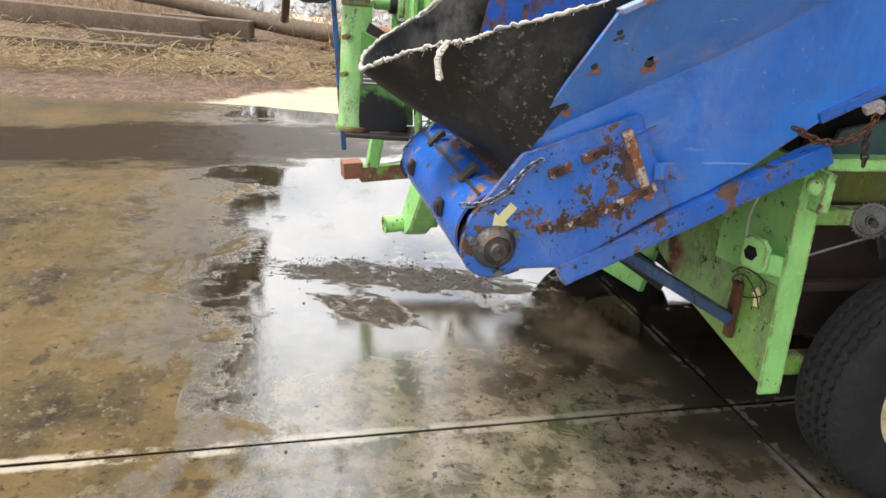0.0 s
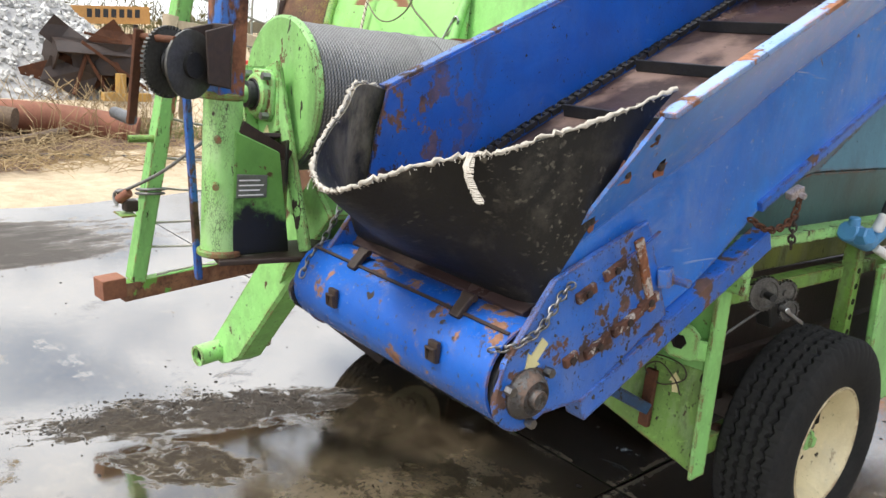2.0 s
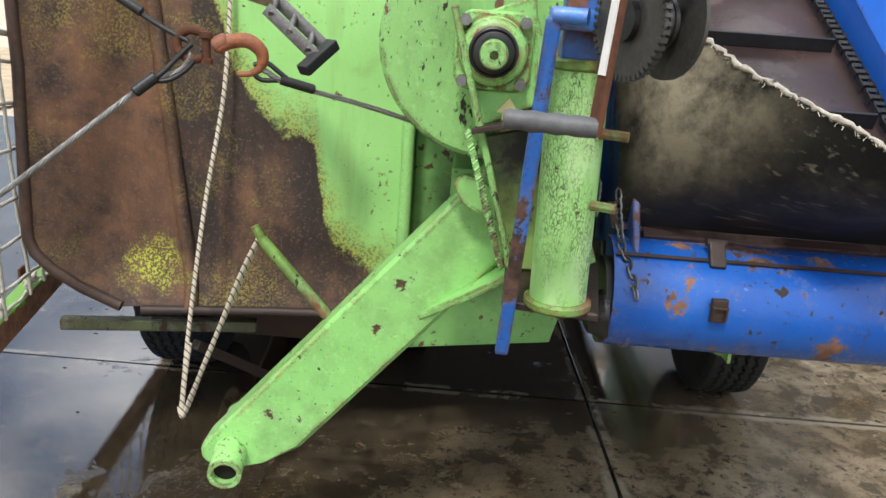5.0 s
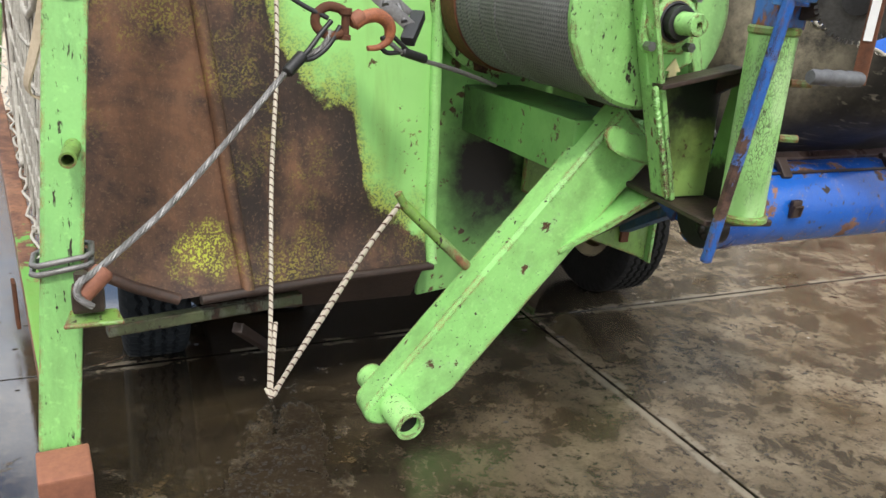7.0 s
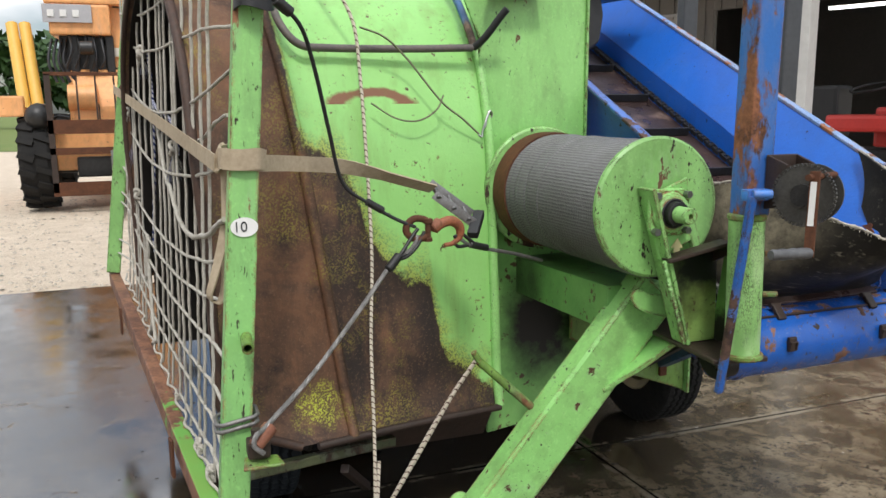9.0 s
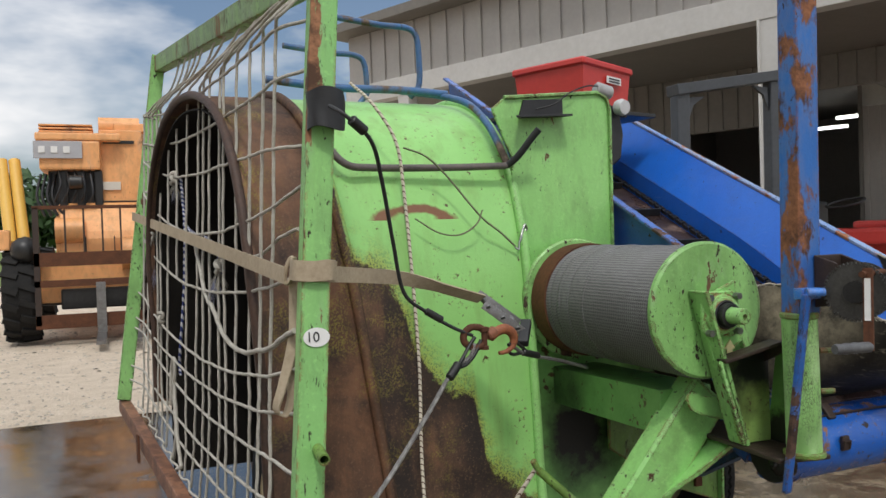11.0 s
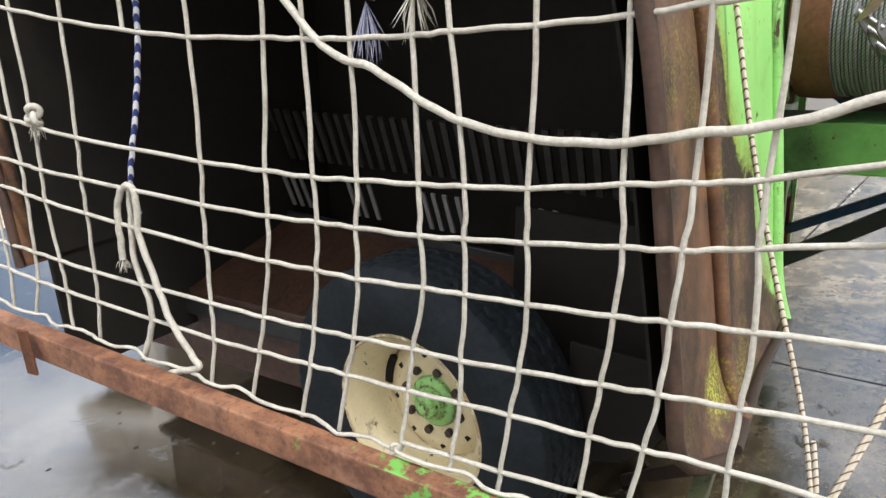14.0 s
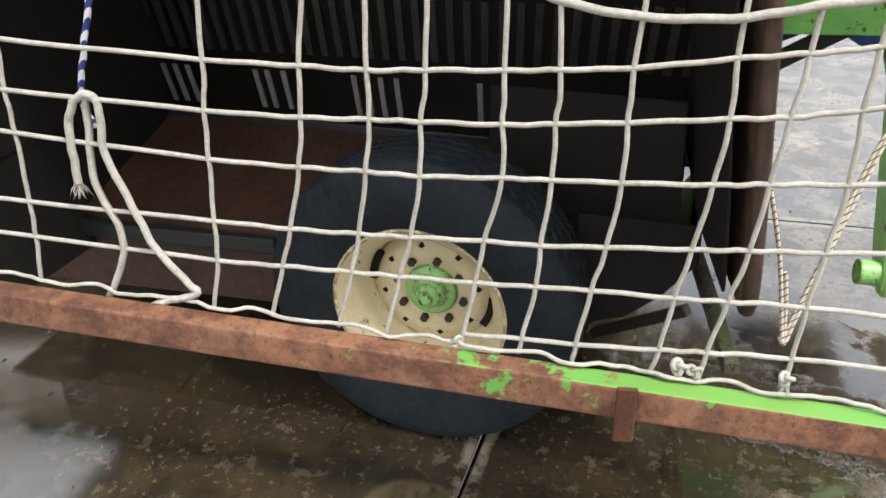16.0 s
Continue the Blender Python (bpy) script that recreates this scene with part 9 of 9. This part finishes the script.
# recessed wall with openings
V0 = 2.4
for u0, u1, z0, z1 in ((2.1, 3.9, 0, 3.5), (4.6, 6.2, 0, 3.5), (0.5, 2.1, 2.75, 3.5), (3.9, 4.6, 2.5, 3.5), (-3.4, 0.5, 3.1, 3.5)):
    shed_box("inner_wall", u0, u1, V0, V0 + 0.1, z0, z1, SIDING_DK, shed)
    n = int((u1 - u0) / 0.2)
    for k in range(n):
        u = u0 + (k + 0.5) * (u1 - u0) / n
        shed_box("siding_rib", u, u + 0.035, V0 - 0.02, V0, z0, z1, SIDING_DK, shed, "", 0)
for u0, u1, z0, z1 in ((-0.55, 0.5, 0, 3.1),):
    shed_box("inner_wall", u0, u1, V0 + 2.0, V0 + 2.1, z0, z1, SIDING, shed)
    for k in range(7):
        u = u0 + (k + 0.5) * (u1 - u0) / 7
        shed_box("siding_rib", u, u + 0.03, V0 + 1.98, V0 + 2.0, z0, z1, SIDING, shed, "", 0)
louver = shed_box("louver_frame", 2.6, 3.4, V0 - 0.03, V0 - 0.005, 1.9, 2.75, SHED_WHITE, shed, "pale louvre vent")
for k in range(11):
    shed_box("slat", 2.65, 3.35, V0 - 0.06, V0 - 0.03, 1.95 + k * 0.072, 1.99 + k * 0.072, SIDING, louver, "", 0)
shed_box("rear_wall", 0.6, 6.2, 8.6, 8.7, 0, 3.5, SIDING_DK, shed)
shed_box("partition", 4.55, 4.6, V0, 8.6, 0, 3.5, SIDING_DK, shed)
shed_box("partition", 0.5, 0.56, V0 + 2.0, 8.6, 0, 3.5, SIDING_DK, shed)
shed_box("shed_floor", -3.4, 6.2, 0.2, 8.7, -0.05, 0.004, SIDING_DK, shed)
TUBE_LIGHT, nt, bs = nodes_of("lit_fluorescent_tube")
bs.inputs["Emission Color"].default_value, bs.inputs["Emission Strength"].default_value = (1, 0.98, 0.95, 1), 6.0
for u, v in ((1.2, 3.8), (0.2, 5.2), (1.3, 6.4)):
    shed_box("tube_light", u, u + 0.9, v, v + 0.07, 3.06, 3.11, TUBE_LIGHT, shed, "lit fluorescent tube")
# red tractor under the porch
tractor = thing("tractor", (4.9, 3.4, 0), "red tractor with a black roll bar under the porch", "tractor")


def trac(name, u0, u1, v0, v1, z0, z1, mat, label="", bev=0.04):
    return shed_box(name, u0, u1, v0, v1, z0, z1, mat, tractor, label, bev)


trac("hood", -1.7, -0.25, 1.3, 1.95, 1.12, 1.52, RED, "bright red hood")
trac("fender", -0.95, 0.1, 0.95, 1.25, 1.28, 1.45, RED)
trac("chassis", -1.8, 0.6, 1.35, 1.9, 0.5, 1.1, STEEL_DARK)
trac("seat", 0.15, 0.5, 1.4, 1.85, 1.2, 1.75, BLACK)
bm = B()
p = W(-0.1, 1.6, 1.72)
tube(bm, [p + V(0.19 * math.cos(a), 0.19 * math.sin(a), 0.05 * math.cos(a)) for a in [2 * math.pi * k / 24 for k in range(24)]], 0.014, 6, closed=True)
part("steering_wheel", bm, BLACK, tractor, "", 60)
for u, r in ((0.6, 0.62), (-1.5, 0.4)):
    for v in (1.0, 2.2):
        bm = B()
        lathe(bm, W(u, v, r), tuple(SN), [(0.0, -0.05), (r * 0.55, -0.12), (r * 0.9, -0.13), (r, -0.08), (r, 0.08), (r * 0.9, 0.13), (r * 0.55, 0.12), (0, 0.05)], 28)
        part("tyre", bm, TYRE, tractor, "", 40)

# dark frame that stands behind the conveyor's upper end
GREY_STEEL = plain("dark_grey_enamel", (0.055, 0.06, 0.068), (0.035, 0.038, 0.043), 0.4, 0, 4, 0.1)
frame_stand = thing("steel_frame", (1.2, 1.0, 0), "dark grey steel frame standing by the conveyor", "frame")
for x, zt, w in ((0.82, 2.40, 0.10), (1.62, 2.50, 0.13)):
    bm = B()
    beam(bm, (x - 0.02, 1.0, 0.0), (x, 1.0, zt), w, 0.08, (0, 1, 0), 0.012)
    part("leg", bm, GREY_STEEL, frame_stand)
bm = B()
beam(bm, (0.76, 1.0, 2.40), (1.70, 1.0, 2.545), 0.12, 0.07, (0, 0, 1), 0.006)
part("top_beam", bm, GREY_STEEL, frame_stand)
for x, s, z in ((0.87, 1, 2.36), (1.55, -1, 2.45)):
    bm = B()
    slab(bm, [(x, 0.98, z), (x + s * 0.14, 0.98, z + 0.01), (x + s * 0.04, 0.98, z - 0.05), (x, 0.98, z - 0.16)], (0, 0.02, 0), 0.002)
    part("gusset", bm, GREY_STEEL, frame_stand)

# ---- fittings on top of the hood ----
GREY_BLUE = paint("worn_blue_tube", (0.03, 0.12, 0.30), (0.05, 0.15, 0.34), 0.50, 0.56, 0.4, 0.4, 6, rust=(0.10, 0.07, 0.05))
guard = thing("hood_guard_rail", (-1.5, -0.4, 1.75), "bent blue tube guard rail on the hood", "rail")
bm = B()
tube(bm, smooth_line([(-1.955, -0.50, 1.93), (-1.935, -0.575, 1.83), (-1.88, -0.60, 1.765), (-1.78, -0.585, 1.755), (-1.5, -0.575, 1.757), (-1.26, -0.565, 1.765)], 6), 0.013, 10)
part("cross_tube", bm, plain("scraped_grey_tube", (0.16, 0.13, 0.11), (0.08, 0.075, 0.075), 0.5), guard, "scraped grey tube", 60)
bm = B()
tube(bm, smooth_line([(-1.25, -0.56, 1.765), (-1.255, -0.50, 1.85), (-1.26, -0.40, 1.955), (-1.27, -0.27, 2.04), (-1.31, -0.14, 2.09), (-1.42, -0.05, 2.12), (-1.55, 0.0, 2.14)], 6), 0.014, 10)
part("side_tube", bm, GREY_BLUE, guard, "blue side tube", 60)
bm = B()
tube(bm, smooth_line([(-1.255, -0.565, 1.765), (-1.225, -0.60, 1.80), (-1.19, -0.64, 1.86), (-1.17, -0.66, 1.89)], 4), 0.013, 10)
part("bent_peg", bm, BLACK, guard, "black bent peg", 60)
for dx, y, zt in ((0.0, 0.0, 2.41), (-0.16, 0.25, 2.34)):
    bm = B()
    tube(bm, smooth_line([(-1.75 + dx, y, zt + 0.02), (-1.55 + dx, y, zt), (-1.43 + dx, y, zt - 0.005), (-1.385 + dx, y, zt - 0.04), (-1.375 + dx, y, zt - 0.15), (-1.38 + dx, y, 2.16), (-1.42 + dx, y, 2.11)], 6), 0.013, 10)
    part("loop_rail", bm, GREY_BLUE, guard, "upright loop of blue tube", 60)
bm = B()
tube(bm, smooth_line([(-2.05, -0.1, 2.14), (-1.8, -0.12, 2.115), (-1.5, -0.12, 2.115), (-1.30, -0.12, 2.105)], 4), 0.016, 10)
part("ridge_tube", bm, GREY_BLUE, guard, "", 60)

cord = thing("thin_cord", (-1.4, -0.6, 1.5), "thin grey cord clipped to the hood", "cord")
bm = B()
tube(bm, smooth_line([(-1.685, -0.63, 1.82), (-1.60, -0.625, 1.79), (-1.52, -0.62, 1.72), (-1.41, -0.645, 1.58), (-1.33, -0.64, 1.52), (-1.262, -0.625, 1.465)], 6), 0.0035, 6)
tube(bm, smooth_line([(-1.40, -0.645, 1.60), (-1.43, -0.655, 1.55), (-1.50, -0.665, 1.515), (-1.58, -0.665, 1.525), (-1.66, -0.655, 1.575)], 6), 0.003, 6)
part("line", bm, plain("grey_green_cord", (0.22, 0.22, 0.14), (0.14, 0.14, 0.09), 0.8), cord, "", 60)
bm = B()
tube(bm, smooth_line([(-1.262, -0.622, 1.462), (-1.25, -0.625, 1.455), (-1.245, -0.62, 1.475), (-1.222, -0.61, 1.525), (-1.21, -0.605, 1.545), (-1.20, -0.60, 1.53), (-1.212, -0.60, 1.515), (-1.24, -0.612, 1.48)], 5), 0.0045, 6)
part("snap_clip", bm, CHROME, cord, "bright snap clip", 60)

bracket = thing("black_bracket", (-1.1, -0.56, 1.97), "black angle bracket bolted to the plate", "bracket")
bm = B()
slab(bm, [(-1.19, -0.541, 1.955), (-1.0, -0.541, 1.965), (-1.0, -0.541, 2.025), (-1.17, -0.541, 2.015)], (0, -0.008, 0), 0.001)
slab(bm, [(-1.24, -0.62, 1.945), (-1.0, -0.62, 1.957), (-1.0, -0.545, 1.962), (-1.19, -0.545, 1.952)], (0, 0, -0.008), 0.001)
part("angle", bm, BLACK, bracket)
bm = B()
tube(bm, smooth_line([(-1.12, -0.56, 1.98), (-1.05, -0.57, 2.0), (-0.98, -0.57, 2.045), (-0.90, -0.56, 2.075), (-0.84, -0.55, 2.08)], 5), 0.003, 6)
part("wire", bm, STEEL_DARK, bracket, "", 60)
work_lamp = thing("work_lamp", (-0.74, -0.55, 2.0), "pale round work lamp on the plate's corner", "lamp")
bm = B()
lathe(bm, (-0.735, -0.545, 2.0), (0.2, -1, -0.1), [(0, 0.03), (0.028, 0.028), (0.034, 0.01), (0.03, -0.01), (0.0, -0.02)], 20)
part("lens", bm, plain("milky_lens", (0.62, 0.63, 0.64), (0.5, 0.5, 0.5), 0.3), work_lamp, "", 40)
bm = B()
cyl(bm, (-0.84, -0.53, 2.075), (-0.765, -0.53, 2.055), 0.028, 16, bevel=0.008)
part("body", bm, plain("grey_lamp_body", (0.4, 0.4, 0.4), (0.3, 0.3, 0.3), 0.5), work_lamp, "", 40)
blk = thing("black_box", (-0.72, -0.5, 1.85), "black moulded box behind the plate's edge", "box")
bm = B()
slab(bm, [(-0.77, -0.52, 1.76), (-0.715, -0.52, 1.80), (-0.70, -0.52, 1.90), (-0.72, -0.52, 2.0), (-0.77, -0.52, 2.02)], (0, 0.08, 0), 0.008)
part("shell", bm, BLACK, blk)
# crate and its shelf
bm = B()
slab(bm, [(-0.80, -0.05, 2.095), (-0.05, 0.12, 2.095), (-0.15, 0.62, 2.095), (-0.85, 0.48, 2.095)], (0, 0, -0.02), 0.003)
part("shelf", bm, STEEL_DARK, trailer, "dark steel shelf")
for x in (-0.70, -0.86):
    bm = B()
    beam(bm, (x, -0.52, 1.98), (x + 0.02, 0.3, 2.07), 0.03, 0.03)
    part("shelf_arm", bm, STEEL_DARK, trailer)
crate = thing("red_crate", (-0.45, 0.3, 2.095), "red plastic lidded box on the machine", "box")
P0, a1, b1 = V(-0.55, 0.0, 0), V(-0.17, 0.38, 0), V(0.42, 0.21, 0)
bm = B()
rows = []
for z, q in ((2.097, 0.05), (2.30, 0.012)):
    rows.append([P0 + a1 * q + b1 * q + V(0, 0, z), P0 + a1 * (1 - q) + b1 * q + V(0, 0, z), P0 + a1 * (1 - q) + b1 * (1 - q) + V(0, 0, z), P0 + a1 * q + b1 * (1 - q) + V(0, 0, z)])
R = loft(bm, rows, True)
bm.faces.new(R[0][::-1])
bm.faces.new(R[1])
part("tub", bm, RED, crate)
bm = B()
o = 0.02
slab(bm, [P0 - a1 * o - b1 * o + V(0, 0, 2.30), P0 + a1 * (1 + o) - b1 * o + V(0, 0, 2.30), P0 + a1 * (1 + o) + b1 * (1 + o) + V(0, 0, 2.30), P0 - a1 * o + b1 * (1 + o) + V(0, 0, 2.30)], (0, 0, 0.035), 0.008)
part("lid", bm, RED, crate)
bm = B()
n1 = V(b1.y, -b1.x, 0).normalized()
c = P0 + b1 * 0.45 + n1 * 0.003
slab(bm, [c + V(0, 0, 2.235), c + b1 * 0.3 + V(0, 0, 2.235), c + b1 * 0.3 + V(0, 0, 2.27), c + V(0, 0, 2.27)], tuple(n1 * 0.002), 0)
tagl = part("label", bm, WHITE, crate, "white label")
for k in range(2):
    bm = B()
    c2 = c + n1 * 0.003 + b1 * 0.04
    slab(bm, [c2 + V(0, 0, 2.241 + k * 0.013), c2 + b1 * 0.22 + V(0, 0, 2.241 + k * 0.013), c2 + b1 * 0.22 + V(0, 0, 2.248 + k * 0.013), c2 + V(0, 0, 2.248 + k * 0.013)], tuple(n1 * 0.001), 0)
    part("text_bar", bm, BLACK, tagl)

# ---- fittings on the right side ----
side_winch = thing("side_winch", (-0.17, -0.05, 0.8), "small zinc hand winch on the side rail", "winch")
ZINC = plain("greasy_zinc", (0.20, 0.195, 0.185), (0.05, 0.045, 0.04), 0.38, 0.7, 22, 0.4)
for gx, gy, gz, gr, teeth in ((-0.165, -0.215, 0.832, 0.050, 26), (-0.135, -0.150, 0.836, 0.036, 20), (-0.120, -0.140, 0.785, 0.030, 18)):
    bm = B()
    ga = V(1, -0.5, 0).normalized()
    lathe(bm, (gx, gy, gz), ga, [(0, 0.010), (gr * 0.3, 0.010), (gr * 0.32, 0.004), (gr * 0.8, 0.004), (gr * 0.84, 0.007), (gr, 0.006), (gr, -0.006), (0, -0.006)], 32)
    gd, gs, gt = frame_of(ga)
    for k in range(teeth):
        a = 2 * math.pi * k / teeth
        rd = gs * math.cos(a) + gt * math.sin(a)
        c = V(gx, gy, gz) + rd * (gr + 0.002)
        beam(bm, c - gd * 0.005, c + gd * 0.005, 0.004, 0.006, tuple(rd), 0)
    part("gear", bm, ZINC, side_winch, "greasy toothed gear", 40)
bm = B()
slab(bm, [(-0.15, -0.20, 0.80), (-0.15, -0.11, 0.80), (-0.15, -0.10, 0.74), (-0.15, -0.16, 0.72)], (-0.05, 0, 0), 0.004)
cyl(bm, (-0.16, -0.215, 0.832), (-0.125, -0.235, 0.832), 0.011, 12)
part("bracket", bm, STEEL_DARK, side_winch)
bm = B()
cyl(bm, (-0.12, -0.19, 0.80), (-0.085, -0.115, 0.752), 0.007, 10)
cyl(bm, (-0.12, -0.19, 0.80), (-0.09, -0.205, 0.80), 0.009, 10, bevel=0.002)
part("crank", bm, CHROME, side_winch, "bright bent crank", 40)
bm = B()
tube(bm, [(-0.17, -0.18, 0.785), (-0.185, -0.44, 0.70)], 0.004, 6)
part("cable", bm, CABLE, side_winch, "", 60)
valve = thing("blue_coupling", (-0.17, 0.30, 0.95), "pale blue pipe coupling with a white cap", "coupling")
PB = plain("pale_blue_plastic", (0.10, 0.30, 0.55), (0.07, 0.24, 0.46), 0.4)
bm = B()
cyl(bm, (-0.13, 0.17, 1.005), (-0.12, 0.33, 0.96), 0.034, 14, bevel=0.006)
cyl(bm, (-0.12, 0.33, 0.96), (-0.09, 0.395, 1.03), 0.027, 14, bevel=0.006)
cyl(bm, (-0.11, 0.20, 0.99), (-0.065, 0.19, 1.0), 0.030, 6, bevel=0.005)
cyl(bm, (-0.12, 0.19, 1.02), (-0.12, 0.185, 1.05), 0.018, 10, bevel=0.004)
part("body", bm, PB, valve, "", 40)
bm = B()
cyl(bm, (-0.10, 0.318, 1.0), (-0.085, 0.322, 1.06), 0.018, 12, bevel=0.006)
cyl(bm, (-0.11, 0.37, 0.94), (-0.085, 0.43, 0.91), 0.016, 12, bevel=0.004)
part("cap", bm, WHITE, valve, "white cap", 40)
bm = B()
tube(bm, smooth_line([(-0.095, 0.345, 1.03), (-0.09, 0.335, 1.075), (-0.09, 0.352, 1.098), (-0.09, 0.385, 1.085), (-0.09, 0.405, 1.05)], 5), 0.013, 10)
part("elbow", bm, BLACK, valve, "black rubber elbow", 60)
loop_wire = thing("wire_loop", (-0.23, -0.5, 0.8), "pale bent wire hanging on the bracket", "wire")
bm = B()
tube(bm, smooth_line([(-0.30, -0.475, 0.88), (-0.31, -0.49, 0.80), (-0.29, -0.50, 0.73), (-0.25, -0.51, 0.69), (-0.215, -0.515, 0.70)], 5), 0.0035, 6)
part("wire", bm, plain("pale_wire", (0.5, 0.48, 0.4), (0.35, 0.33, 0.28), 0.5), loop_wire, "", 60)
bm = B()
tube(bm, smooth_line([(-0.36, -0.474, 0.60), (-0.32, -0.466, 0.63), (-0.25, -0.446, 0.62), (-0.235, -0.442, 0.58), (-0.30, -0.460, 0.545), (-0.35, -0.473, 0.58), (-0.31, -0.463, 0.61), (-0.26, -0.449, 0.57), (-0.24, -0.444, 0.53)], 5), 0.0022, 5)
tw = thing("tangled_wire", (-0.3, -0.46, 0.55), "tangle of thin rusty wire on the corner plate", "wire")
part("wire", bm, RUST_DARK, tw, "", 60)
